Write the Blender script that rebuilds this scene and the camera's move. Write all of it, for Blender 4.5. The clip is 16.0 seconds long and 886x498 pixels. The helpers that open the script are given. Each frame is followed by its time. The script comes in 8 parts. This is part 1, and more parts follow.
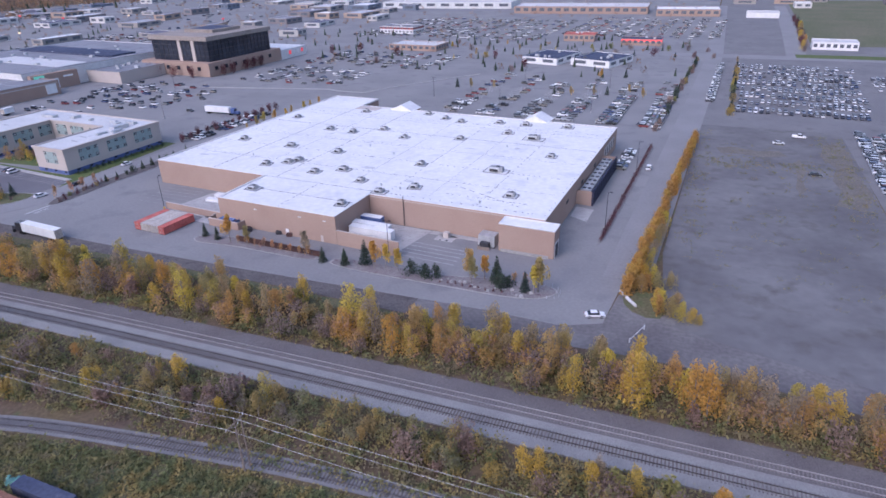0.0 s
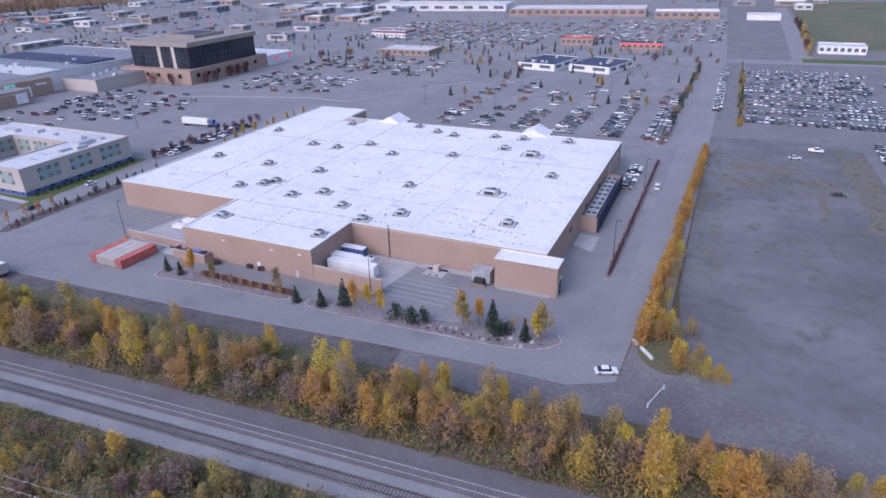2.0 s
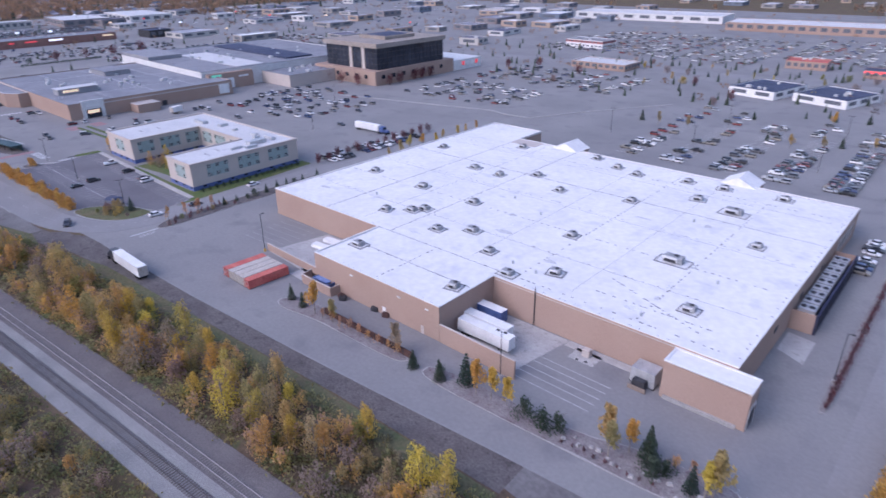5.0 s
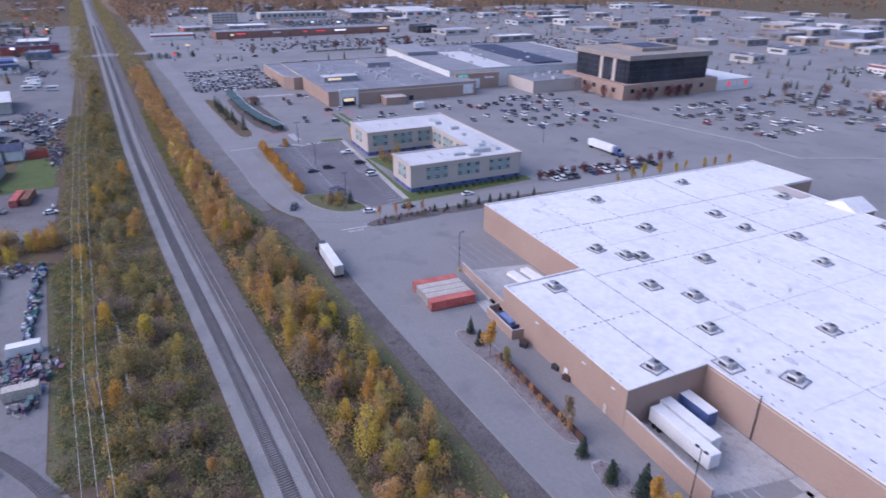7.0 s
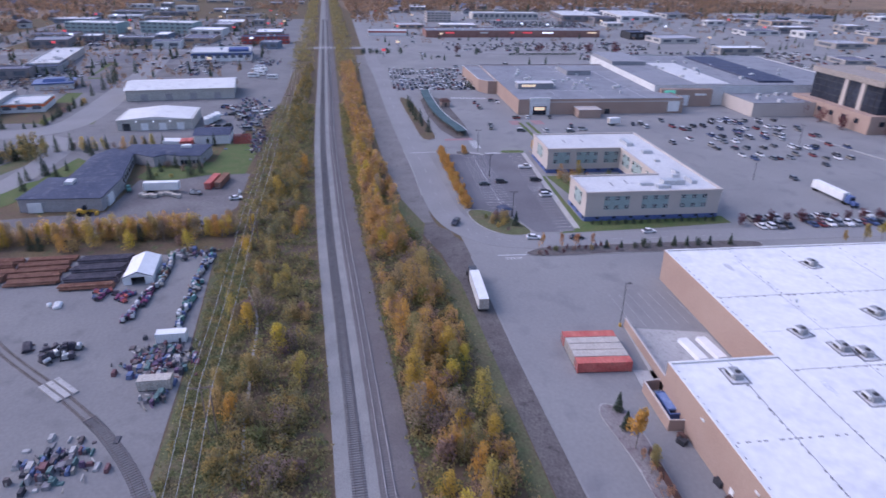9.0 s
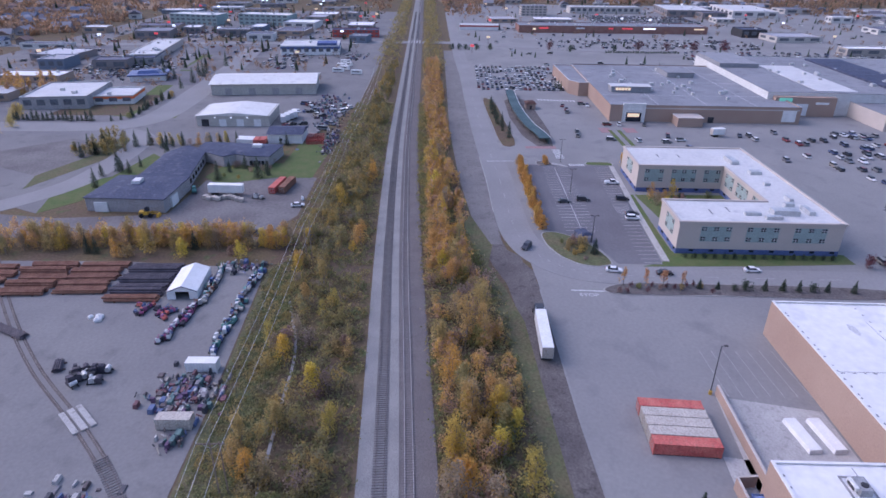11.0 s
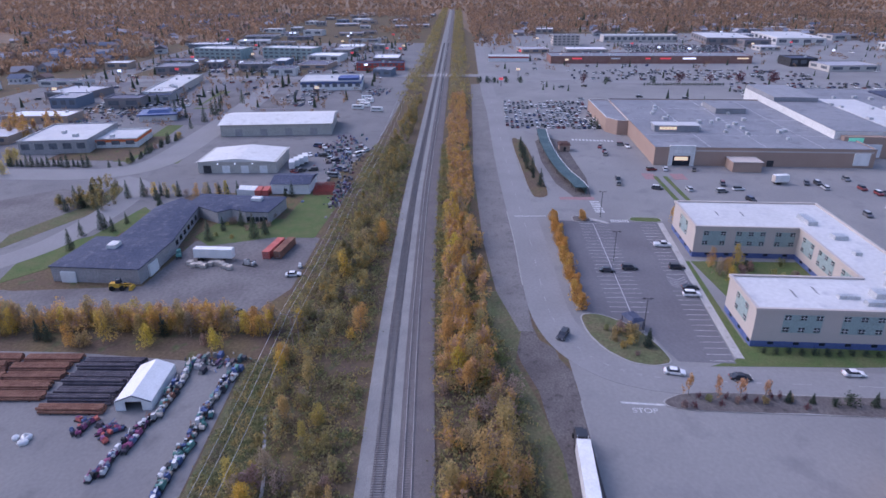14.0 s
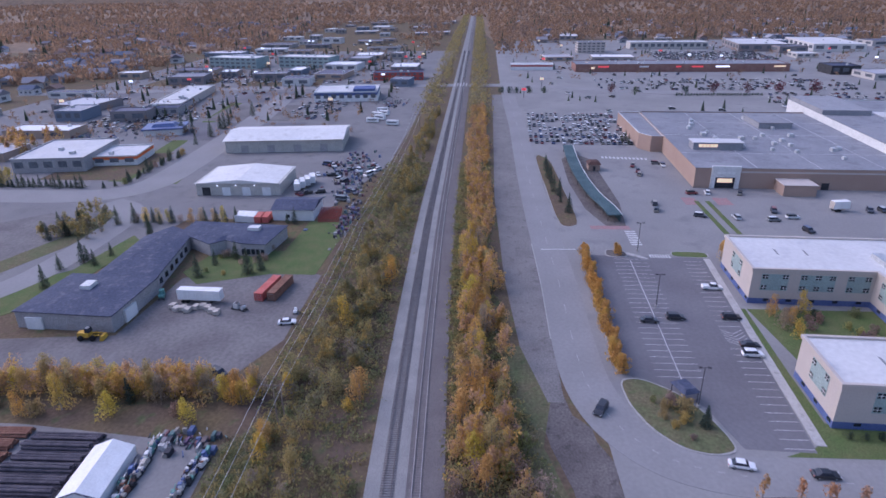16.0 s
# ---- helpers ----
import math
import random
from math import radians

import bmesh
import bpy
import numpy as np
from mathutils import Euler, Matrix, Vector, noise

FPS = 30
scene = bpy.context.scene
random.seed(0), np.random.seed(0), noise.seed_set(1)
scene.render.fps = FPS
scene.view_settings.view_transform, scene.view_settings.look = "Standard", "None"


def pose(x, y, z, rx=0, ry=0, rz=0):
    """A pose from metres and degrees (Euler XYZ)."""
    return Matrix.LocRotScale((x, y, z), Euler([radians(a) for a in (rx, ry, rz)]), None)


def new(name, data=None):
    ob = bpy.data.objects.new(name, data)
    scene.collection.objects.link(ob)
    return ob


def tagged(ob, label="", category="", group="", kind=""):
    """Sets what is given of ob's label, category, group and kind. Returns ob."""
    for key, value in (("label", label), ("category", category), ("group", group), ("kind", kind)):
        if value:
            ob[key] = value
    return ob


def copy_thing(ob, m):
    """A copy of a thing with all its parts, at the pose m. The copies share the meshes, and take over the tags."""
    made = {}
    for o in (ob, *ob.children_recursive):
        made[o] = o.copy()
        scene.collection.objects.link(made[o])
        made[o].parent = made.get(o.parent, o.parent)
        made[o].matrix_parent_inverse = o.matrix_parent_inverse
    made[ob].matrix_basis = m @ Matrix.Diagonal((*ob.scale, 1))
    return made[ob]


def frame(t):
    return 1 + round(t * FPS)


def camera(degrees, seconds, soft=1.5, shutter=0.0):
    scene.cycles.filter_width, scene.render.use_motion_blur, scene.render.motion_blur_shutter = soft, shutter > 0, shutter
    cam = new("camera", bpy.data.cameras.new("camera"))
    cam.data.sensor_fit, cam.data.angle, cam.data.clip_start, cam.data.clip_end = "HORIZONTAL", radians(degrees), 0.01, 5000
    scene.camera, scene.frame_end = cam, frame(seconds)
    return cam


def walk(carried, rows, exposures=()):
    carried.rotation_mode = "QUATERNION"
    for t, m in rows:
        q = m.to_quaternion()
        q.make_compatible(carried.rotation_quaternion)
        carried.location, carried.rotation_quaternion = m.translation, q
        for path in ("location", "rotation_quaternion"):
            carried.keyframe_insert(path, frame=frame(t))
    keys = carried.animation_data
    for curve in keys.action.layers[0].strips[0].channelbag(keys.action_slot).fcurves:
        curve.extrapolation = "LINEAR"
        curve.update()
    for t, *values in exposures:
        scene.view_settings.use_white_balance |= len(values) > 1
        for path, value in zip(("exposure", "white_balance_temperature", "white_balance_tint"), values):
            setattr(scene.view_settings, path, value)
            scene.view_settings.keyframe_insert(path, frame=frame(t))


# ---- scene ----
cam = camera(70.8, 16.0, soft=1.6, shutter=0.5)
METRES, EYE, TILT, LEAN, TURN = 182.86, 79.1, 0.767, 0.32, 23.2
ROWS = [
    (0.0, 0.0, 0.0, 0.0, -0.5, -26.43, 1.0),
    (0.5, 0.0024, 0.029, -0.0007, -0.62, -26.43, 1.01),
    (1.0, 0.005, 0.0587, -0.0014, -0.74, -26.4, 1.02),
    (1.5, 0.0079, 0.0888, -0.0019, -0.85, -26.36, 1.06),
    (2.0, 0.0108, 0.1191, -0.0024, -0.95, -26.33, 1.09),
    (2.5, 0.0132, 0.1494, -0.0028, -0.73, -26.31, 1.1),
    (3.0, 0.0159, 0.1795, -0.0029, 1.84, -26.21, 1.03),
    (5.5, 0.0171, 0.3273, -0.0003, 21.58, -25.77, 0.28),
    (6.0, 0.0127, 0.3566, 0.0001, 27.54, -25.68, 0.07),
    (6.5, 0.0073, 0.3853, 0.001, 33.54, -25.64, -0.1),
    (7.0, -0.0001, 0.413, 0.0026, 39.3, -25.64, -0.23),
    (7.5, -0.0099, 0.4407, 0.0028, 44.35, -25.64, -0.32),
    (8.0, -0.0219, 0.4667, 0.0042, 48.83, -25.67, -0.4),
    (8.5, -0.0365, 0.4919, 0.0049, 53.22, -25.67, -0.44),
    (9.0, -0.0528, 0.5152, 0.0066, 57.86, -25.72, -0.48),
    (9.5, -0.0712, 0.5383, 0.0075, 62.41, -25.77, -0.45),
    (10.0, -0.0917, 0.5602, 0.0082, 64.44, -25.82, -0.28),
    (12.5, -0.2207, 0.6494, 0.0094, 68.21, -26.15, 0.42),
    (13.0, -0.2509, 0.6653, 0.0081, 68.26, -24.36, 0.57),
    (13.5, -0.2822, 0.6805, 0.0066, 68.49, -24.04, 0.71),
    (14.0, -0.315, 0.6954, 0.0056, 68.94, -24.09, 0.87),
    (14.5, -0.3484, 0.7104, 0.0048, 69.35, -24.14, 0.98),
    (15.0, -0.3823, 0.725, 0.0039, 69.95, -23.5, 1.11),
    (15.5, -0.4157, 0.7396, 0.0028, 70.52, -23.52, 1.21),
    (16.0, -0.4495, 0.7543, 0.0021, 70.8, -23.55, 1.3),
]
walk(cam, [(t, pose(0, 0, EYE, TILT, LEAN, TURN) @ pose(METRES * x, METRES * y, METRES * z, 90 + pitch, roll, yaw)) for t, x, y, z, yaw, pitch, roll in ROWS],
     [(0.0, 0.46, 5290, 28), (6.0, 0.47, 5290, 29), (12.5, 0.42, 5270, 31), (16.0, 0.38, 5240, 31)])

# ---- overcast dusk ----
SUN_EL, SUN_AZ = radians(42), radians(200)
world = bpy.data.worlds.new("overcast_sky")
scene.world = world
world.use_nodes = True
wn = world.node_tree.nodes
sky = wn.new("ShaderNodeTexSky")
sky.sky_type, sky.sun_disc = "NISHITA", False
sky.sun_elevation, sky.sun_rotation = SUN_EL, SUN_AZ
sky.air_density, sky.dust_density, sky.ozone_density = 1.6, 4.0, 1.5
world.node_tree.links.new(sky.outputs[0], wn["Background"].inputs[0])
wn["Background"].inputs[1].default_value = 0.15
sun = new("sun", bpy.data.lights.new("sun", "SUN"))
sun.data.energy, sun.data.angle, sun.data.color = 0.5, radians(50), (1.0, 0.95, 0.93)
sun.matrix_world = pose(0, 0, 200, 90 - math.degrees(SUN_EL), 0, 180 - math.degrees(SUN_AZ))

# ---- materials ----
def mat(name, a, b, rough=0.85, big=0.06, fine=1.5, bump=0.15, metal=0.0, ramp=None, per="object", grain=0.18, third=None, coat=0.0):
    """Two colours mixed by a broad noise, a fine grain over it, and a little relief. ramp: colours picked by chance per object or per piece."""
    m = bpy.data.materials.new(name)
    m.use_nodes = True
    t = m.node_tree
    n, ln = t.nodes, t.links.new
    bs = n["Principled BSDF"]
    bs.inputs["Roughness"].default_value, bs.inputs["Metallic"].default_value = rough, metal
    bs.inputs["Specular IOR Level"].default_value = 0.12 if rough > 0.5 else 0.4
    bs.inputs["Coat Weight"].default_value = coat
    geo = n.new("ShaderNodeNewGeometry")

    def noise_node(scale, detail=4.0):
        k = n.new("ShaderNodeTexNoise")
        k.inputs["Scale"].default_value, k.inputs["Detail"].default_value = scale, detail
        ln(geo.outputs["Position"], k.inputs["Vector"])
        return k

    def mix(kind, fac, c1, c2):
        x = n.new("ShaderNodeMix")
        x.data_type, x.blend_type = "RGBA", kind
        for sock, val in ((x.inputs[0], fac), (x.inputs[6], c1), (x.inputs[7], c2)):
            if isinstance(val, (int, float)):
                sock.default_value = val
            elif isinstance(val, tuple):
                sock.default_value = (*val, 1)
            else:
                ln(val, sock)
        return x.outputs[2]

    def ramped(source, low, high):
        r = n.new("ShaderNodeMapRange")
        r.inputs["From Min"].default_value, r.inputs["From Max"].default_value = low, high
        ln(source, r.inputs["Value"])
        return r.outputs[0]

    wide = noise_node(big, 5.0)
    small = noise_node(fine, 3.0)
    if ramp:
        pick = n.new("ShaderNodeValToRGB")
        pick.color_ramp.interpolation = "CONSTANT"
        els = pick.color_ramp.elements
        while len(els) < len(ramp):
            els.new(0.5)
        for i, c in enumerate(ramp):
            els[i].position, els[i].color = i / len(ramp), (*c, 1)
        if per == "object":
            info = n.new("ShaderNodeObjectInfo")
            ln(info.outputs["Random"], pick.inputs[0])
        elif per == "island":
            ln(geo.outputs["Random Per Island"], pick.inputs[0])
        else:
            pick.color_ramp.interpolation = "LINEAR"
            ln(ramped(wide.outputs["Fac"], 0.28, 0.72), pick.inputs[0])
        col = pick.outputs[0]
    else:
        col = mix("MIX", ramped(wide.outputs["Fac"], 0.35, 0.65), a, b)
    if third:
        other = noise_node(big * 3.7, 6.0)
        col = mix("MIX", ramped(other.outputs["Fac"], 0.55, 0.72), col, third)
    lo = n.new("ShaderNodeMapRange")
    lo.inputs["To Min"].default_value, lo.inputs["To Max"].default_value = 1 - grain * 1.6, 1 + grain * 1.6
    lo.inputs["From Min"].default_value, lo.inputs["From Max"].default_value = 0.25, 0.75
    if per == "leaf":
        ln(geo.outputs["Random Per Island"], lo.inputs["Value"])
        lo.inputs["From Min"].default_value, lo.inputs["From Max"].default_value = 0.0, 1.0
    else:
        ln(small.outputs["Fac"], lo.inputs["Value"])
    comb = n.new("ShaderNodeCombineColor")
    for i in range(3):
        ln(lo.outputs[0], comb.inputs[i])
    col = mix("MULTIPLY", 1.0, col, comb.outputs[0])
    ln(col, bs.inputs["Base Color"])
    if per == "leaf":
        thin_leaf(m)
    if bump:
        bp = n.new("ShaderNodeBump")
        bp.inputs["Strength"].default_value, bp.inputs["Distance"].default_value = bump, 0.08
        ln(small.outputs["Fac"], bp.inputs["Height"])
        ln(bp.outputs[0], bs.inputs["Normal"])
    return m


def thin_leaf(m, share=0.52):
    """Lets part of the light through, as thin leaves do."""
    t = m.node_tree
    n, ln = t.nodes, t.links.new
    bs, out = n["Principled BSDF"], n["Material Output"]
    tr, mx = n.new("ShaderNodeBsdfTranslucent"), n.new("ShaderNodeMixShader")
    ln(bs.inputs["Base Color"].links[0].from_socket, tr.inputs["Color"])
    mx.inputs[0].default_value = share
    ln(bs.outputs[0], mx.inputs[1])
    ln(tr.outputs[0], mx.inputs[2])
    ln(mx.outputs[0], out.inputs["Surface"])


def leaves(name, colours):
    """Foliage whose hue is picked tree by tree and whose brightness changes leaf by leaf."""
    m = mat(name, (0, 0, 0), (0, 0, 0), 0.75, bump=0, ramp=colours, per="object", grain=0.0)
    t = m.node_tree
    n, ln = t.nodes, t.links.new
    bs = n["Principled BSDF"]
    geo = n.new("ShaderNodeNewGeometry")
    r = n.new("ShaderNodeMapRange")
    r.inputs["To Min"].default_value, r.inputs["To Max"].default_value = 0.80, 1.24
    ln(geo.outputs["Random Per Island"], r.inputs["Value"])
    v = n.new("ShaderNodeVectorMath")
    v.operation = "SCALE"
    ln(bs.inputs["Base Color"].links[0].from_socket, v.inputs[0])
    ln(r.outputs[0], v.inputs["Scale"])
    ln(v.outputs[0], bs.inputs["Base Color"])
    thin_leaf(m)
    return m


def lamp_mat(name, c, power):
    m = bpy.data.materials.new(name)
    m.use_nodes = True
    b = m.node_tree.nodes["Principled BSDF"]
    b.inputs["Base Color"].default_value = (*c, 1)
    b.inputs["Emission Color"].default_value, b.inputs["Emission Strength"].default_value = (*c, 1), power
    return m


M_SCRUB = mat("scrub_ground", (0.13, 0.10, 0.055), (0.11, 0.08, 0.06), 0.95, 0.07, 1.2, 0.4, third=(0.085, 0.105, 0.045))
M_GRASS = mat("mown_grass", (0.085, 0.122, 0.042), (0.115, 0.128, 0.054), 0.95, 0.2, 3.0, 0.3)
M_DIRT = mat("dark_dirt", (0.105, 0.093, 0.09), (0.145, 0.13, 0.122), 0.95, 0.15, 2.0, 0.4, third=(0.075, 0.068, 0.066))
M_ASPH = mat("worn_asphalt", (0.205, 0.2, 0.2), (0.24, 0.235, 0.23), 0.9, 0.03, 1.2, 0.03, grain=0.045, third=(0.185, 0.18, 0.185))
M_ASPH_MID = mat("stained_asphalt", (0.165, 0.16, 0.162), (0.195, 0.19, 0.188), 0.9, 0.04, 2.5, 0.1, grain=0.12, third=(0.14, 0.135, 0.135))
M_ASPH_DARK = mat("dark_asphalt", (0.13, 0.125, 0.135), (0.16, 0.155, 0.165), 0.9, 0.05, 1.2, 0.04, grain=0.06)
M_LOT = mat("vacant_lot_asphalt", (0.125, 0.12, 0.122), (0.182, 0.177, 0.175), 0.92, 0.035, 0.3, 0.02, grain=0.06, third=(0.115, 0.108, 0.10))
M_ROAD = mat("road_asphalt", (0.22, 0.215, 0.215), (0.245, 0.24, 0.24), 0.9, 0.05, 1.2, 0.03, grain=0.045)
M_YARD = mat("yard_gravel", (0.185, 0.18, 0.18), (0.21, 0.205, 0.20), 0.95, 0.05, 1.4, 0.08, grain=0.06, third=(0.16, 0.155, 0.155))
M_YARD_DARK = mat("muddy_gravel", (0.13, 0.12, 0.12), (0.18, 0.17, 0.165), 0.95, 0.07, 1.0, 0.08, grain=0.12)
M_BAL = mat("pale_ballast", (0.215, 0.21, 0.205), (0.255, 0.25, 0.24), 0.95, 0.15, 6.0, 0.6, grain=0.22)
M_BAL_DARK = mat("dark_ballast", (0.125, 0.113, 0.113), (0.15, 0.138, 0.135), 0.95, 0.15, 6.0, 0.6, grain=0.22)
M_TIE = mat("weathered_sleeper", (0.135, 0.12, 0.112), (0.18, 0.16, 0.15), 0.9, 0.6, 6.0, 0.3)
M_TIE_C = mat("grey_sleeper", (0.165, 0.152, 0.147), (0.20, 0.187, 0.182), 0.9, 0.6, 6.0, 0.3)
M_RAIL = mat("rail_steel", (0.11, 0.09, 0.085), (0.17, 0.15, 0.145), 0.45, 1.0, 8.0, 0.1, metal=0.6)
M_RAIL_B = mat("worn_bright_rail", (0.36, 0.33, 0.32), (0.44, 0.41, 0.40), 0.45, 1.0, 8.0, 0.1, metal=0.3)
M_VERGE = mat("rank_grass", (0.105, 0.115, 0.057), (0.135, 0.115, 0.068), 0.95, 0.15, 1.5, 0.4, third=(0.09, 0.11, 0.05))
M_CONC = mat("concrete", (0.33, 0.32, 0.31), (0.40, 0.39, 0.375), 0.9, 0.2, 3.0, 0.12, grain=0.1, third=(0.27, 0.26, 0.25))
M_KERB = mat("kerb_concrete", (0.29, 0.285, 0.27), (0.34, 0.33, 0.32), 0.9, 0.4, 4.0, 0.1)
M_LINE_FAINT = mat("faded_paint_line", (0.36, 0.355, 0.35), (0.28, 0.275, 0.275), 0.85, 0.9, 5.0, 0.05)
M_LINE = mat("worn_paint_line", (0.55, 0.55, 0.54), (0.40, 0.40, 0.40), 0.8, 0.9, 5.0, 0.05)
M_WHITE_ROOF = mat("white_roof_membrane", (0.69, 0.68, 0.667), (0.635, 0.63, 0.62), 0.6, 0.05, 0.6, 0.05, grain=0.05, third=(0.57, 0.57, 0.58))
M_PALE_ROOF = mat("pale_flat_roof", (0.49, 0.487, 0.483), (0.545, 0.541, 0.535), 0.7, 0.06, 0.8, 0.05, grain=0.05, third=(0.44, 0.44, 0.455))
M_SEAM = mat("roof_seam_grime", (0.15, 0.15, 0.16), (0.28, 0.28, 0.29), 0.8, 0.3, 4.0, 0.0)
M_STUCCO = mat("tan_stucco", (0.325, 0.235, 0.19), (0.35, 0.26, 0.21), 0.9, 0.1, 4.0, 0.1, grain=0.06)
M_STUCCO_PALE = mat("cream_stucco", (0.47, 0.42, 0.38), (0.44, 0.395, 0.36), 0.9, 0.15, 4.0, 0.08, grain=0.05)
M_BLUE = mat("blue_base_paint", (0.085, 0.115, 0.26), (0.11, 0.145, 0.29), 0.8, 0.3, 4.0, 0.05)
M_TEALP = mat("grey_green_panel", (0.255, 0.325, 0.32), (0.29, 0.36, 0.35), 0.7, 0.3, 4.0, 0.03)
M_GLASS = mat("dark_glass", (0.02, 0.025, 0.035), (0.035, 0.04, 0.055), 0.08, 0.2, 2.0, 0.0, grain=0.05)
M_GLASS_FAR = mat("grey_shop_glass", (0.10, 0.11, 0.13), (0.15, 0.16, 0.18), 0.2, 0.3, 2.0, 0.0)
M_TOWER = mat("tower_glass", (0.022, 0.026, 0.038), (0.045, 0.052, 0.07), 0.12, 0.08, 0.5, 0.02, grain=0.2)
M_GREY_ROOF = mat("grey_gravel_roof", (0.20, 0.205, 0.225), (0.245, 0.25, 0.27), 0.9, 0.05, 1.0, 0.1, grain=0.08, third=(0.165, 0.17, 0.19))
M_DARK_ROOF = mat("blue_grey_metal_roof", (0.05, 0.06, 0.10), (0.07, 0.08, 0.122), 0.75, 0.1, 1.5, 0.05, third=(0.105, 0.112, 0.15))
M_METAL = mat("galvanised_metal", (0.42, 0.43, 0.44), (0.52, 0.53, 0.54), 0.5, 0.5, 5.0, 0.05, metal=0.5)
M_UNIT = mat("weathered_unit_metal", (0.26, 0.265, 0.275), (0.36, 0.365, 0.37), 0.6, 0.6, 5.0, 0.1, metal=0.2)
M_PALE_METAL = mat("pale_sheet_metal", (0.55, 0.55, 0.54), (0.62, 0.62, 0.61), 0.6, 0.3, 3.0, 0.05)
M_DARK = mat("dark_steel", (0.035, 0.035, 0.04), (0.06, 0.06, 0.065), 0.6, 0.5, 4.0, 0.1)
M_SCREEN = mat("dark_blue_screen", (0.03, 0.035, 0.07), (0.045, 0.05, 0.09), 0.6, 0.4, 3.0, 0.1)
M_WHITE = mat("white_paint", (0.72, 0.72, 0.71), (0.64, 0.64, 0.63), 0.55, 0.3, 3.0, 0.03, grain=0.06)
M_RED_CONT = mat("faded_red_paint", (0.42, 0.10, 0.085), (0.50, 0.16, 0.13), 0.7, 0.4, 3.0, 0.1, third=(0.36, 0.15, 0.12))
M_GREY_CONT = mat("faded_grey_paint", (0.40, 0.365, 0.32), (0.46, 0.42, 0.37), 0.75, 0.4, 3.0, 0.1, third=(0.36, 0.31, 0.27))
M_RUST = mat("rusty_steel", (0.17, 0.085, 0.06), (0.24, 0.13, 0.09), 0.85, 0.5, 4.0, 0.2)
M_PIPE = mat("dark_pipe_coating", (0.06, 0.055, 0.07), (0.10, 0.09, 0.105), 0.6, 0.5, 4.0, 0.1)
M_TANKBLUE = mat("dark_blue_paint", (0.05, 0.08, 0.20), (0.08, 0.12, 0.26), 0.5, 0.5, 4.0, 0.05)
M_BRICKBROWN = mat("brown_timber", (0.075, 0.045, 0.04), (0.11, 0.065, 0.055), 0.9, 0.6, 5.0, 0.2)
M_WOOD = mat("grey_pole_wood", (0.20, 0.16, 0.13), (0.27, 0.22, 0.18), 0.9, 0.5, 6.0, 0.2)
M_BARK = mat("pale_bark", (0.30, 0.27, 0.24), (0.20, 0.17, 0.145), 0.9, 1.2, 5.0, 0.2)
M_BARK_DARK = mat("dark_bark", (0.09, 0.07, 0.055), (0.13, 0.10, 0.08), 0.9, 1.2, 5.0, 0.2)
M_YELLOW = mat("machine_yellow", (0.55, 0.34, 0.04), (0.48, 0.30, 0.06), 0.6, 0.5, 4.0, 0.05)
M_GREENEQ = mat("green_machinery_paint", (0.10, 0.22, 0.195), (0.14, 0.28, 0.25), 0.6, 0.5, 4.0, 0.05)
M_TYRE = mat("tyre_rubber", (0.02, 0.02, 0.02), (0.03, 0.03, 0.03), 0.85, 1.0, 8.0, 0.1)
M_ORANGE = mat("orange_plastic", (0.70, 0.18, 0.06), (0.60, 0.15, 0.05), 0.6, 1.0, 5.0, 0.0)
M_REDLIT = lamp_mat("red_sign_light", (1.0, 0.10, 0.10), 0.3)
M_WARMLIT = lamp_mat("warm_window_light", (1.0, 0.72, 0.40), 0.45)
M_WHITELIT = lamp_mat("cold_lamp_light", (0.95, 0.97, 1.0), 0.9)
M_GREENLIT = lamp_mat("green_sign_light", (0.25, 0.75, 0.50), 0.12)
CAR_COLOURS = [(0.70, 0.70, 0.70), (0.02, 0.02, 0.025), (0.35, 0.36, 0.37), (0.045, 0.05, 0.06), (0.68, 0.68, 0.67), (0.14, 0.15, 0.16),
               (0.17, 0.03, 0.03), (0.04, 0.06, 0.14), (0.50, 0.51, 0.52), (0.03, 0.03, 0.03), (0.10, 0.10, 0.11), (0.22, 0.20, 0.17)]
M_CAR = mat("car_paint", (0, 0, 0), (0, 0, 0), 0.35, ramp=CAR_COLOURS, per="object", grain=0.04, bump=0, coat=0.4)
M_CAR_FAR = mat("car_paint_mixed", (0, 0, 0), (0, 0, 0), 0.35, ramp=CAR_COLOURS, per="island", grain=0.04, bump=0, coat=0.4)
M_CAR_SALE = mat("new_car_paint", (0, 0, 0), (0, 0, 0), 0.35, ramp=[(0.66, 0.66, 0.67), (0.26, 0.27, 0.30), (0.03, 0.03, 0.04), (0.60, 0.60, 0.61), (0.09, 0.09, 0.11), (0.04, 0.04, 0.05), (0.20, 0.22, 0.25), (0.66, 0.66, 0.67), (0.06, 0.08, 0.14), (0.38, 0.40, 0.43)],
                 per="island", grain=0.04, bump=0, coat=0.4)
M_JUNK = mat("mixed_scrap_paint", (0, 0, 0), (0, 0, 0), 0.7, ramp=[(0.20, 0.19, 0.20), (0.11, 0.17, 0.165), (0.05, 0.05, 0.06), (0.38, 0.37, 0.36), (0.17, 0.09, 0.095), (0.11, 0.14, 0.24), (0.12, 0.10, 0.10), (0.28, 0.26, 0.23), (0.12, 0.08, 0.13), (0.08, 0.08, 0.09)], per="island")
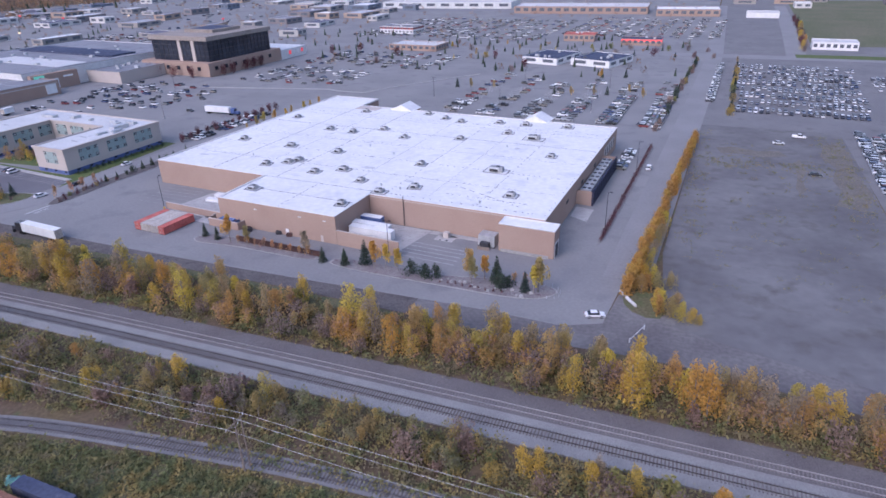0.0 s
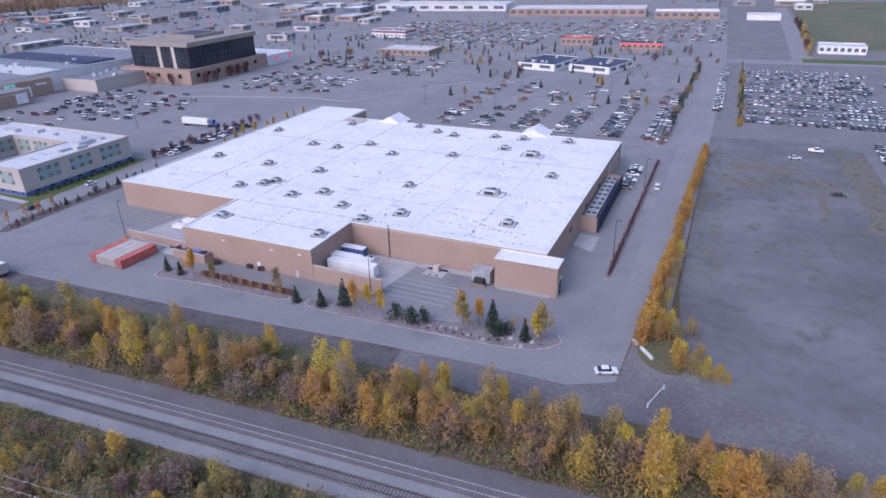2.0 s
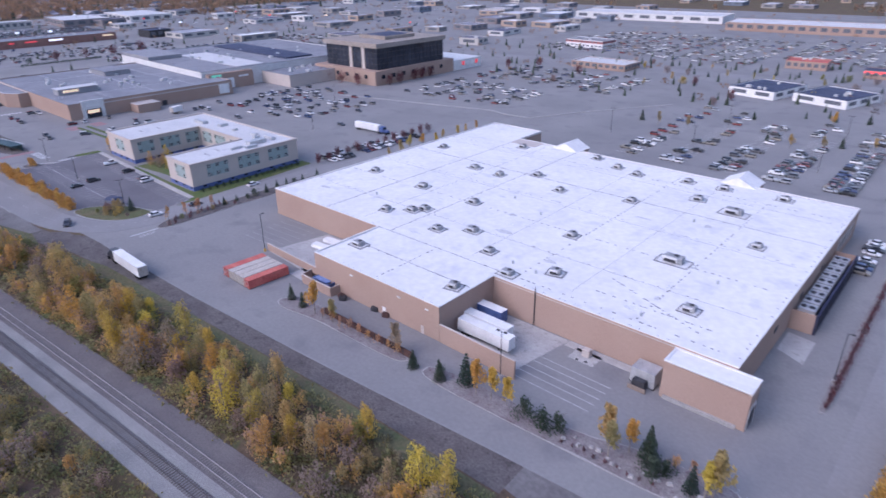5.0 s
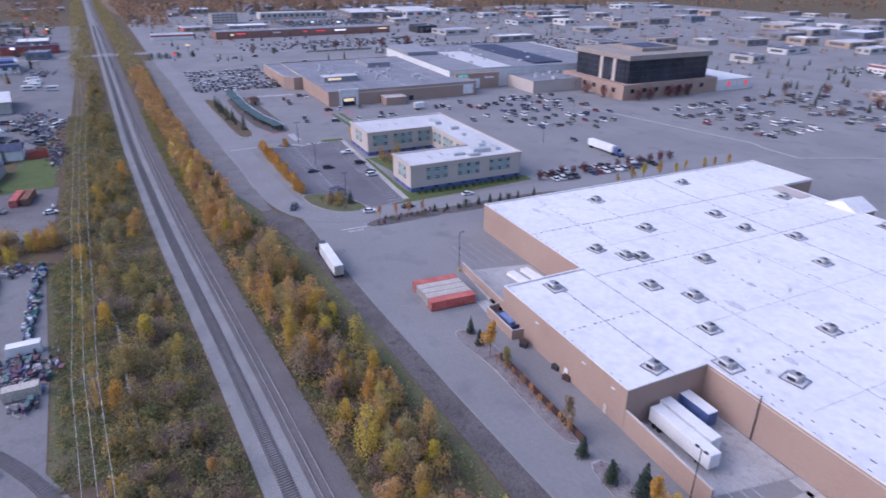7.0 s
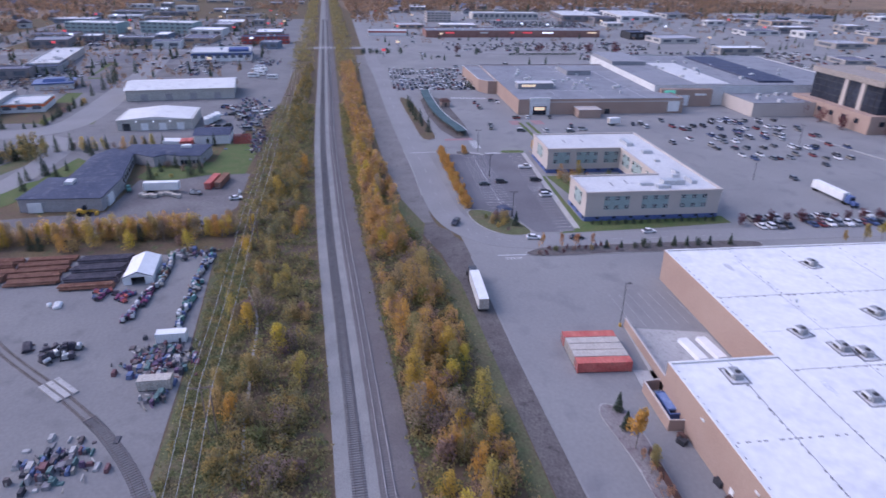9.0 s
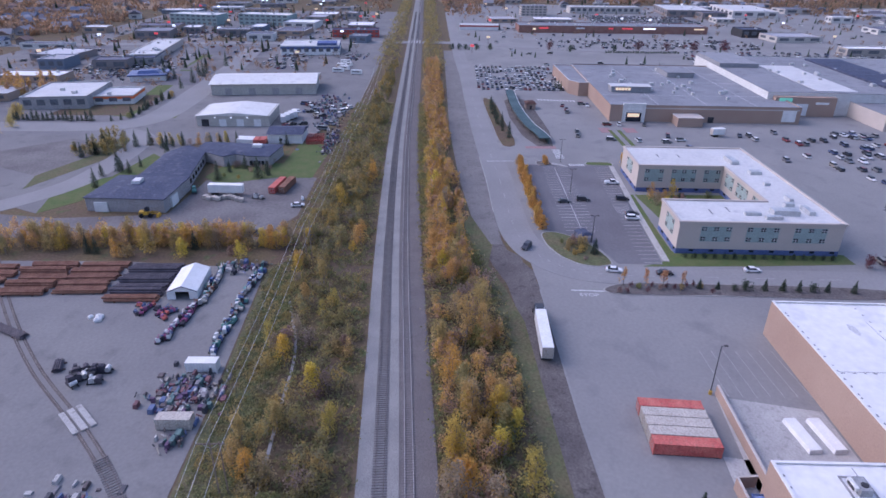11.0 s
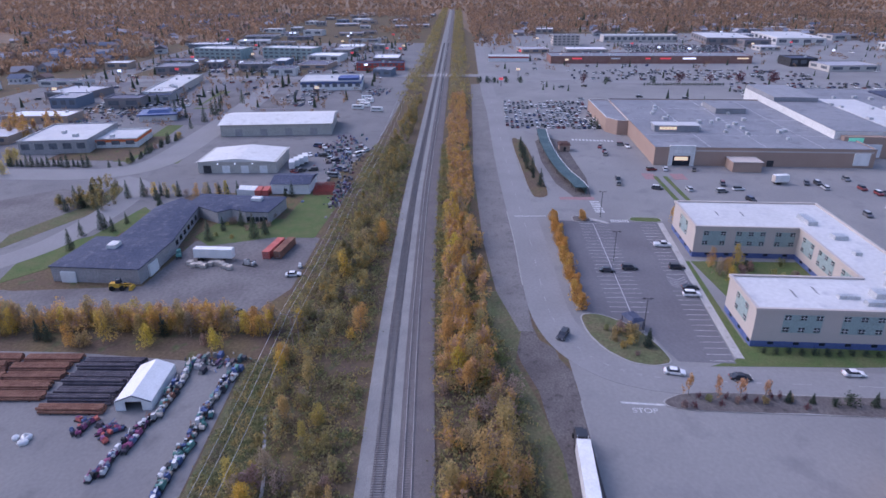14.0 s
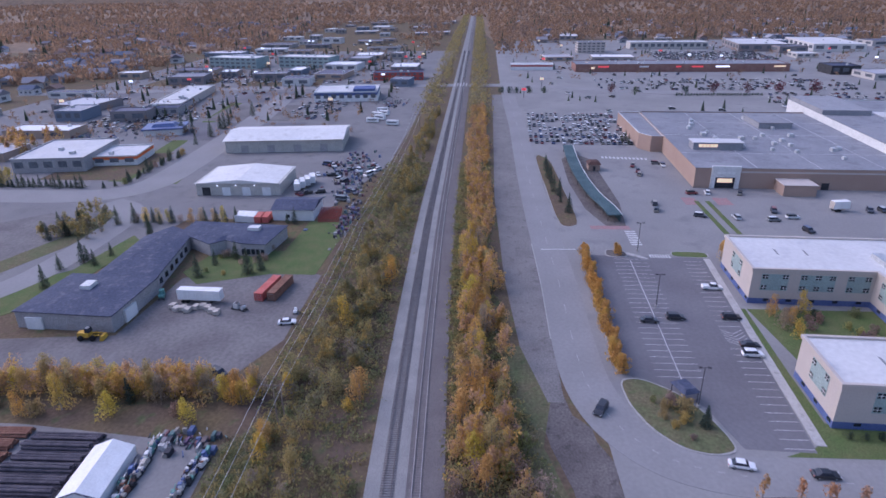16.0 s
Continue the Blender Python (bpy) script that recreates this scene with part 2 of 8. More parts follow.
M_WALLS = mat("mixed_far_walls", (0, 0, 0), (0, 0, 0), 0.85, ramp=[(0.30, 0.28, 0.26), (0.45, 0.43, 0.40), (0.22, 0.20, 0.20), (0.16, 0.19, 0.24), (0.36, 0.28, 0.22), (0.55, 0.54, 0.52)], per="object", grain=0.08)
M_ROOFS = mat("mixed_far_roofs", (0, 0, 0), (0, 0, 0), 0.85, ramp=[(0.35, 0.35, 0.38), (0.62, 0.62, 0.63), (0.24, 0.24, 0.27), (0.48, 0.48, 0.50), (0.15, 0.15, 0.19), (0.70, 0.70, 0.70)], per="object", grain=0.08)
AUTUMN = [(0.58, 0.35, 0.09), (0.61, 0.43, 0.09), (0.48, 0.39, 0.11), (0.42, 0.33, 0.14), (0.53, 0.33, 0.12), (0.36, 0.31, 0.14), (0.48, 0.34, 0.14), (0.60, 0.48, 0.09), (0.54, 0.40, 0.10), (0.41, 0.32, 0.17), (0.57, 0.41, 0.09), (0.36, 0.29, 0.20)]
M_LEAF = leaves("autumn_leaves", AUTUMN)
M_LEAF_ORANGE = leaves("orange_hedge_leaves", [(0.56, 0.33, 0.095), (0.58, 0.38, 0.10), (0.51, 0.31, 0.105)])
M_SHRUB = leaves("dull_shrub_leaves", [(0.325, 0.227, 0.182), (0.377, 0.286, 0.13), (0.221, 0.234, 0.0975), (0.442, 0.325, 0.104), (0.286, 0.202, 0.182), (0.338, 0.312, 0.111)])
M_TWIG = leaves("bare_mauve_twigs", [(0.31, 0.235, 0.195), (0.34, 0.245, 0.19), (0.29, 0.225, 0.185)])
M_RUSTLEAF = leaves("thin_russet_leaves", [(0.50, 0.28, 0.15), (0.44, 0.27, 0.17), (0.52, 0.31, 0.13)])
M_NEEDLE = leaves("spruce_needles", [(0.066, 0.09, 0.06), (0.078, 0.102, 0.07), (0.058, 0.082, 0.064)])
M_REDLEAF = leaves("dark_red_leaves", [(0.15, 0.06, 0.07), (0.17, 0.072, 0.076), (0.13, 0.065, 0.07)])
M_UNDER = mat("undergrowth", (0, 0, 0), (0, 0, 0), 0.85, 0.11, ramp=[(0.197, 0.231, 0.0982), (0.26, 0.217, 0.147), (0.294, 0.26, 0.12), (0.204, 0.224, 0.105), (0.378, 0.294, 0.12), (0.21, 0.231, 0.105)], per="leaf", grain=0.13, bump=0)
M_WOODS = mat("far_autumn_woods", (0, 0, 0), (0, 0, 0), 0.85, 0.03, ramp=[(0.17, 0.14, 0.12), (0.245, 0.18, 0.135), (0.31, 0.205, 0.135), (0.345, 0.22, 0.13), (0.275, 0.195, 0.145), (0.19, 0.15, 0.125)], per="leaf", grain=0.12, bump=0)


M_GROVE = mat("mixed_autumn_foliage", (0, 0, 0), (0, 0, 0), 0.8, 0.10, ramp=[(0.21, 0.225, 0.115), (0.285, 0.235, 0.19), (0.36, 0.30, 0.115), (0.25, 0.235, 0.14), (0.44, 0.315, 0.105), (0.255, 0.255, 0.13), (0.275, 0.23, 0.18)], per="leaf", grain=0.11, bump=0)
M_BEDSOIL = mat("gravelly_bed_soil", (0.19, 0.165, 0.165), (0.23, 0.215, 0.21), 0.95, 0.2, 3.0, 0.3, grain=0.2, third=(0.14, 0.105, 0.115))
M_LITTER = mat("woodland_litter", (0.23, 0.16, 0.105), (0.17, 0.125, 0.09), 0.95, 0.01, 0.08, 0.2, third=(0.13, 0.11, 0.08))


# ---- building blocks ----
class Geo:
    """Collects simple solids; several materials by slot."""

    def __init__(self):
        self.v, self.f, self.s = [], [], []

    def add(self, verts, faces, slot=0):
        o = len(self.v)
        self.v += verts
        self.f += [tuple(i + o for i in f) for f in faces]
        self.s += [slot] * len(faces)
        return self

    def box(self, x0, y0, z0, x1, y1, z1, slot=0, top=0.0):
        """top: how far the upper rim is drawn in, for a worn or tapered edge."""
        a = top
        return self.add([(x0, y0, z0), (x1, y0, z0), (x1, y1, z0), (x0, y1, z0), (x0 + a, y0 + a, z1), (x1 - a, y0 + a, z1), (x1 - a, y1 - a, z1), (x0 + a, y1 - a, z1)],
                        [(3, 2, 1, 0), (4, 5, 6, 7), (0, 1, 5, 4), (1, 2, 6, 5), (2, 3, 7, 6), (3, 0, 4, 7)], slot)

    def prism(self, poly, z0, z1, slot=0):
        n = len(poly)
        area = sum(poly[i][0] * poly[(i + 1) % n][1] - poly[(i + 1) % n][0] * poly[i][1] for i in range(n))
        if area < 0:
            poly = poly[::-1]
        fs = [tuple(range(n))[::-1], tuple(range(n, 2 * n))] + [(i, (i + 1) % n, n + (i + 1) % n, n + i) for i in range(n)]
        return self.add([(x, y, z0) for x, y in poly] + [(x, y, z1) for x, y in poly], fs, slot)

    def tube(self, a, b, r0, r1=None, n=6, slot=0):
        a, b = Vector(a), Vector(b)
        r1 = r0 if r1 is None else r1
        d = (b - a).normalized()
        u = d.orthogonal().normalized()
        w = d.cross(u)
        ring = [(math.cos(2 * math.pi * i / n), math.sin(2 * math.pi * i / n)) for i in range(n)]
        vs = [tuple(a + (u * c + w * s) * r0) for c, s in ring] + [tuple(b + (u * c + w * s) * r1) for c, s in ring]
        return self.add(vs, [tuple(range(n))[::-1], tuple(range(n, 2 * n))] + [(i, (i + 1) % n, n + (i + 1) % n, n + i) for i in range(n)], slot)

    def strip(self, pts, widths, z0, z1, slot=0):
        """A band along a line of points; widths to its left and right."""
        l, r = [], []
        for i, p in enumerate(pts):
            q0, q1 = pts[max(i - 1, 0)], pts[min(i + 1, len(pts) - 1)]
            dx, dy = q1[0] - q0[0], q1[1] - q0[1]
            k = math.hypot(dx, dy)
            nx, ny = -dy / k, dx / k
            l.append((p[0] + nx * widths[0], p[1] + ny * widths[0]))
            r.append((p[0] - nx * widths[1], p[1] - ny * widths[1]))
        n = len(pts)
        vs = [(x, y, z0) for x, y in r + l] + [(x, y, z1) for x, y in r + l]
        fs = []
        for i in range(n - 1):
            a, b, c, d = i, i + 1, n + i + 1, n + i
            fs += [(d, c, b, a), (2 * n + a, 2 * n + b, 2 * n + c, 2 * n + d), (a, b, 2 * n + b, 2 * n + a), (c, d, 2 * n + d, 2 * n + c)]
        fs += [(0, n, 3 * n, 2 * n), (n - 1, 2 * n + n - 1, 3 * n + n - 1, n + n - 1)]
        return self.add(vs, fs, slot)

    def mesh(self, name, *mats):
        me = bpy.data.meshes.new(name)
        me.from_pydata(self.v, [], self.f)
        for m in mats:
            me.materials.append(m)
        if len(mats) > 1:
            me.polygons.foreach_set("material_index", self.s)
        me.update()
        return me


def part(name, geo, material, parent, label="", at=None):
    """One mesh under a thing or a part; geo may be a mesh that alike pieces share."""
    mats = material if isinstance(material, tuple) else (material,)
    me = geo.mesh(name, *mats) if isinstance(geo, Geo) else geo
    ob = new(name, me)
    ob.parent = parent
    if at is not None:
        ob.matrix_basis = at
    return tagged(ob, label)


def thing(name, x, y, z, rz, label, category, group=""):
    e = new(name)
    e.empty_display_size = 0.5
    e.matrix_basis = pose(x, y, z, 0, 0, rz)
    return tagged(e, label, category, group)


def structure(name, geo, material, label="", category=""):
    mats = material if isinstance(material, tuple) else (material,)
    return tagged(new(name, geo.mesh(name, *mats)), label or name.replace("_", " "), category or "ground", kind="structure")


def scatter(name, template, mats, poses, label, category):
    """Many copies of one small template joined into one mesh of kind stuff."""
    tv = np.array(template.v)
    n, k = len(poses), len(tv)
    mt = np.array([[list(r) for r in m] for m in poses])
    vs = np.einsum("nij,kj->nki", mt[:, :3, :3], tv) + mt[:, None, :3, 3]
    fs = [tuple(i + o * k for i in f) for o in range(n) for f in template.f]
    me = bpy.data.meshes.new(name)
    me.from_pydata(vs.reshape(-1, 3).tolist(), [], fs)
    for m in mats:
        me.materials.append(m)
    me.polygons.foreach_set("material_index", template.s * n)
    me.update()
    return tagged(new(name, me), label, category, kind="stuff")


def leaf_mesh(name, centres, sizes, seed, material, flat=0.0, up=0.8):
    """Small leaf sprays turned at random about the given centres."""
    g = np.random.default_rng(seed)
    c = np.asarray(centres)
    n = len(c)
    a = g.normal(size=(n, 3))
    a[:, 2] *= 1 - flat
    a /= np.linalg.norm(a, axis=1, keepdims=True)
    b = np.cross(a, g.normal(size=(n, 3)) + (0, 0, up))
    b /= np.linalg.norm(b, axis=1, keepdims=True)
    s = np.asarray(sizes).reshape(-1, 1) * g.uniform(0.6, 1.3, (n, 1))
    q = np.stack([c - a * s, c - b * s * 0.55, c + a * s, c + b * s * 0.55], axis=1).reshape(-1, 3)
    me = bpy.data.meshes.new(name)
    me.from_pydata(q.tolist(), [], np.arange(4 * n).reshape(-1, 4).tolist())
    me.materials.append(material)
    me.update()
    return me


RZ = -1.9  # the street grid's turn
CR, SR = math.cos(radians(RZ)), math.sin(radians(RZ))


def grid(ox, oy, u, v):
    return ox + CR * u - SR * v, oy + SR * u + CR * v
rng = random.Random(7)
M_FIELD = mat("dry_field", (0.115, 0.125, 0.07), (0.15, 0.14, 0.09), 0.95, 0.02, 0.5, 0.2)

# ---- ground, paving, roads ----
structure("ground", Geo().box(-5200, -2600, -3.0, 1500, 4200, 0.0), M_SCRUB, "rough autumn scrubland with brown and olive growth")


def sheet(name, poly, z, material, label):
    return structure(name, Geo().prism(poly, -0.4, z), material, label, "paving")


M_SHOULDER = mat("shoulder_gravel", (0.165, 0.155, 0.15), (0.20, 0.19, 0.182), 0.95, 0.12, 2.0, 0.2, grain=0.14, third=(0.135, 0.125, 0.12))
sheet("pavement_north", [(-213, 119), (-161, 119), (-120, 120.1), (-95, 121.1), (-66, 122.5), (-41, 123.3), (-24, 122.8), (-15, 127), (-12.5, 160), (-9, 300), (-5, 560), (-5, 1150), (-1150, 1150), (-1150, 112), (-640, 105), (-517, 106),
                         (-378, 105), (-300, 107.5), (-262, 111.5), (-243, 116), (-230, 118.5)], 0.05, M_ASPH, "worn lavender-grey asphalt lots round the stores")
sheet("pavement_east", [(58, 130), (190, 110), (420, 700), (420, 1150), (-3, 1150), (-4, 560), (-3, 322), (57, 322)], 0.05, M_ASPH_MID, "grey asphalt of the car lot and streets")
sheet("vacant_lot", [(-5.5, 170), (-3.5, 148), (0.5, 138), (0.5, 130.6), (12, 127.6), (60, 116), (110, 108), (150, 130), (57, 200), (57.8, 322.5), (-1.5, 322.5)], 0.035, M_LOT, "empty stained dark asphalt lot")
sheet("dirt_track", [(-14, 128), (-24, 123), (-41, 123.5), (-60, 122.9), (-60, 116.5), (-40, 113.5), (-10, 116), (12, 116), (60, 108), (130, 99), (140, 108), (60, 117), (12, 128), (-4, 131)], 0.03, M_YARD_DARK, "bare grey dirt track")
M_SOIL = mat("weedy_lot_soil", (0.15, 0.135, 0.115), (0.17, 0.155, 0.135), 0.95, 0.15, 1.5, 0.2, third=(0.135, 0.125, 0.10))
sheet("bare_soil", [(44, 226), (48, 238), (46, 252), (49, 268), (45, 283), (48, 300), (54, 306), (56.5, 290), (55, 262), (56.8, 240), (52, 222)], 0.041, M_SOIL, "brown weedy soil breaking through the old lot")
sheet("bare_soil", [(6, 284), (14, 287), (22, 283), (30, 286), (33, 279), (24, 275), (15, 277), (8, 276)], 0.043, M_SOIL, "brown weedy soil breaking through the old lot")
sheet("bare_soil", [(34, 232), (36.5, 238), (36, 250), (38.5, 262), (37, 276), (34.8, 270), (34.6, 252), (33.2, 240)], 0.042, M_SOIL, "brown weedy soil breaking through the old lot")
sheet("gate_track", [(-15, 127), (-13, 146), (-8, 146), (4, 136), (13, 128.2), (0, 127.4)], 0.032, M_YARD_DARK, "bare grey dirt by the gate")
sheet("gate_verge", [(-12.7, 142), (-11.6, 137.6), (-9.4, 134.6), (-6, 133.0), (-3, 133.6), (-1.6, 137), (-5, 144), (-8, 150), (-12.4, 150)], 0.045, M_VERGE, "rough grass under the hedge end")
sheet("dirt_verge", [(-60, 122.9), (-66, 122.7), (-95, 121.3), (-120, 120.3), (-160, 119.2), (-206, 118.8), (-210, 119.8), (-217, 118.6), (-221, 119.4), (-228, 116.4), (-232, 116), (-236, 112.6), (-246, 111), (-262, 107.5), (-246, 107.2), (-236, 106), (-226, 107.4), (-215, 110.4), (-190, 112.5), (-150, 114), (-100, 115.5), (-60, 115)], 0.04, M_DIRT, "strip of bare dark dirt beside the pavement")
sheet("gravel_shoulder", [(-240, 111.5), (-262, 111.2), (-300, 110.8), (-345, 109.4), (-390, 108.4), (-450, 107.8), (-520, 107.4), (-640, 105.5), (-640, 97), (-517, 97.5), (-378, 97.5), (-300, 100), (-262, 103), (-240, 108)], 0.06, M_SHOULDER, "grey gravel shoulder of the road")
sheet("pavement_west", [(-350, -260), (-1000, -260), (-1000, 48), (-430, 46), (-352, 30), (-346, -20), (-300, -30), (-262, -44), (-300, -120)], 0.05, M_ASPH_MID, "grey paving between workshops")
sheet("yard_gravel", [(-128, 47), (-161, 46.2), (-223, 43), (-227, 0), (-227, -80), (-60, -80), (-95, 30)], 0.05, M_YARD, "pale packed gravel of the pipe yard")
sheet("muddy_yard", [(-243, -60), (-243, 36), (-262, 44), (-300, 44), (-305, 30), (-296, 2), (-262, 0), (-258, -36), (-262, -60)], 0.04, M_YARD_DARK, "dark muddy gravel yard")
sheet("lawn", [(-300, 42), (-345, 44), (-347, 28), (-318, 27), (-316, 4), (-300, 0), (-292, 8), (-300, 28)], 0.07, M_GRASS, "green lawn beside the low building")
sheet("grass_verge", [(-262, -44), (-286, -50), (-300, -36), (-330, -32), (-322, -24), (-286, -30), (-272, -36)], 0.07, M_GRASS, "green lawn strip with spruces")
sheet("street_verge", [(-395, -70), (-640, -98), (-640, -106), (-395, -80)], 0.075, M_GRASS, "grass strip beside the street")
sheet("street_verge", [(-392, -52), (-540, -66), (-540, -60), (-392, -46)], 0.075, M_GRASS, "grass strip beside the street")
sheet("rank_verge", [(-262, 104), (-240, 108.5), (-226, 106), (-213, 109.5), (-196, 112.8), (-150, 114), (-100, 115), (-60, 114.6), (-60, 111), (-150, 110), (-196, 107), (-226, 101), (-262, 99)], 0.05, M_VERGE, "rank green grass beside the dirt strip")
sheet("yard_verge", [(-128, 47.4), (-161, 46.6), (-223, 43.4), (-226, 47), (-223, 51), (-200, 54), (-161, 58), (-128, 60)], 0.03, M_VERGE, "rank green grass beside the pipe yard")
sheet("corner_lot", [(-352, -78), (-340, -50), (-318, -52), (-300, -66), (-322, -110)], 0.085, M_YARD_DARK, "muddy corner lot")
sheet("corner_verge", [(-318, -50), (-345, -44), (-360, -46), (-352, -58), (-330, -56), (-300, -66), (-285, -62)], 0.09, M_VERGE, "rough grass at the street corner")
sheet("grass_field", [(72, 612), (420, 640), (420, 1100), (84, 1100)], 0.075, M_FIELD, "flat green field behind the lots")
sheet("grass_bank", [(56, 545), (180, 548), (180, 566), (56, 562)], 0.13, M_GRASS, "mown roadside grass")
sheet("siding_scrub", [(-124, 44.5), (-110, 50.5), (-75, 57.2), (-47, 60.8), (0, 64.2), (80, 67.2), (80, 20), (-60, 0), (-92, 30)], 0.028, M_VERGE, "rough olive scrub south of the siding")
sheet("garden", [(-241, 169), (-241, 196), (-284, 198), (-284, 165)], 0.08, M_GRASS, "office courtyard lawn")
sheet("office_verge", [(-225.7, 150.8), (-226.2, 185), (-227.6, 214), (-234, 214), (-236, 162.5), (-252, 163), (-284, 164.5), (-284, 163), (-250, 161), (-235, 159.6), (-228.8, 157.8)], 0.08, M_GRASS, "grass strip along the office")

sheet("woodland_floor", [(-1000, -2600), (-5000, -2600), (-5000, 3000), (-1300, 3000), (-1250, 700), (-1160, 100), (-1720, 40), (-1720, -260), (-1000, -260)], 0.02, M_LITTER, "leaf-strewn floor of the far woods")
for k in range(16):
    x, y, w, d = -960 + (k % 8) * 74 + rng.uniform(-14, 14), (-225 if k < 8 else -110) + rng.uniform(-20, 20), rng.uniform(34, 60), rng.uniform(40, 80)
    sheet("lot_surface", [(x, y), (x + w, y + rng.uniform(-6, 6)), (x + w, y + d), (x, y + d)], 0.058 + k * 0.002, (M_ASPH_DARK, M_YARD_DARK, M_ASPH_DARK, M_SCRUB)[k % 4], "worn surface of a town lot")
# distant rise of land that closes the view
rise = Geo()
RR = [(4300 + 500 * noise.noise(Vector((k * 0.21, 0, 0))), 70 + 60 * noise.noise(Vector((k * 0.17, 5, 0)))) for k in range(73)]
rise.add([(r * math.cos(k * math.pi / 36), 300 + r * math.sin(k * math.pi / 36), -3) for k, (r, h) in enumerate(RR)] + [((r + 250) * math.cos(k * math.pi / 36), 300 + (r + 250) * math.sin(k * math.pi / 36), h + 25) for k, (r, h) in enumerate(RR)],
         [(k + 1, k, 73 + k, 74 + k) for k in range(72)])
structure("backdrop", rise, M_LITTER, "low wooded rise on the far horizon", "hill")

# streets
ROAD_W = [(-1000, 108), (-640, 110), (-520, 112.6), (-450, 113), (-390, 113.6), (-345, 114.6), (-300, 116), (-262, 116.3), (-245, 117.6), (-233, 121.5), (-224.5, 128.5), (-220.8, 138), (-219.8, 150), (-219, 175), (-217, 230), (-213, 330)]


def smooth(pts, n=8):
    """Points of a soft curve through the given ones."""
    out = []
    for i in range(len(pts) - 1):
        p0, p1, p2, p3 = pts[max(i - 1, 0)], pts[i], pts[i + 1], pts[min(i + 2, len(pts) - 1)]
        for k in range(n):
            t = k / n
            out.append(tuple(0.5 * (2 * b + (c - a) * t + (2 * a - 5 * b + 4 * c - d) * t * t + (3 * b - a - 3 * c + d) * t ** 3) for a, b, c, d in zip(p0, p1, p2, p3)))
    return out + [pts[-1]]


road_line = smooth(ROAD_W)
structure("road_west", Geo().strip(road_line, (5.3, 5.3), -0.3, 0.10), M_ROAD, "pale worn asphalt road that bends round the office", "road")
structure("road_north", Geo().strip(smooth([(-1200, 470), (-600, 505), (-300, 535), (-100, 541), (20, 543), (120, 546), (420, 560)]), (9, 9), -0.3, 0.10), M_ROAD, "wide grey street beyond the car parks", "road")
structure("road_cross", Geo().strip([(-640, -300), (-668, -140), (-690, 60), (-690, 110), (-650, 230), (-640, 600)], (8, 8), -0.3, 0.12), M_ROAD, "street that crosses the railway", "road")
structure("road_east", Geo().strip([(-12.5, 150), (-9.5, 240), (-4, 400), (0, 545), (0, 1000)], (6.5, 5.5), -0.3, 0.09), M_ROAD, "pale lane beside the hedge", "road")
structure("road_gas", Geo().strip([(56, 540), (62, 700), (70, 1000)], (7, 7), -0.3, 0.09), M_ROAD, "side street", "road")
structure("road_southwest", Geo().strip(smooth([(-250, -75), (-283, -50), (-310, -44), (-352, -46), (-366, -62)]), (5.5, 5.5), -0.3, 0.10), M_ROAD, "pale curved street by the workshops", "road")
structure("road_workshop", Geo().strip(smooth([(-370, -260), (-372, -190), (-372.5, -120), (-374, -76), (-388, -58), (-420, -55), (-470, -57), (-541, -60), (-640, -70)]), (8.5, 8.5), -0.3, 0.11), M_ROAD, "pale street between workshops", "road")
structure("office_parking", Geo().prism([(-319, 127), (-252, 125.5), (-246, 133), (-240, 140.5), (-227.5, 144), (-227, 157), (-318, 163.8)], -0.3, 0.085), M_ASPH_DARK, "dark asphalt office car park", "paving")

# kerbs and islands
ISLAND = [(-249, 124.3), (-240, 124.8), (-232, 127.6), (-226.5, 132.5), (-225, 138), (-226.5, 142.6), (-231, 142.2), (-238, 140.2), (-245, 136), (-250, 129)]


def island(name, poly, label, material=M_GRASS, kerb=0.45):
    for _ in range(2):  # rounded corners
        poly = [q for a, b in zip(poly, poly[1:] + poly[:1]) for q in ((a[0] * 0.8 + b[0] * 0.2, a[1] * 0.8 + b[1] * 0.2), (a[0] * 0.2 + b[0] * 0.8, a[1] * 0.2 + b[1] * 0.8))]
    cx, cy = sum(p[0] for p in poly) / len(poly), sum(p[1] for p in poly) / len(poly)
    inner = [(x + (cx - x) * kerb / max(math.hypot(cx - x, cy - y), 1), y + (cy - y) * kerb / max(math.hypot(cx - x, cy - y), 1)) for x, y in poly]
    ob = structure(name, Geo().prism(inner, -0.2, 0.24), material, label, "planting bed")
    part("kerb", Geo().prism(poly, -0.2, 0.20), M_KERB, ob, "pale concrete kerb")
    return ob


island("planted_island", ISLAND, "kerbed island of rough grass with shrubs", M_VERGE)
island("hedge_bed", [(-212.4, 135.6), (-215.6, 141.5), (-215.4, 165), (-213, 214), (-206.5, 214), (-208.4, 175), (-209.2, 142), (-210.2, 136.6)], "kerbed shrub bed beside the drive", M_DIRT)
island("tree_bed_west", [(-141.5, 131.6), (-138, 129.8), (-126, 131.5), (-98, 131), (-96, 134), (-126, 136.5), (-139, 136.4)], "kerbed planting bed", M_BEDSOIL)
island("tree_bed_east", [(-92, 130.4), (-60, 130.3), (-39, 130.6), (-31, 132.6), (-27.4, 137), (-30, 140), (-46, 139.2), (-58, 135.6), (-92, 135.6)], "kerbed planting bed with stones", M_BEDSOIL)
island("red_hedge_bed", [(-24.8, 170), (-22.4, 170), (-18.6, 278), (-20.6, 278)], "long narrow kerbed hedge bed", M_BEDSOIL, 0.3)
island("crossing_island", [(-317, 146.5), (-322, 140), (-319.5, 139), (-315.5, 146)], "kerbed corner with crosswalk", M_CONC)
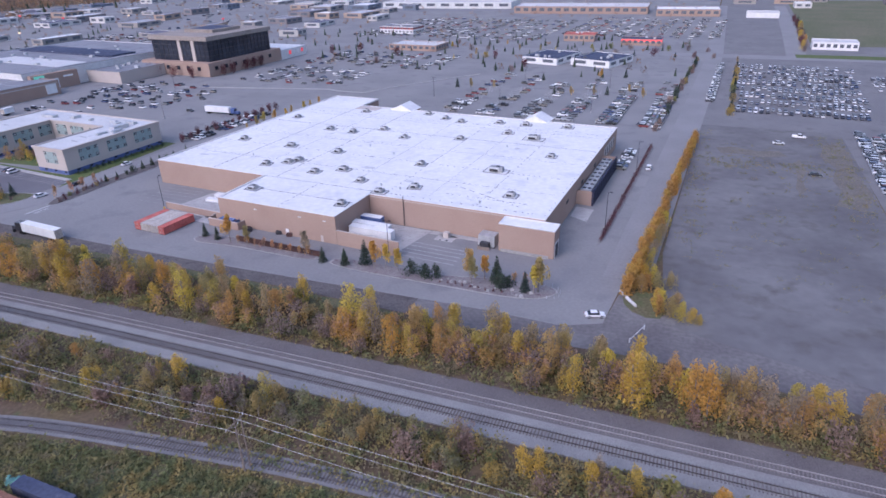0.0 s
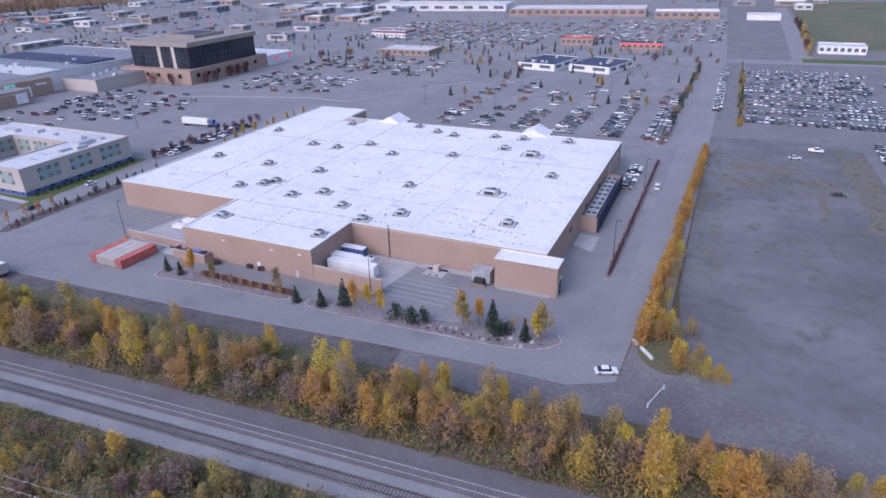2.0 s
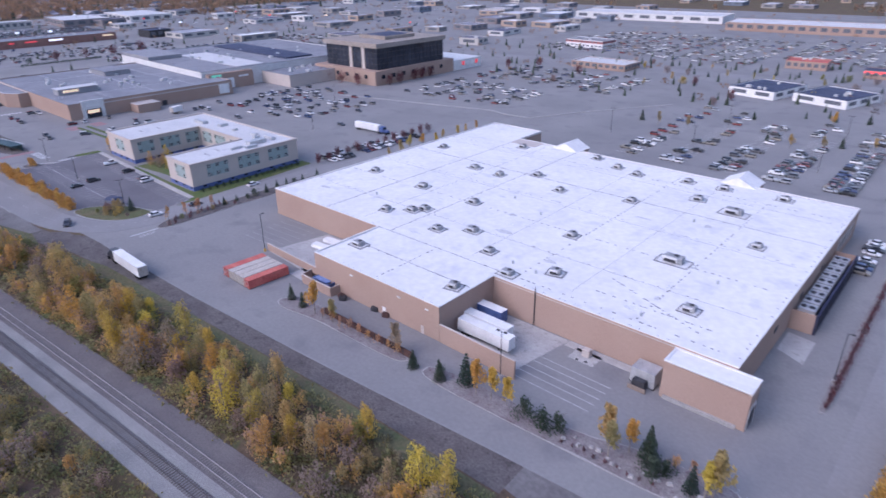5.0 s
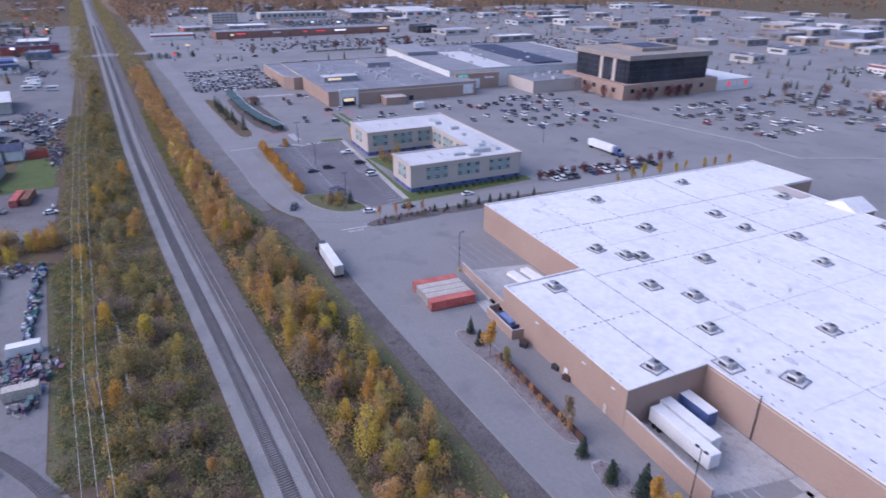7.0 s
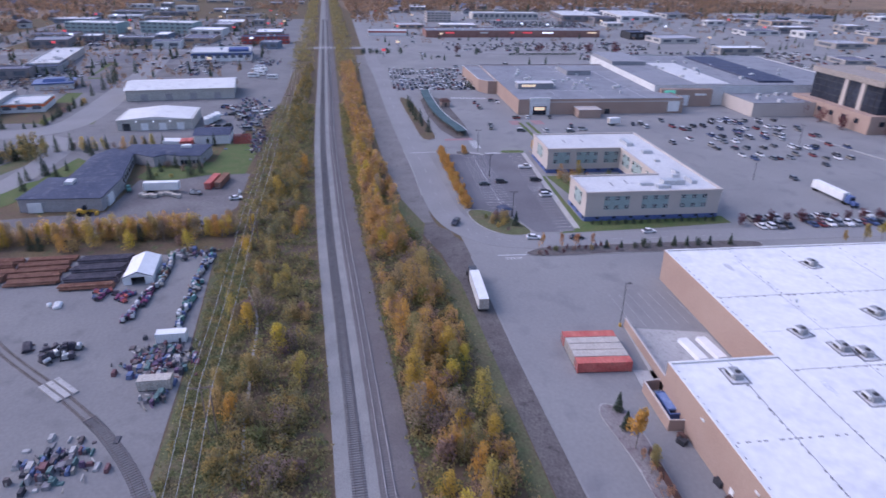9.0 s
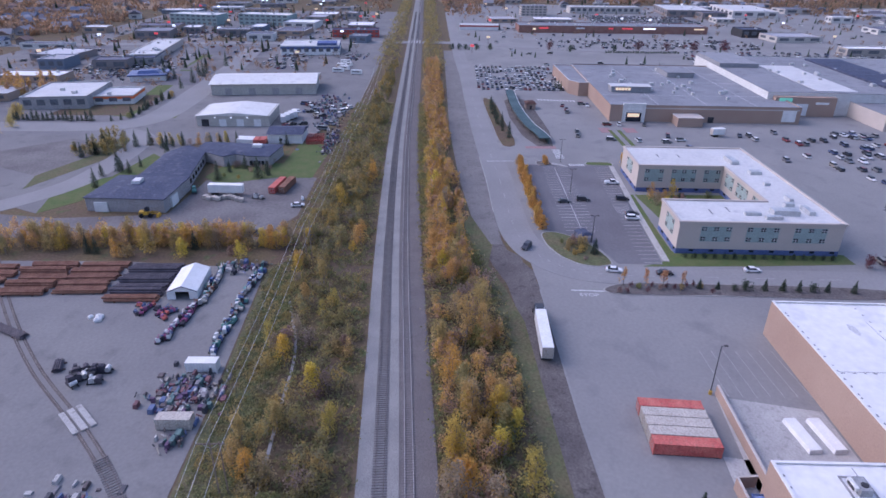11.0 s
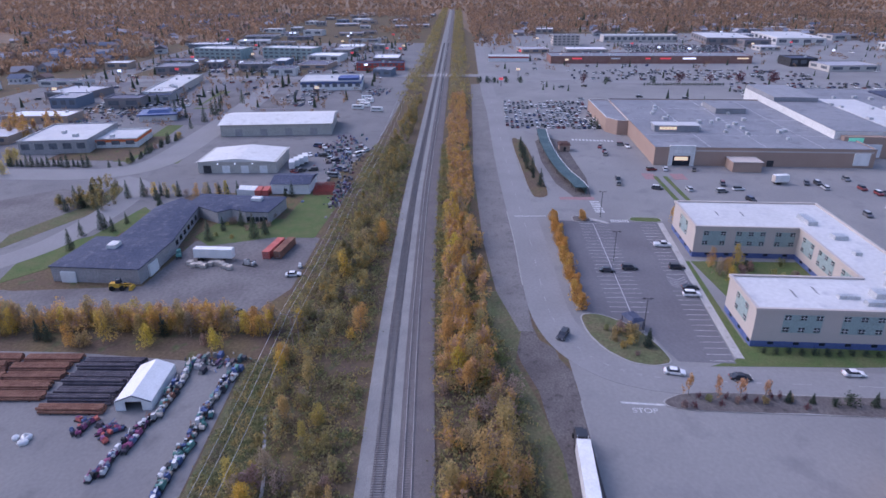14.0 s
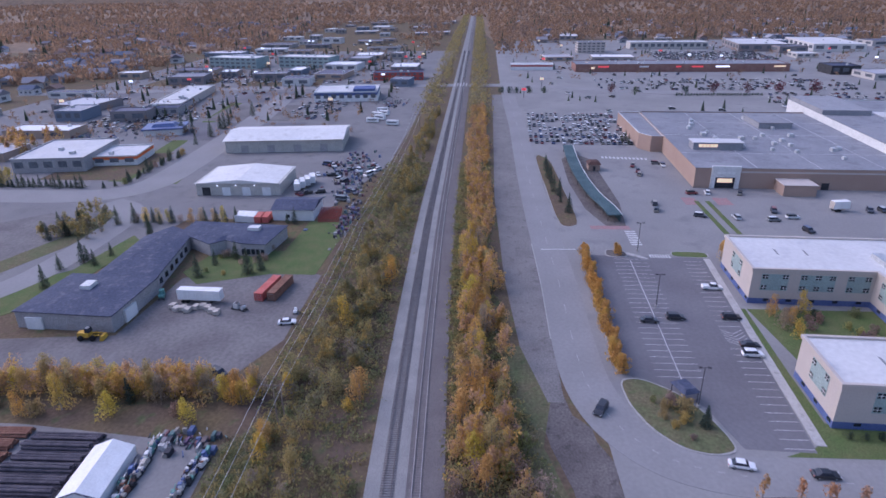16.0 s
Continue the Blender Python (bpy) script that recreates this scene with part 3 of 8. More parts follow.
island("entry_island", [(-318.5, 154), (-323, 154.5), (-322.5, 166), (-317.5, 166)], "kerbed shrub island", M_GRASS)
island("gravel_island", [(-324, 133.5), (-317.5, 133), (-317.5, 140.5), (-323, 140)], "kerbed island with a yellow bush", M_DIRT)
structure("walkway", Geo().strip([(-229, 158.6), (-270, 161.2), (-317, 164.6)], (1.0, 1.0), -0.1, 0.22), M_CONC, "concrete walkway along the office lot", "paving")
structure("kerb_office", Geo().strip([(-320, 126.2), (-290, 125.6), (-268, 124.6), (-252, 124.6)], (0.2, 0.2), -0.1, 0.26), M_KERB, "kerb beside the hedge", "kerb")
structure("kerb_road", Geo().strip([(x, y - 5.4) for x, y in road_line if -330 < x < -262], (0.15, 0.15), -0.1, 0.2), M_KERB, "road kerb", "kerb")
structure("kerb_south", Geo().strip([(-212, 119), (-161, 119), (-120, 120.1), (-95, 121.1), (-66, 122.5), (-41, 123.3), (-24, 122.8), (-15.2, 127)], (0.2, 0.2), -0.1, 0.10), M_ROAD, "low kerb at the pavement's edge", "kerb")
structure("median_wall", Geo().strip([(-330, 322), (-226, 344), (-216, 341), (-198, 341)], (0.8, 0.8), -0.1, 0.3), M_KERB, "long pale kerbed divider in the car park", "kerb")
structure("median_wall_north", Geo().strip([(-198, 341), (-186, 366), (-150, 420)], (0.7, 0.7), -0.1, 0.3), M_KERB, "pale kerbed divider", "kerb")

# painted lines
lines = Geo()
for i in range(26):  # office stalls, two facing rows and one along the walk
    x = -316 + i * 2.72
    y = 140.3 - (x + 315) * 0.030
    if x < -248:
        lines.box(x - 0.06, y - 5.2, 0.08, x + 0.06, y + 5.2, 0.094)
for i in range(33):
    x = -315 + i * 2.72
    y = 163.2 - (x + 315) * 0.064
    if not -273 < x < -266:
        lines.box(x - 0.06, y - 6.3, 0.08, x + 0.06, y - 0.7, 0.094)
lines.strip([(-315, 140.3), (-247.6, 138.3)], (0.09, 0.09), 0.08, 0.096)
for i in range(5):
    lines.strip([(-272.6 + i * 1.4, 154.0), (-270.4 + i * 1.4, 156.6), (-272.6 + i * 1.4, 159.4)], (0.08, 0.08), 0.08, 0.097)
for i in range(8):
    lines.box(-320.2, 147.2 + i * 0.85, 0.08, -317.4, 147.65 + i * 0.85, 0.105)
lines.strip([(-211.6, 127.2), (-211.0, 136.4)], (0.3, 0.3), 0.08, 0.125)
lines.strip([(-323, 112.5), (-323.4, 124)], (0.25, 0.25), 0.08, 0.13)
faint = Geo()
for k in range(0, len(road_line) - 6, 3):
    faint.strip(road_line[k:k + 2], (0.08, 0.08), 0.09, 0.115)
for v in (-13.0, -10.6, -8.4, -6.0, -3.8):  # dock guide lines
    a, b = grid(-33.5, 155, -43, v), grid(-33.5, 155, -24.5, v - 0.3)
    faint.strip([a, b], (0.16, 0.16), 0.04, 0.075)
for r in range(6):  # stall lines north of the store
    for k in range(26):
        x, y = grid(-129, 312, r * 21, k * 3.0)
        lines.strip([(x - 5, y), (x + 5, y)], (0.06, 0.06), 0.04, 0.07)
for k in range(8):
    faint.strip([(-184.0, 151.2 + k * 2.75), (-167.6, 151.2 + k * 2.85)], (0.05, 0.05), 0.04, 0.076)
structure("faded_lines", faint, M_LINE_FAINT, "nearly worn-off guide lines at the loading dock", "road marking")
structure("painted_lines", lines, M_LINE, "worn white paint lines on asphalt", "road marking")
txt = bpy.data.curves.new("stop_marking", "FONT")
txt.body, txt.size, txt.extrude, txt.align_x = "STOP", 2.2, 0.004, "CENTER"
txt.materials.append(M_LINE)
stop = new("stop_marking", txt)
stop.matrix_basis = pose(-208.4, 131.6, 0.075, 0, 0, 90)
tagged(stop, "worn white letters painted on asphalt", "road marking", kind="structure")

structure("ditch", Geo().strip(smooth([(-205, 53.5), (-197.5, 55.6), (-188, 58.4), (-178.9, 59.8), (-166, 60.2), (-153, 60.8), (-141, 61.4), (-128, 63)], 5), (0.32, 0.32), -0.1, 0.06), M_CONC, "narrow pale stony ditch through the scrub", "ditch")
# concrete slabs
for nm, poly in (("dock_slab", [grid(-33.5, 155, u, v) for u, v in ((-61.5, -12.5), (-43, -12), (-40, 5.6), (-61.5, 5.6))]),
                 ("transformer_pad", [grid(-33.5, 155, u, v) for u, v in ((-37, 0), (-31, 0), (-31, 4.4), (-37, 4.4))]),
                 ("dock_apron", [grid(-33.5, 155, u, v) for u, v in ((-40, 3.4), (-17, 3.6), (-17, 5.8), (-40, 5.8))]),
                 ("ramp_slab", [grid(-33.5, 155, u, v) for u, v in ((-134, -11), (-109, -13), (-109, 8.5), (-130, 8.5))]),
                 ("east_slab", [grid(-33.5, 155, u, v) for u, v in ((-3.5, 33), (2.5, 30), (2.5, 41), (-3.5, 42))]),
                 ("enclosure_slab", [(-151, 143), (-143, 142.2), (-141, 147), (-150, 148)])):
    structure(nm, Geo().prism(poly, -0.2, 0.09), M_CONC, "pale concrete slab", "paving")

# ---- railway ----
KX, KY = [-2400, -700, -344, -241, -200, -160, -110, -50, 60, 400], [40, 67.0, 72.5, 76.2, 78.4, 80.8, 83.1, 85.2, 88.0, 96.0]


def track_y(x):
    return float(np.mean(np.interp(np.linspace(x - 35, x + 35, 9), KX, KY)))


XS = [-2400 + 12 * i for i in range(225)]
LINE_A = [(x, track_y(x)) for x in XS]
structure("ballast_pale", Geo().strip(LINE_A, (3.3, 4.0), -0.3, 0.30), M_BAL, "pale crushed-stone ballast bed", "railway")
structure("ballast_dark", Geo().strip(LINE_A, (10.1, -3.3), -0.3, 0.26), M_BAL_DARK, "dark older ballast bed", "railway")
rails = thing("railway_track", -60, track_y(-60), 0.3, 0, "two straight railway tracks with steel rails on sleepers", "railway track")
rails["kind"] = "structure"
ox, oy = -60, track_y(-60)
for off, zz, nm in ((0.0, 0.30, "near"), (5.1, 0.24, "far")):
    for side in (-0.75, 0.75):
        g = Geo()
        pts = [(x - ox, y - oy + off + side) for x, y in LINE_A]
        g.strip(pts, (0.06, 0.06), zz - 0.3 + 0.12, zz - 0.3 + 0.28)
        part("rail", g, M_RAIL_B if off else M_RAIL, rails, "dull steel rail")
tie = Geo().box(-0.13, -1.3, 0.0, 0.13, 1.3, 0.14, top=0.02)
tie_me, tie_me2 = tie.mesh("sleeper", M_TIE), tie.mesh("sleeper_grey", M_TIE_C)
rest, rest2 = [], []
for off, zz, me, bag in ((0.0, 0.0, tie_me, rest), (5.1, -0.13, tie_me2, rest2)):
    count = 0
    for i in range(1700):
        x = 60 - i * 0.62
        y = track_y(x) + off
        rz = math.degrees(math.atan((track_y(x + 5) - track_y(x - 5)) / 10)) + rng.uniform(-1.5, 1.5)
        m = pose(x - ox, y - oy, zz, 0, 0, rz)
        if -120 < x < 10 and count < 205 and off == 0:
            part("sleeper", me, M_TIE, rails, at=m)
            count += 1
        else:
            bag.append(pose(x, y, zz + 0.3, 0, 0, rz))
scatter("sleepers", tie, (M_TIE_C,), rest, "weathered grey sleepers half covered with stone", "railway sleepers")
scatter("sleepers_grey", tie, (M_TIE_C,), rest2, "half-buried grey sleepers", "railway sleepers")
xing = Geo()
for off in (-2.6, 0.0, 2.6, 5.1, 7.7):
    xing.box(-700, track_y(-690) + off - 0.6, 0.2, -680, track_y(-690) + off + 0.6, 0.62)
structure("level_crossing", xing, M_CONC, "pale concrete level-crossing panels", "level crossing")

SIDING = smooth([(-250, -52), (-205, -19), (-178, 3.5), (-158, 24), (-143, 37.5), (-128, 47), (-110, 53.5), (-75, 60), (-47, 63.6), (0, 67), (80, 70)], 6)
structure("siding_ballast", Geo().strip([p for p in SIDING if p[0] > -150], (2.0, 2.0), -0.2, 0.10), M_YARD, "grey ballast of the curved siding", "railway")
structure("flangeway", Geo().strip([p for p in SIDING if p[0] < -140], (1.15, -0.45), -0.1, 0.075).strip([p for p in SIDING if p[0] < -140], (-0.45, 1.15), -0.1, 0.075), M_DIRT, "dark worn grooves beside the yard rails", "railway")
sid = thing("siding_track", -110, 53.5, 0.1, 0, "curved siding track with dark sleepers", "railway track")
sid["kind"] = "structure"
loc = [(x + 110, y - 53.5) for x, y in SIDING]
for side in (-0.75, 0.75):
    g = Geo()
    g.strip(loc, (side + 0.06, -side + 0.06), 0.12, 0.27)
    part("rail", g, M_RAIL, sid, "dull steel rail")
acc = 0.0
for (xa, ya), (xb, yb) in zip(SIDING[:-1], SIDING[1:]):
    d = math.hypot(xb - xa, yb - ya)
    while acc < d:
        k = acc / d
        x, y = xa + (xb - xa) * k, ya + (yb - ya) * k
        if -150 < x < -22:
            part("sleeper", tie_me2 if x < -100 else tie_me, M_TIE, sid, at=pose(x + 110, y - 53.5, 0.0, 0, 0, math.degrees(math.atan2(yb - ya, xb - xa)) + rng.uniform(-2, 2)))
        acc += 0.66
    acc -= d
slabs = thing("crossing_slabs", -160.2, 22.4, 0.1, 46, "three pale concrete slabs laid between the siding rails", "concrete slab")
for off in (-1.6, 0.0, 1.6):
    part("slab", Geo().box(-4.0, off - (0.55 if off else 0.62), 0.0, 4.0, off + (0.55 if off else 0.62), 0.3, top=0.03), M_CONC, slabs)

# ---- buildings ----
def wall_ring(poly, z0, z1, t=0.35):
    """One closed wall with thickness: outer and mitred inner face, the points counter-clockwise."""
    n = len(poly)
    area = sum(poly[i][0] * poly[(i + 1) % n][1] - poly[(i + 1) % n][0] * poly[i][1] for i in range(n))
    poly = list(poly) if area > 0 else list(poly)[::-1]
    inner = []
    for i in range(n):
        a, b, c = Vector(poly[i - 1]), Vector(poly[i]), Vector(poly[(i + 1) % n])
        d0, d1 = (b - a).normalized(), (c - b).normalized()
        n0, n1 = Vector((-d0.y, d0.x)), Vector((-d1.y, d1.x))
        k = (n0 + n1) / max(1 + n0.dot(n1), 0.2)
        inner.append((b.x + k.x * t, b.y + k.y * t))
    vs = [(x, y, z0) for x, y in poly] + [(x, y, z1) for x, y in poly] + [(x, y, z0) for x, y in inner] + [(x, y, z1) for x, y in inner]
    fs = []
    for i in range(n):
        j = (i + 1) % n
        fs += [(i, j, n + j, n + i), (2 * n + j, 2 * n + i, 3 * n + i, 3 * n + j), (n + i, n + j, 3 * n + j, 3 * n + i), (j, i, 2 * n + i, 2 * n + j)]
    return Geo().add(vs, fs)


M_SEAM2 = mat("roof_grime", (0.45, 0.45, 0.46), (0.55, 0.55, 0.56), 0.8, 0.5, 3.0, 0.0)
M_PAD = mat("stained_roof_pad", (0.55, 0.55, 0.56), (0.66, 0.66, 0.66), 0.8, 0.5, 3.0, 0.05)


def rooftop_unit(x, y, z, w, d, h, rz, group="rooftop units"):
    u = thing("rooftop_unit", x, y, z, rz, "grey metal ventilation unit on a grimy roof curb", "rooftop unit", group)
    cw, cd = w * 0.9, d * 1.05
    part("curb", wall_ring([(-cw, -cd), (cw, -cd), (cw, cd), (-cw, cd)], 0, 0.16, 0.28), M_SEAM, u, "dark grimy roof curb")
    part("curb_pad", Geo().box(-cw + 0.29, -cd + 0.29, 0, cw - 0.29, cd - 0.29, 0.05), M_PAD, u, "stained grey pad")
    part("housing", Geo().box(-w / 2, -d / 2, 0.1, w / 2, d / 2, h, top=0.06), M_UNIT, u)
    part("hood", Geo().prism([(-w * 0.5, -d * 0.75), (w * 0.3, -d * 0.75), (w * 0.3, -d * 0.48), (-w * 0.5, -d * 0.48)], h * 0.45, h * 0.95), M_PALE_METAL, u)
    part("intake", Geo().box(-w * 0.40, -d * 0.78, h * 0.30, w * 0.22, -d * 0.745, h * 0.75), M_DARK, u, "dark louvred intake")
    part("fan", Geo().tube((w * 0.1, d * 0.1, h - 0.02), (w * 0.1, d * 0.1, h + 0.14), min(w, d) * 0.3, n=10), M_DARK, u, "dark fan grille")
    return u


M_GREYSIDE = mat("grey_panel_siding", (0.24, 0.245, 0.265), (0.28, 0.285, 0.30), 0.85, 0.2, 3.0, 0.05)
# the big store
OX, OY = -33.5, 155.0
store = thing("store_building", OX, OY, 0, RZ, "very large low tan stucco store with a flat white roof", "store building")
H = 9.0
MAIN = [(-4.3, 6), (-4.3, 114), (-131, 115), (-131, 131), (-157, 131), (-158, 9), (-107, 9), (-107, -14), (-62.3, -14), (-62.3, 6)]
part("wall", wall_ring(MAIN, -0.2, H), M_STUCCO, store)
part("roof", Geo().prism([(x * 0.9985 - 0.12, y * 0.998 + 0.1) for x, y in MAIN], H - 0.5, H - 0.12), M_WHITE_ROOF, store, "white membrane roof with grimy seams")
part("parapet", wall_ring(MAIN, H, H + 0.22, 0.5), M_WHITE_ROOF, store, "thin white roof edge")
JOG = [(0, 0.3), (0, 5.9), (-16.3, 5.9), (-16.3, 0.3)]
part("wall", wall_ring(JOG, -0.2, H - 0.6), M_STUCCO, store)
part("roof", Geo().prism(JOG, H - 0.9, H - 0.55), M_WHITE_ROOF, store)
part("parapet", wall_ring([(0.1, 0.2), (0.1, 6.0), (-16.4, 6.0), (-16.4, 0.2)], H - 0.6, H - 0.35, 0.45), M_WHITE_ROOF, store)
part("plinth", Geo().box(-15.5, -0.25, 0, -1.5, 0.3, 0.8), M_KERB, store, "pale concrete base strip")
part("roll_door", Geo().box(-0.15, 1.4, 0.1, 0.08, 4.6, 4.2), M_DARK, store, "dark loading door")
part("door_frame", Geo().box(-0.1, 1.1, 0.0, 0.12, 1.4, 4.5).box(-0.1, 4.6, 0.0, 0.12, 4.9, 4.5).box(-0.1, 1.1, 4.2, 0.12, 4.9, 4.5), M_WHITE, store)
for cx, w in ((-107.5, 12.0), (-40.0, 12.0)):  # entrance gables on the far side
    g = Geo()
    g.add([(cx - w / 2, 112, H - 0.2), (cx + w / 2, 112, H - 0.2), (cx, 112, H + 2.7), (cx - w / 2, 122, H - 0.2), (cx + w / 2, 122, H - 0.2), (cx, 122, H + 2.7)],
          [(0, 1, 2), (5, 4, 3), (0, 2, 5, 3), (1, 4, 5, 2), (0, 3, 4, 1)])
    part("gable", g, M_WHITE_ROOF, store, "white gabled entrance roof")
    part("porch_wall", Geo().box(cx - w / 2 + 0.4, 114.2, 0, cx + w / 2 - 0.4, 121.6, H - 0.25), M_STUCCO, store)
part("raised_roof", Geo().prism([(-131, 108), (-119, 108), (-119, 115), (-131, 115)], H - 0.1, H + 0.1), M_STUCCO_PALE, store, "tan roof patch")
seams = Geo()


def dashes(ua, va, ub, vb, step, size=0.95):
    d = math.hypot(ub - ua, vb - va)
    for k in range(int(d / step)):
        t = (k + rng.uniform(0.2, 0.8)) * step / d
        if rng.random() < 0.82:
            u, v, s = ua + (ub - ua) * t, va + (vb - va) * t, size * rng.uniform(0.4, 1.1)
            dx, dy = (s / 2, 0.17) if abs(ub - ua) > abs(vb - va) else (0.17, s / 2)
            seams.box(u - dx, v - dy, H - 0.13, u + dx, v + dy, H - 0.085)


for v in (9.5, 42, 77):
    dashes(-156, v, -6, v, 1.9)
for u in (-131, -102, -58, -27):
    dashes(u, 10, u, 112, 2.1)
dashes(-105, -2, -64, -2, 1.8)
dashes(-84, -13, -84, 8, 1.6)
dashes(-106, -13.2, -63, -13.2, 2.6, 0.6)
dashes(-61, 7, -17, 7, 2.2, 0.7)
dashes(-157, 10, -108, 10, 2.2, 0.7)
dashes(-157, 60, -6, 60, 3.4, 0.6)
dashes(-157, 27, -6, 27, 3.0, 0.6)
dashes(-157, 100, -6, 100, 2.4)
dashes(-5.4, 8, -5.4, 112, 3.5, 0.6)
dashes(-40, 16, -12, 16, 1.7)
dashes(-40, 24, -14, 13, 1.3)
for v in (58.0, 26.0, 95.0):
    seams.strip([(-150, v), (-8, v + 0.8)], (0.04, 0.04), H - 0.13, H - 0.10)
for u in (-116, -74, -44):
    seams.strip([(u, 12), (u + 0.5, 110)], (0.04, 0.04), H - 0.13, H - 0.10)
st = part("roof_seam", seams, M_SEAM, store, "dark dashes of roof fixings along the seams")
st["kind"] = "stuff"
for k in range(34):
    u, v, w, d = rng.uniform(-150, -8), rng.uniform(12, 108), rng.uniform(0.6, 3.2), rng.uniform(0.3, 1.4)
    part("roof_stain", Geo().prism([(u - w, v - d * 0.3), (u - w * 0.2, v - d), (u + w, v - d * 0.2), (u + w * 0.6, v + d * 0.7), (u - w * 0.5, v + d)], H - 0.13, H - 0.112), M_PAD if k % 4 else M_SEAM2, store, "faint grey puddle stain")
for pts in ([(-157, 9.6), (-63, 9.3)], [(-106, -1.6), (-63, -2.0)], [(-131.4, 10), (-131, 113)], [(-61, 6.9), (-5, 6.8)], [(-102.3, 10), (-101.8, 113)], [(-157, 77.4), (-5, 77)]):
    part("roof_joint", Geo().strip(pts, (0.07, 0.07), H - 0.13, H - 0.095), M_SEAM, store, "dark roof joint")
part("gutter_line", Geo().box(-61.5, 5.85, H - 0.55, -16.5, 6.0, H - 0.4), M_STUCCO_PALE, store)
for u in (-92, -75, -66):
    part("wall_lamp", Geo().box(u - 0.5, -14.3, 7.0, u + 0.5, -14.0, 7.25), M_PALE_METAL, store)
part("door", Geo().box(-81, -14.12, 0.1, -79.9, -13.9, 2.3), M_WHITE, store, "white steel door")
part("door", Geo().box(-68, -14.12, 0.1, -67.1, -13.9, 2.2), M_STUCCO_PALE, store)
for k in range(3):
    part("wall_vent", Geo().box(-4.35, 30 + k * 20, 5.0, -4.2, 32.5 + k * 20, 6.2), M_DARK, store)
part("sign_band", Geo().box(-4.35, 88, 3.0, -4.2, 108, 7.0), M_STUCCO_PALE, store)
for k in range(5):
    part("window", Geo().box(-4.36, 90 + k * 4, 3.4, -4.18, 91.6 + k * 4, 6.2), M_GLASS, store)
part("pipe", Geo().tube((-50, 5.8, 0), (-50, 5.8, H + 1.2), 0.12), M_DARK, store)

# its mechanical enclosure on the east side
encl = thing("plant_enclosure", *grid(OX, OY, -4.3, 44), 0, RZ, "walled equipment yard with a dark blue screen", "equipment enclosure")
part("wall", Geo().box(0, 0, 0, 5.1, 0.4, 5.0), M_STUCCO, encl)
part("wall", Geo().box(0, 41.6, 0, 5.1, 42, 5.0), M_STUCCO, encl)
part("screen", Geo().box(5.2, 0.0, 0, 5.6, 42, 5.2), M_SCREEN, encl, "tall dark blue louvre screen")
for k in range(14):
    part("post", Geo().box(5.6, 0.2 + k * 3.16, 0, 5.75, 0.4 + k * 3.16, 5.3), M_DARK, encl)
for k in range(9):
    x, y = grid(OX, OY, -1.8, 48 + k * 4.2)
    c = thing("chiller", x, y, 3.2, RZ, "grey rooftop chiller with round fans", "chiller", "chillers in the enclosure")
    part("frame", Geo().box(-1.9, -1.7, -3.2, 1.9, 1.7, 0.2), M_DARK, c, "dark steel stand")
    part("housing", Geo().box(-1.9, -1.7, 0.2, 1.9, 1.7, 1.6, top=0.08), M_METAL, c)
    for a in (-0.9, 0.9):
        part("fan", Geo().tube((a, 0, 1.55), (a, 0, 1.75), 0.7, n=10), M_DARK, c)

UNITS = [(-178.5, 244.2), (-178, 204.4), (-151.5, 229.8), (-139.4, 228.5), (-128.5, 236.5), (-152.8, 202), (-114.3, 227.3), (-129.8, 200.6), (-140.8, 183.5), (-147.6, 178.9), (-125.2, 177),
         (-116.4, 182.3), (-104.7, 174), (-84.6, 174), (-93.6, 166.4), (-92.6, 196.7), (-91.4, 232.6), (-75.4, 246.8), (-50.5, 220.6), (-52.6, 176.7), (-135.1, 155.5), (-99.7, 152.9), (-101.2, 258.8),
         (-53.7, 263), (-121.2, 268), (-152.5, 263.6), (-138.5, 186.8), (-110, 262), (-84, 262), (-72, 262)]
for i, (x, y) in enumerate(UNITS):
    rooftop_unit(x, y, H - 0.12, 2.3 + 0.3 * (i % 3), 1.9, 1.25 + 0.15 * (i % 2), RZ + (12 if i % 4 == 1 else 0))
for x, y in ((-64.5, 198.3), (-62.8, 241.3)):
    rooftop_unit(x, y, H - 0.12, 4.8, 2.4, 1.8, RZ, "large rooftop units")
for x, y in ((-51.9, 193.2), (-96, 172.1), (-88.5, 171), (-108, 205), (-160, 187), (-70, 228), (-122, 212), (-60, 168)):
    v = thing("roof_vent", x, y, H - 0.12, 0, "small grey roof vent pipe", "roof vent", "roof vents")
    part("stack", Geo().tube((0, 0, 0), (0, 0, 0.7), 0.28, 0.24, 8), M_METAL, v)
    part("cap", Geo().tube((0, 0, 0.7), (0, 0, 0.85), 0.4, 0.2, 8), M_METAL, v)


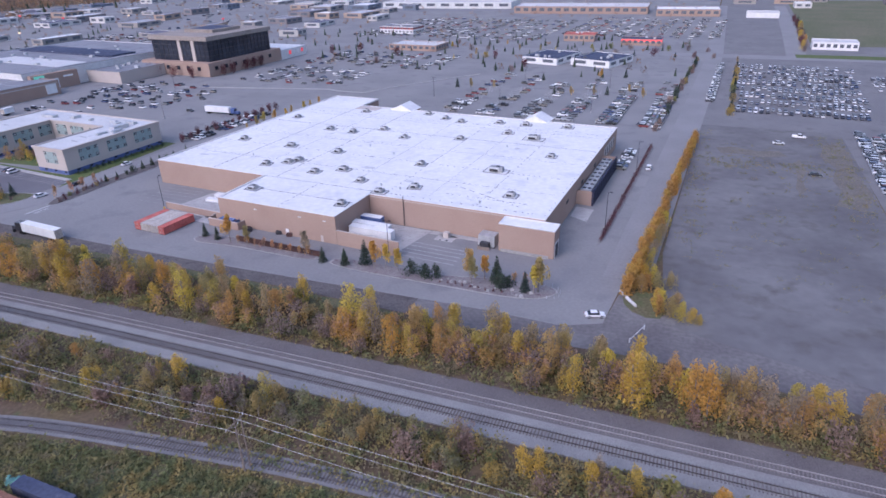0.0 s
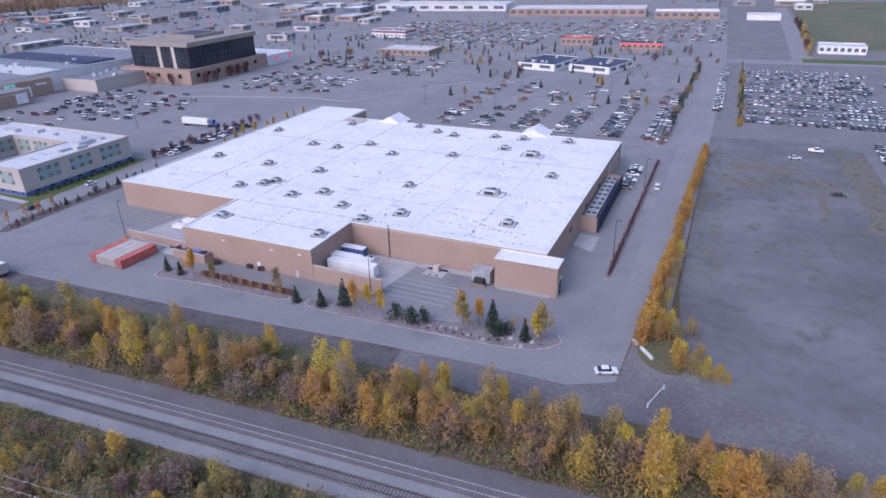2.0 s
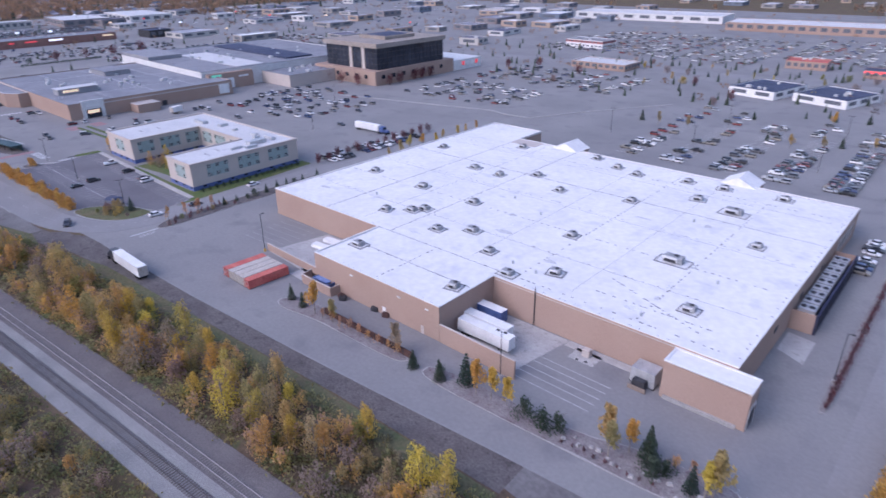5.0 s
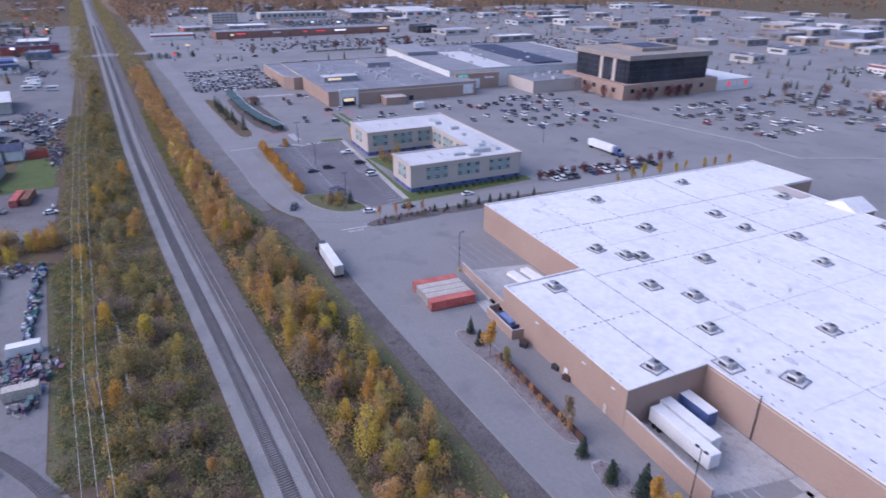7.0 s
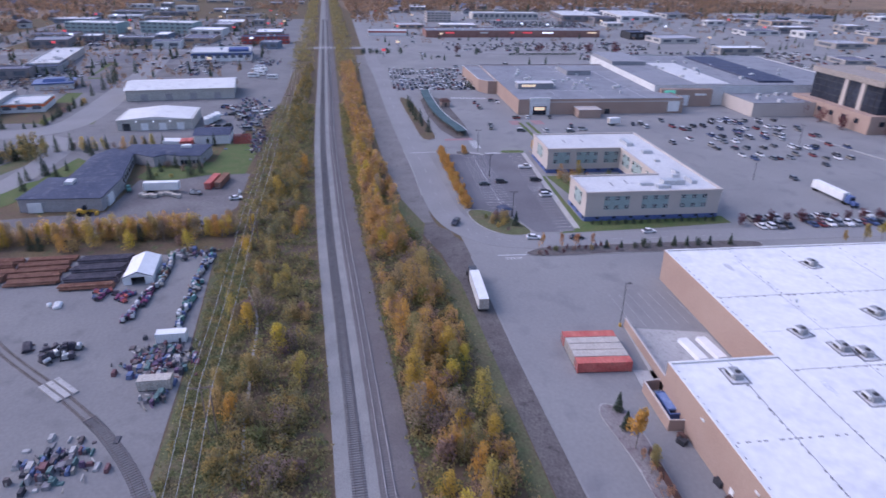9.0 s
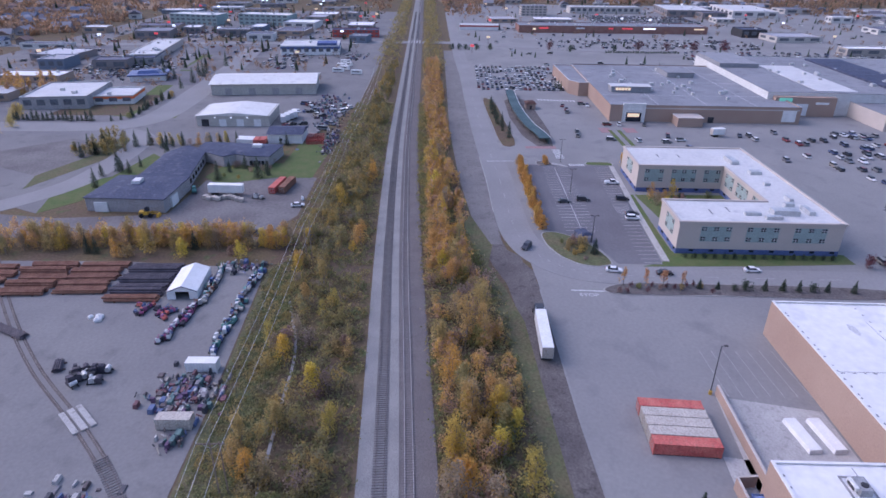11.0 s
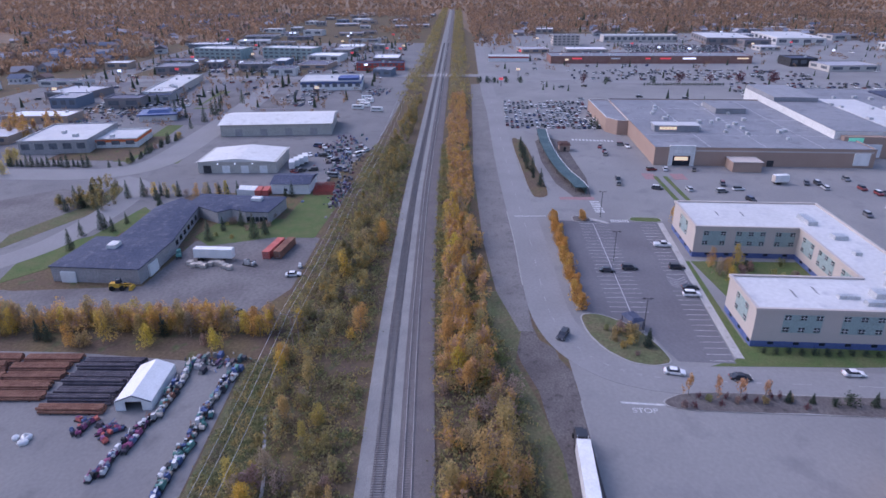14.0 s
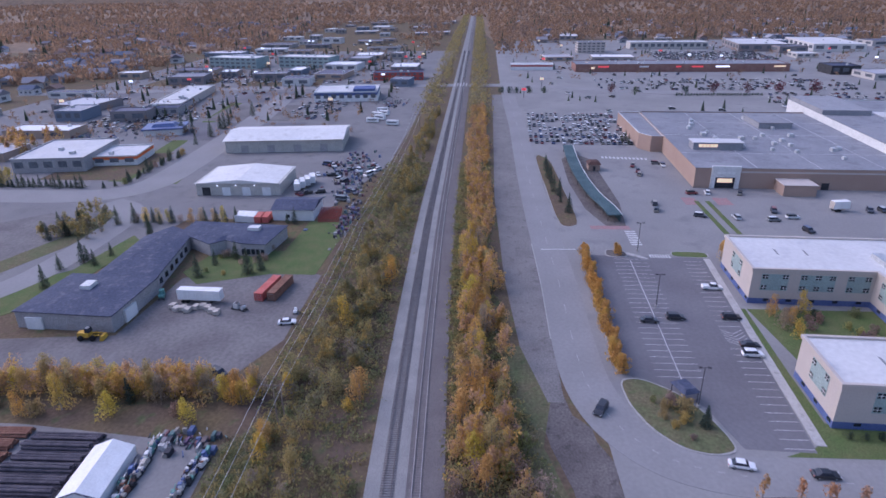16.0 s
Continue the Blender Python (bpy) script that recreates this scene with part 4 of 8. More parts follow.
# flat-roofed blocks
def block(name, x0, y0, w, d, h, rz, wall, roof, label, category="building", floors=0, bays=(0, 0), units=0, band=None, group="", glass=None):
    """A flat-roofed building with its corner at x0, y0: walls, roof, parapet, windows on its east and south faces, roof units."""
    b = thing(name, x0, y0, 0, rz, label, category, group)
    ring = [(0, 0), (w, 0), (w, d), (0, d)]
    part("wall", wall_ring(ring, -0.2, h), wall, b)
    part("roof", Geo().box(0.3, 0.3, h - 0.9, w - 0.3, d - 0.3, h - 0.45), roof, b)
    part("parapet", wall_ring([(-0.1, -0.1), (w + 0.1, -0.1), (w + 0.1, d + 0.1), (-0.1, d + 0.1)], h, h + 0.15, 0.5), roof, b)
    if band:
        part("band", wall_ring([(-0.06, -0.06), (w + 0.06, -0.06), (w + 0.06, d + 0.06), (-0.06, d + 0.06)], h * 0.62, h * 0.9, 0.1), band, b)
    fh = h / max(floors, 1)
    for f in range(floors):
        for k in range(bays[0]):  # east face
            yy = d * (k + 0.5) / bays[0]
            part("window", Geo().box(w - 0.05, yy - d / bays[0] * 0.3, f * fh + fh * 0.35, w + 0.08, yy + d / bays[0] * 0.3, f * fh + fh * 0.78), glass or M_GLASS_FAR, b)
        for k in range(bays[1]):  # south face
            xx = w * (k + 0.5) / bays[1]
            part("window", Geo().box(xx - w / bays[1] * 0.3, -0.08, f * fh + fh * 0.35, xx + w / bays[1] * 0.3, 0.05, f * fh + fh * 0.78), glass or M_GLASS_FAR, b)
    r = random.Random(int(abs(x0) * 10 + abs(y0)))
    for k in range(units):
        a, c, s = r.uniform(0.15, 0.85) * w, r.uniform(0.15, 0.85) * d, r.uniform(0.8, 1.8)
        part("roof_unit", Geo().box(a - s, c - s * 0.7, h - 0.45, a + s, c + s * 0.7, h + 0.6 + s * 0.3, top=0.1), M_METAL, b)
    return b


# the three-winged office
off = thing("office_building", -234.6, 163.0, 0, RZ, "two-storey cream office with grey-green window panels and a blue base", "office building")
HO = 10.6
UPOLY = [(0, 0), (0, 48.5), (-77, 48.5), (-77, 1.5), (-53, 1.5), (-53, 33), (-18, 33), (-18, 0)]
part("wall", wall_ring(UPOLY, 1.7, HO), M_STUCCO_PALE, off)
part("base", wall_ring([(x * 1.0012, y) for x, y in UPOLY], -0.2, 1.7, 0.4), M_BLUE, off, "blue-painted base")
part("roof", Geo().prism(UPOLY, HO - 0.9, HO - 0.4), M_PALE_ROOF, off, "pale flat roof with stains")
part("cornice", wall_ring([(0.35, -0.35), (0.35, 48.85), (-77.35, 48.85), (-77.35, 1.15), (-52.7, 1.15), (-52.7, 32.7), (-18.35, 32.7), (-18.35, -0.35)], HO - 0.7, HO + 0.1, 0.75), M_STUCCO_PALE, off)


def office_windows(ax, ay, bx, by, panels):
    """Panels of grey-green cladding, each with small dark windows in two rows, on the face from a to b (outside to the right)."""
    d = math.hypot(bx - ax, by - ay)
    ux, uy = (bx - ax) / d, (by - ay) / d
    nx, ny = uy, -ux
    rz = math.degrees(math.atan2(uy, ux))
    for s0, s1, wins in panels:
        p = part("panel", Geo().box(s0, -0.10, 4.2, s1, 0.1, 9.0), M_TEALP, off, "grey-green cladding panel", at=pose(ax, ay, 0, 0, 0, rz))
        for k in range(wins):
            c = s0 + 0.9 + (s1 - s0 - 1.8) * (k / max(wins - 1, 1))
            for zz in (4.5, 7.7):
                w = part("window", Geo().box(c - 0.7, -0.17, zz, c + 0.7, -0.08, zz + 1.15), M_GLASS, p)
                part("frame", Geo().box(c - 0.78, -0.2, zz + 0.5, c + 0.78, -0.16, zz + 0.62).box(c - 0.06, -0.2, zz, c + 0.06, -0.16, zz + 1.15), M_PALE_METAL, p)
    for k in range(int(d / 6)):
        part("base_window", Geo().box(4 + k * 6, -0.14, 0.9, 5.3 + k * 6, 0.1, 1.6), M_GLASS, off, at=pose(ax, ay, 0, 0, 0, rz))


office_windows(0, 0, 0, 48.5, [(6.5, 15.5, 3), (20, 29.5, 3), (34, 43.5, 3)])
office_windows(-18, 0, 0, 0, [(6.0, 13.5, 2)])
office_windows(-77, 1.5, -53, 1.5, [(8.0, 16, 2)])
office_windows(-53, 1.5, -53, 33, [(2.5, 9.5, 2), (12.5, 21.5, 3), (24.5, 30.5, 2)])
office_windows(-53, 33, -18, 33, [(3, 10, 2), (13, 22, 3), (26, 32, 2)])
for u, v, w, d, h in ((-8, 34, 3.5, 8, 1.6), (-10, 42, 6, 2, 1.2), (-14, 38, 2, 3, 1.4), (-4, 29, 2, 5, 1.0), (-60, 38, 8, 3, 1.3), (-46, 41, 3, 4, 1.2), (-34, 40, 2, 2, 1.0), (-7, 24, 1.6, 5, 0.9), (-20, 41, 4, 1.5, 1.0)):
    part("roof_unit", Geo().box(u - w / 2, v - d / 2, HO - 0.4, u + w / 2, v + d / 2, HO - 0.4 + h, top=0.12), M_METAL, off, "grey roof plant")
for u, v in ((-9, 12), (-11, 18), (-66, 20), (-66, 12)):
    part("roof_stain", Geo().prism([(u - 2.2, v - 0.2), (u + 1.8, v - 0.35), (u + 2.4, v + 0.1), (u - 1.5, v + 0.35)], HO - 0.4, HO - 0.385), M_SEAM, off)

# the mall
mall = block("mall_store", -522, 187, 128, 100, 8.8, RZ, M_STUCCO, M_GREY_ROOF, "large tan mall store with a blue-grey flat roof", "shopping mall", units=26, band=None)
part("wing_wall", wall_ring([(0, -13), (58, -11), (66, -6), (66, -0.05), (0, -0.05)], -0.2, 8.2), M_STUCCO, mall, "tan wall of the low side wing")
part("wing_roof", Geo().prism([(0.4, -12.6), (57.8, -10.6), (65.6, -5.8), (65.6, -0.1), (0.4, -0.1)], 7.4, 7.9), M_GREY_ROOF, mall)
part("wing_coping", wall_ring([(-0.1, -13.1), (58, -11.1), (66.1, -6), (66.1, 0.2), (-0.1, 0.2)], 8.2, 8.4, 0.5), M_PALE_ROOF, mall)
part("roof_house", Geo().box(86, 7.5, 8.3, 94, 30, 11.6), M_GREYSIDE, mall, "grey roof house")
part("roof_house_top", Geo().box(85.6, 7.1, 11.6, 94.4, 30.4, 11.9), M_PALE_ROOF, mall)
part("lit_window", Geo().box(93.95, 10, 9.6, 94.1, 18.5, 11.0), M_WARMLIT, mall, "lit yellow clerestory window")
for k in range(4):
    part("mullion", Geo().box(94.0, 11.6 + k * 1.7, 9.6, 94.16, 11.75 + k * 1.7, 11.0), M_DARK, mall)
part("roof_house", Geo().box(20, 54, 8.3, 45, 71, 11.2), M_GREYSIDE, mall, "grey roof house")
part("roof_house_top", Geo().box(19.7, 53.7, 11.2, 45.3, 71.3, 11.45), M_GREY_ROOF, mall)
for u in (30, 62, 100):
    part("roof_seam", Geo().box(u, 1, 8.34, u + 0.18, 98, 8.38), M_SEAM2, mall)
for v in (26, 52, 78):
    part("roof_seam", Geo().box(1, v, 8.34, 126, v + 0.18, 8.385), M_SEAM2, mall)
part("portal", Geo().box(127.8, 6.6, 0, 128.9, 8.4, 9.8).box(127.8, 16.6, 0, 128.9, 18.4, 9.8).box(127.8, 8.4, 5.0, 128.9, 16.6, 9.8), M_PALE_METAL, mall, "pale entrance portal")
part("portal_glass", Geo().box(127.9, 8.4, 0.2, 128.3, 16.6, 5.0), M_GLASS, mall)
part("portal_window", Geo().box(128.25, 9.4, 2.6, 128.36, 15.6, 4.4), M_WARMLIT, mall)
for k in range(4):
    part("sign_bar", Geo().box(128.88, 9.0 + k * 1.9, 6.4, 129.0, 10.4 + k * 1.9, 7.5), M_WHITE, mall)
part("wall_band", Geo().box(127.9, 18.6, 6.9, 128.12, 99, 7.6), M_STUCCO_PALE, mall, "paler stucco band")
part("service_porch", Geo().box(128, 33, 0, 138, 46, 4.6, top=0.1), M_STUCCO, mall, "low tan service porch")
part("service_roof", Geo().box(127.9, 32.7, 4.6, 138.3, 46.3, 4.85), M_STUCCO_PALE, mall)
part("side_door", Geo().box(127.9, 52, 0, 128.2, 55, 3), M_DARK, mall)
part("corner_sign", Geo().box(128.0, 90.5, 1.2, 128.5, 97.5, 7.0), M_WHITE, mall, "large pale poster board")
mall2 = block("mall_hall", -545, 284, 132, 140, 12.3, -4, M_PALE_METAL, M_GREY_ROOF, "tall mall hall with pale walls and flat grey roof", "shopping mall", units=18)
part("roof_band", Geo().box(40, 30, 11.8, 125, 52, 12.15), M_PALE_ROOF, mall2, "white roof section")
part("roof_band", Geo().box(10, 74, 11.8, 120, 98, 12.9), M_DARK_ROOF, mall2, "dark roof section")
part("raised_hall", Geo().box(0.5, 0.5, 11.8, 50, 26, 14.6), M_GREYSIDE, mall2, "raised grey roof block")
part("portal", Geo().box(131.9, 3, 0, 136, 36, 10.5), M_STUCCO, mall2, "brown mall front")
part("green_sign", Geo().box(135.9, 5, 6.5, 136.2, 12, 10), M_GREENLIT, mall2, "lit green sign")
part("white_sign", Geo().box(135.9, 14, 0.6, 136.3, 21, 7), M_WHITE, mall2, "white entrance wall")
part("sign_bar", Geo().box(135.95, 25, 6.8, 136.2, 32, 8.0), M_WHITE, mall2)
block("mall_wing", -411, 320, 34, 56, 8, RZ, M_STUCCO_PALE, M_GREY_ROOF, "low tan mall wing", "shopping mall", units=7)

# the dark glass tower block
M_TOWROOF = mat("grey_tan_roof_band", (0.27, 0.235, 0.205), (0.30, 0.265, 0.235), 0.85, 0.1, 1.0, 0.05)
tow = thing("glass_office", -398.5, 359, 0, RZ, "dark glass office block on a brick-coloured podium", "office building")
part("podium", Geo().box(0, 0, 0, 66, 82, 9.5, top=0.2), M_STUCCO, tow, "tan podium")
part("podium_wing", Geo().box(20, 82, 0, 66, 116, 7.5), M_PALE_METAL, tow, "white podium wing")
part("glass_box", Geo().box(8, 6, 9.5, 62, 74, 24), M_TOWER, tow, "dark mirrored glass storeys")
for z in (13.2, 16.9, 20.5):
    part("glazing_bar", wall_ring([(7.9, 5.9), (62.1, 5.9), (62.1, 74.1), (7.9, 74.1)], z, z + 0.35, 0.3), M_DARK, tow)
for k in range(17):
    part("mullion", Geo().box(62.0, 8 + k * 4, 9.5, 62.2, 8.25 + k * 4, 24), M_DARK, tow)
for k in range(12):
    part("mullion", Geo().box(10 + k * 4.4, 5.8, 9.5, 10.25 + k * 4.4, 6.0, 24), M_DARK, tow)
part("pier", Geo().box(34, 5.2, 0, 37, 6.6, 25), M_STUCCO_PALE, tow)
part("pier", Geo().box(47, 5.2, 0, 50, 6.6, 25), M_STUCCO_PALE, tow)
part("roof", Geo().box(6.5, 4.5, 24, 63.5, 75.5, 27, top=0.15), M_TOWROOF, tow, "tan roof band")
part("roof_well", Geo().box(22, 26, 27, 50, 56, 29.2), M_TOWROOF, tow)
part("roof_well_inner", Geo().box(25, 29, 29.2, 47, 53, 29.35), M_DARK_ROOF, tow)
for k in range(7):
    part("podium_window", Geo().box(65.9, 6 + k * 10, 4.2, 66.15, 9 + k * 10, 6.8), M_GLASS, tow)
for k in range(6):
    part("podium_window", Geo().box(5 + k * 10, -0.15, 4.2, 8 + k * 10, 0.2, 6.8), M_GLASS, tow)
for k in range(4):
    part("red_sign", Geo().box(65.9, 92 + k * 5.5, 3, 66.2, 95 + k * 5.5, 6), M_REDLIT if k in (0, 3) else M_WHITE, tow)

# low L-shaped building, south-west
ell = thing("low_building", -262, -33, 0, 0, "low L-shaped grey building with a dark blue-grey metal roof", "building")


def shallow(poly, h, rise):
    """Walls with a shallow hipped metal roof that overhangs a little."""
    cx, cy = sum(p[0] for p in poly) / len(poly), sum(p[1] for p in poly) / len(poly)
    g = Geo()
    n = len(poly)
    big = [(x + (x - cx) * 0.03, y + (y - cy) * 0.03) for x, y in poly]
    small = [(cx + (x - cx) * 0.35, cy + (y - cy) * 0.35) for x, y in poly]
    g.add([(x, y, h - 0.25) for x, y in big] + [(x, y, h) for x, y in big] + [(x, y, h + rise) for x, y in small],
          [tuple(range(n))[::-1]] + [(i, (i + 1) % n, n + (i + 1) % n, n + i) for i in range(n)] + [(n + i, n + (i + 1) % n, 2 * n + (i + 1) % n, 2 * n + i) for i in range(n)] + [tuple(range(2 * n, 3 * n))])
    return g


M_GREYWALL = mat("grey_siding", (0.30, 0.29, 0.29), (0.34, 0.33, 0.33), 0.85, 0.3, 3.0, 0.1)
WING1 = [(-2.7, 5), (-1.3, 32), (-24.3, 32.6), (-25.4, 6.6)]
WING2 = [(-24.6, 13), (-24.6, 31.8), (-60, 27), (-66, 17), (-56, 12)]
WING3 = [(-60, 23), (-50.5, 37), (-54, 41), (-51.5, 47), (-50.8, 55.3), (-68, 57.4), (-71, 23.5)]
for wv, hh in ((WING1, 5.0), (WING2, 4.4), (WING3, 4.6)):
    wv = [(x, y) for x, y in wv]
    area = sum(wv[i][0] * wv[(i + 1) % len(wv)][1] - wv[(i + 1) % len(wv)][0] * wv[i][1] for i in range(len(wv)))
    wv = wv if area > 0 else wv[::-1]
    part("wall", wall_ring(wv, -0.2, hh - 0.2), M_GREYWALL, ell)
    part("roof", shallow(wv, hh, 0.7), M_DARK_ROOF, ell, "dark blue-grey metal roof")
part("garage_door", Geo().box(-2.4, 8, 0, -1.9, 12.5, 3.4), M_WHITE, ell)
part("garage_door", Geo().box(-12, 32.0, 0, -6.5, 32.7, 3.6), M_WHITE, ell)
part("roof_unit", Geo().box(-18, 16, 5.2, -14, 19, 6.8, top=0.1), M_PALE_METAL, ell)
part("roof_unit", Geo().box(-64, 46, 5.0, -61, 50, 6.2, top=0.1), M_PALE_METAL, ell)
for k in range(6):
    part("window", Geo().box(-29 - k * 4.6, 30.9 - k * 0.62, 1.2, -27.2 - k * 4.6, 31.5 - k * 0.62, 2.8), M_GLASS, ell)
for k in range(5):
    part("window", Geo().box(-51.6, 47.5 + k * 1.6, 1.0, -50.6, 48.5 + k * 1.6, 2.6), M_GLASS, ell)

# workshops and stores to the west
M_CREAM = mat("cream_sheet_wall", (0.40, 0.385, 0.35), (0.45, 0.43, 0.395), 0.7, 0.3, 3.0, 0.05)
M_CREAMROOF = mat("weathered_white_roof", (0.56, 0.555, 0.54), (0.62, 0.615, 0.60), 0.65, 0.06, 0.8, 0.04, grain=0.05, third=(0.50, 0.49, 0.475))
wh = thing("warehouse", -448, -45, 0, 6, "long pale warehouse with a low white gabled roof", "warehouse")
g = Geo()
g.add([(-36, -1, 6.6), (1, -1, 6.6), (-17, -1, 9.2), (-36, 63, 6.6), (1, 63, 6.6), (-17, 63, 9.2)], [(0, 1, 2), (5, 4, 3), (0, 2, 5, 3), (1, 4, 5, 2), (0, 3, 4, 1)])
part("wall", Geo().box(-35, 0, 0, 0, 62, 6.6), M_CREAM, wh)
part("roof", g, M_CREAMROOF, wh, "white sheet-metal roof")
for k in range(4):
    part("roll_door", Geo().box(-0.1, 8 + k * 14, 0, 0.12, 12 + k * 14, 4), M_GREYWALL, wh)
wh2 = thing("gabled_workshop", -376, -29, 0, 2, "pale workshop with a low gabled roof and lit doors", "workshop")
part("wall", Geo().box(-26, 0, 0, 0, 36, 5.5), M_CREAM, wh2)
g = Geo()
g.add([(-26.5, -0.4, 5.4), (0.5, -0.4, 5.4), (-26.5, 18, 7.0), (0.5, 18, 7.0), (-26.5, 36.4, 5.4), (0.5, 36.4, 5.4)], [(0, 1, 3, 2), (2, 3, 5, 4), (0, 2, 4), (1, 5, 3), (0, 4, 5, 1)])
part("roof", g, M_CREAMROOF, wh2, "pale low-pitched metal roof")
for k in range(4):
    part("roll_door", Geo().box(-0.1, 2.5 + k * 8.6, 0, 0.15, 6.0 + k * 8.6, 3.6), M_WHITE if k else M_DARK, wh2)
for k in range(3):
    part("door_lamp", Geo().box(0.1, 9 + k * 8, 4.3, 0.35, 9.5 + k * 8, 4.7), M_WHITELIT, wh2, "small bright wall lamp")
shed = thing("white_shed", -347, 13.6, 0, 1, "small white shed with a dark gabled roof", "shed")
part("wall", Geo().box(-15, 0, 0, 0, 15.6, 4.4), M_WHITE, shed)
part("roof", Geo().add([(-15.6, -0.6, 4.3), (-15.6, 16.2, 4.3), (-7.5, -0.6, 6.0), (-7.5, 16.2, 6.0), (0.6, -0.6, 4.3), (0.6, 16.2, 4.3)], [(0, 2, 3, 1), (2, 4, 5, 3), (0, 4, 2), (1, 3, 5), (0, 1, 5, 4)]), M_DARK_ROOF, shed)
part("window", Geo().box(-0.05, 5, 1.2, 0.1, 6.5, 2.4), M_GLASS, shed)
bw = block("blue_band_store", -640, -42, 36, 48, 7.5, 6, M_WHITE, M_PALE_ROOF, "white store with a blue fascia band", "store building", 1, (8, 0), 4, M_BLUE)
part("raised_front", Geo().box(20, 30, 7.5, 36, 46, 9.5), M_BLUE, bw)
wl = block("pale_showroom", -448, -140, 42, 34, 7, 8, M_GREYWALL, M_PALE_ROOF, "pale flat-roofed showroom beside a street", "showroom", 1, (5, 5), 3)
block("pale_annex", -444, -106, 24, 22, 5, 8, M_PALE_METAL, M_PALE_ROOF, "lower pale annex with an orange sign", "showroom", 1, (3, 0), 1, M_ORANGE)
br = thing("blue_roof_restaurant", -490, -112, 0, 14, "low building with a bright dark-blue hipped roof", "restaurant")
part("wall", Geo().box(-14, 0, 0, 4, 22, 3.6), M_PALE_METAL, br)
part("roof", Geo().prism([(-15, -1), (5, -1), (5, 23), (-15, 23)], 3.6, 4.4).box(-10, 4, 4.4, 0, 18, 6.2, top=1.5), M_TANKBLUE, br)
block("strip_shops", -655, -160, 92, 22, 5.5, 8, M_STUCCO_PALE, M_PALE_ROOF, "long low row of shops with a pale roof", "shops", 1, (3, 12), 8)
block("dark_roof_shop", -585, -150, 36, 24, 5.0, 8, M_GREYWALL, M_DARK_ROOF, "dark-roofed low building with pale walls", "shop", 1, (4, 4), 2)
block("teal_office", -845, -206, 26, 58, 11.5, -12, M_TEALP, M_PALE_METAL, "three-storey teal-glazed office block", "office building", 3, (9, 0), 3)
block("teal_office", -850, -130, 26, 60, 11.5, -12, M_TEALP, M_PALE_METAL, "three-storey teal-glazed office block", "office building", 3, (9, 0), 3)
M_FARBRICK = mat("dull_brick", (0.24, 0.13, 0.11), (0.28, 0.17, 0.14), 0.85, 0.2, 2.0, 0.05)
M_REDWALL = mat("red_siding", (0.36, 0.07, 0.06), (0.42, 0.10, 0.08), 0.8, 0.3, 3.0, 0.05)
block("red_shop", -740, -14, 20, 46, 7, 4, M_REDWALL, M_DARK_ROOF, "red-walled shop with dark windows", "shop", 2, (9, 0), 2)
block("petrol_station", -812, 117, 18, 43, 5.5, -2, M_WHITE, M_PALE_ROOF, "white petrol station canopy with red trim", "petrol station", 0, (0, 0), 0, M_REDWALL)
fm = block("far_shopping_row", -812, 180, 36, 205, 7.5, 0, M_FARBRICK, M_GREY_ROOF, "long brick shopping row with lit signs", "shops", 0, (0, 0), 18)
for k, (y, w, m) in enumerate(((22, 10, M_REDLIT), (62, 9, M_WHITE), (97, 5, M_REDLIT), (112, 11, M_REDLIT), (135, 13, M_WHITELIT), (190, 11, M_WARMLIT))):
    part("sign_bar", Geo().box(36.0, y, 4.4, 36.3, y + w, 5.8), m, fm)
block("far_hall", -1030, 279, 26, 100, 9, 0, M_WALLS, M_PALE_ROOF, "white-roofed hall far off", "warehouse", 1, (12, 0), 3)
block("far_hall", -1060, 415, 90, 60, 9, -6, M_WALLS, M_PALE_ROOF, "white-roofed hall far off", "warehouse", 1, (4, 6), 3)
block("far_hall", -1075, 505, 110, 60, 9, -6, M_WALLS, M_PALE_ROOF, "white-roofed hall far off", "warehouse", 1, (4, 6), 3)
block("far_office", -985, 205, 26, 34, 13, 0, M_STUCCO_PALE, M_GREY_ROOF, "pale four-storey block far off", "office building", 4, (6, 5), 2)
block("dark_restaurant", -778, 412, 26, 26, 8, 0, M_DARK, M_DARK_ROOF, "dark restaurant with a warm sign", "restaurant", 1, (3, 0), 1)

# north of the store
block("bank", -268, 512, 46, 26, 5, -2, M_STUCCO, M_PALE_ROOF, "low tan bank with a pale roof", "bank building", 1, (5, 8), 3)
block("white_clinic", -135, 474, 29, 40, 5, -14, M_WHITE, M_DARK_ROOF, "white building with a dark blue-grey roof", "clinic", 1, (3, 2), 4)
block("white_clinic", -98, 474, 31, 38, 5, -18, M_WHITE, M_DARK_ROOF, "white building with a dark blue-grey roof", "clinic", 1, (3, 2), 4)
block("red_restaurant", -78, 585, 34, 18, 5.5, 2, M_STUCCO, M_DARK_ROOF, "restaurant with a red lit fascia", "restaurant", 1, (4, 7), 2, M_REDLIT)
block("red_restaurant", -132, 600, 28, 20, 6, 2, M_STUCCO, M_RED_CONT, "restaurant with a red roof", "restaurant", 1, (4, 6), 2)
block("striped_store", -335, 622, 40, 24, 7, -4, M_WHITE, M_GREY_ROOF, "store with a red and white front", "store building", 2, (5, 9), 3, M_REDWALL)
block("fuel_canopy", 26, 838, 34, 24, 6, 0, M_WHITE, M_PALE_ROOF, "brightly lit fuel station canopy", "petrol station")
block("white_dealer", 70, 592, 32, 22, 6, -3, M_WHITE, M_PALE_ROOF, "white flat-roofed dealer building", "showroom", 1, (3, 7), 2)
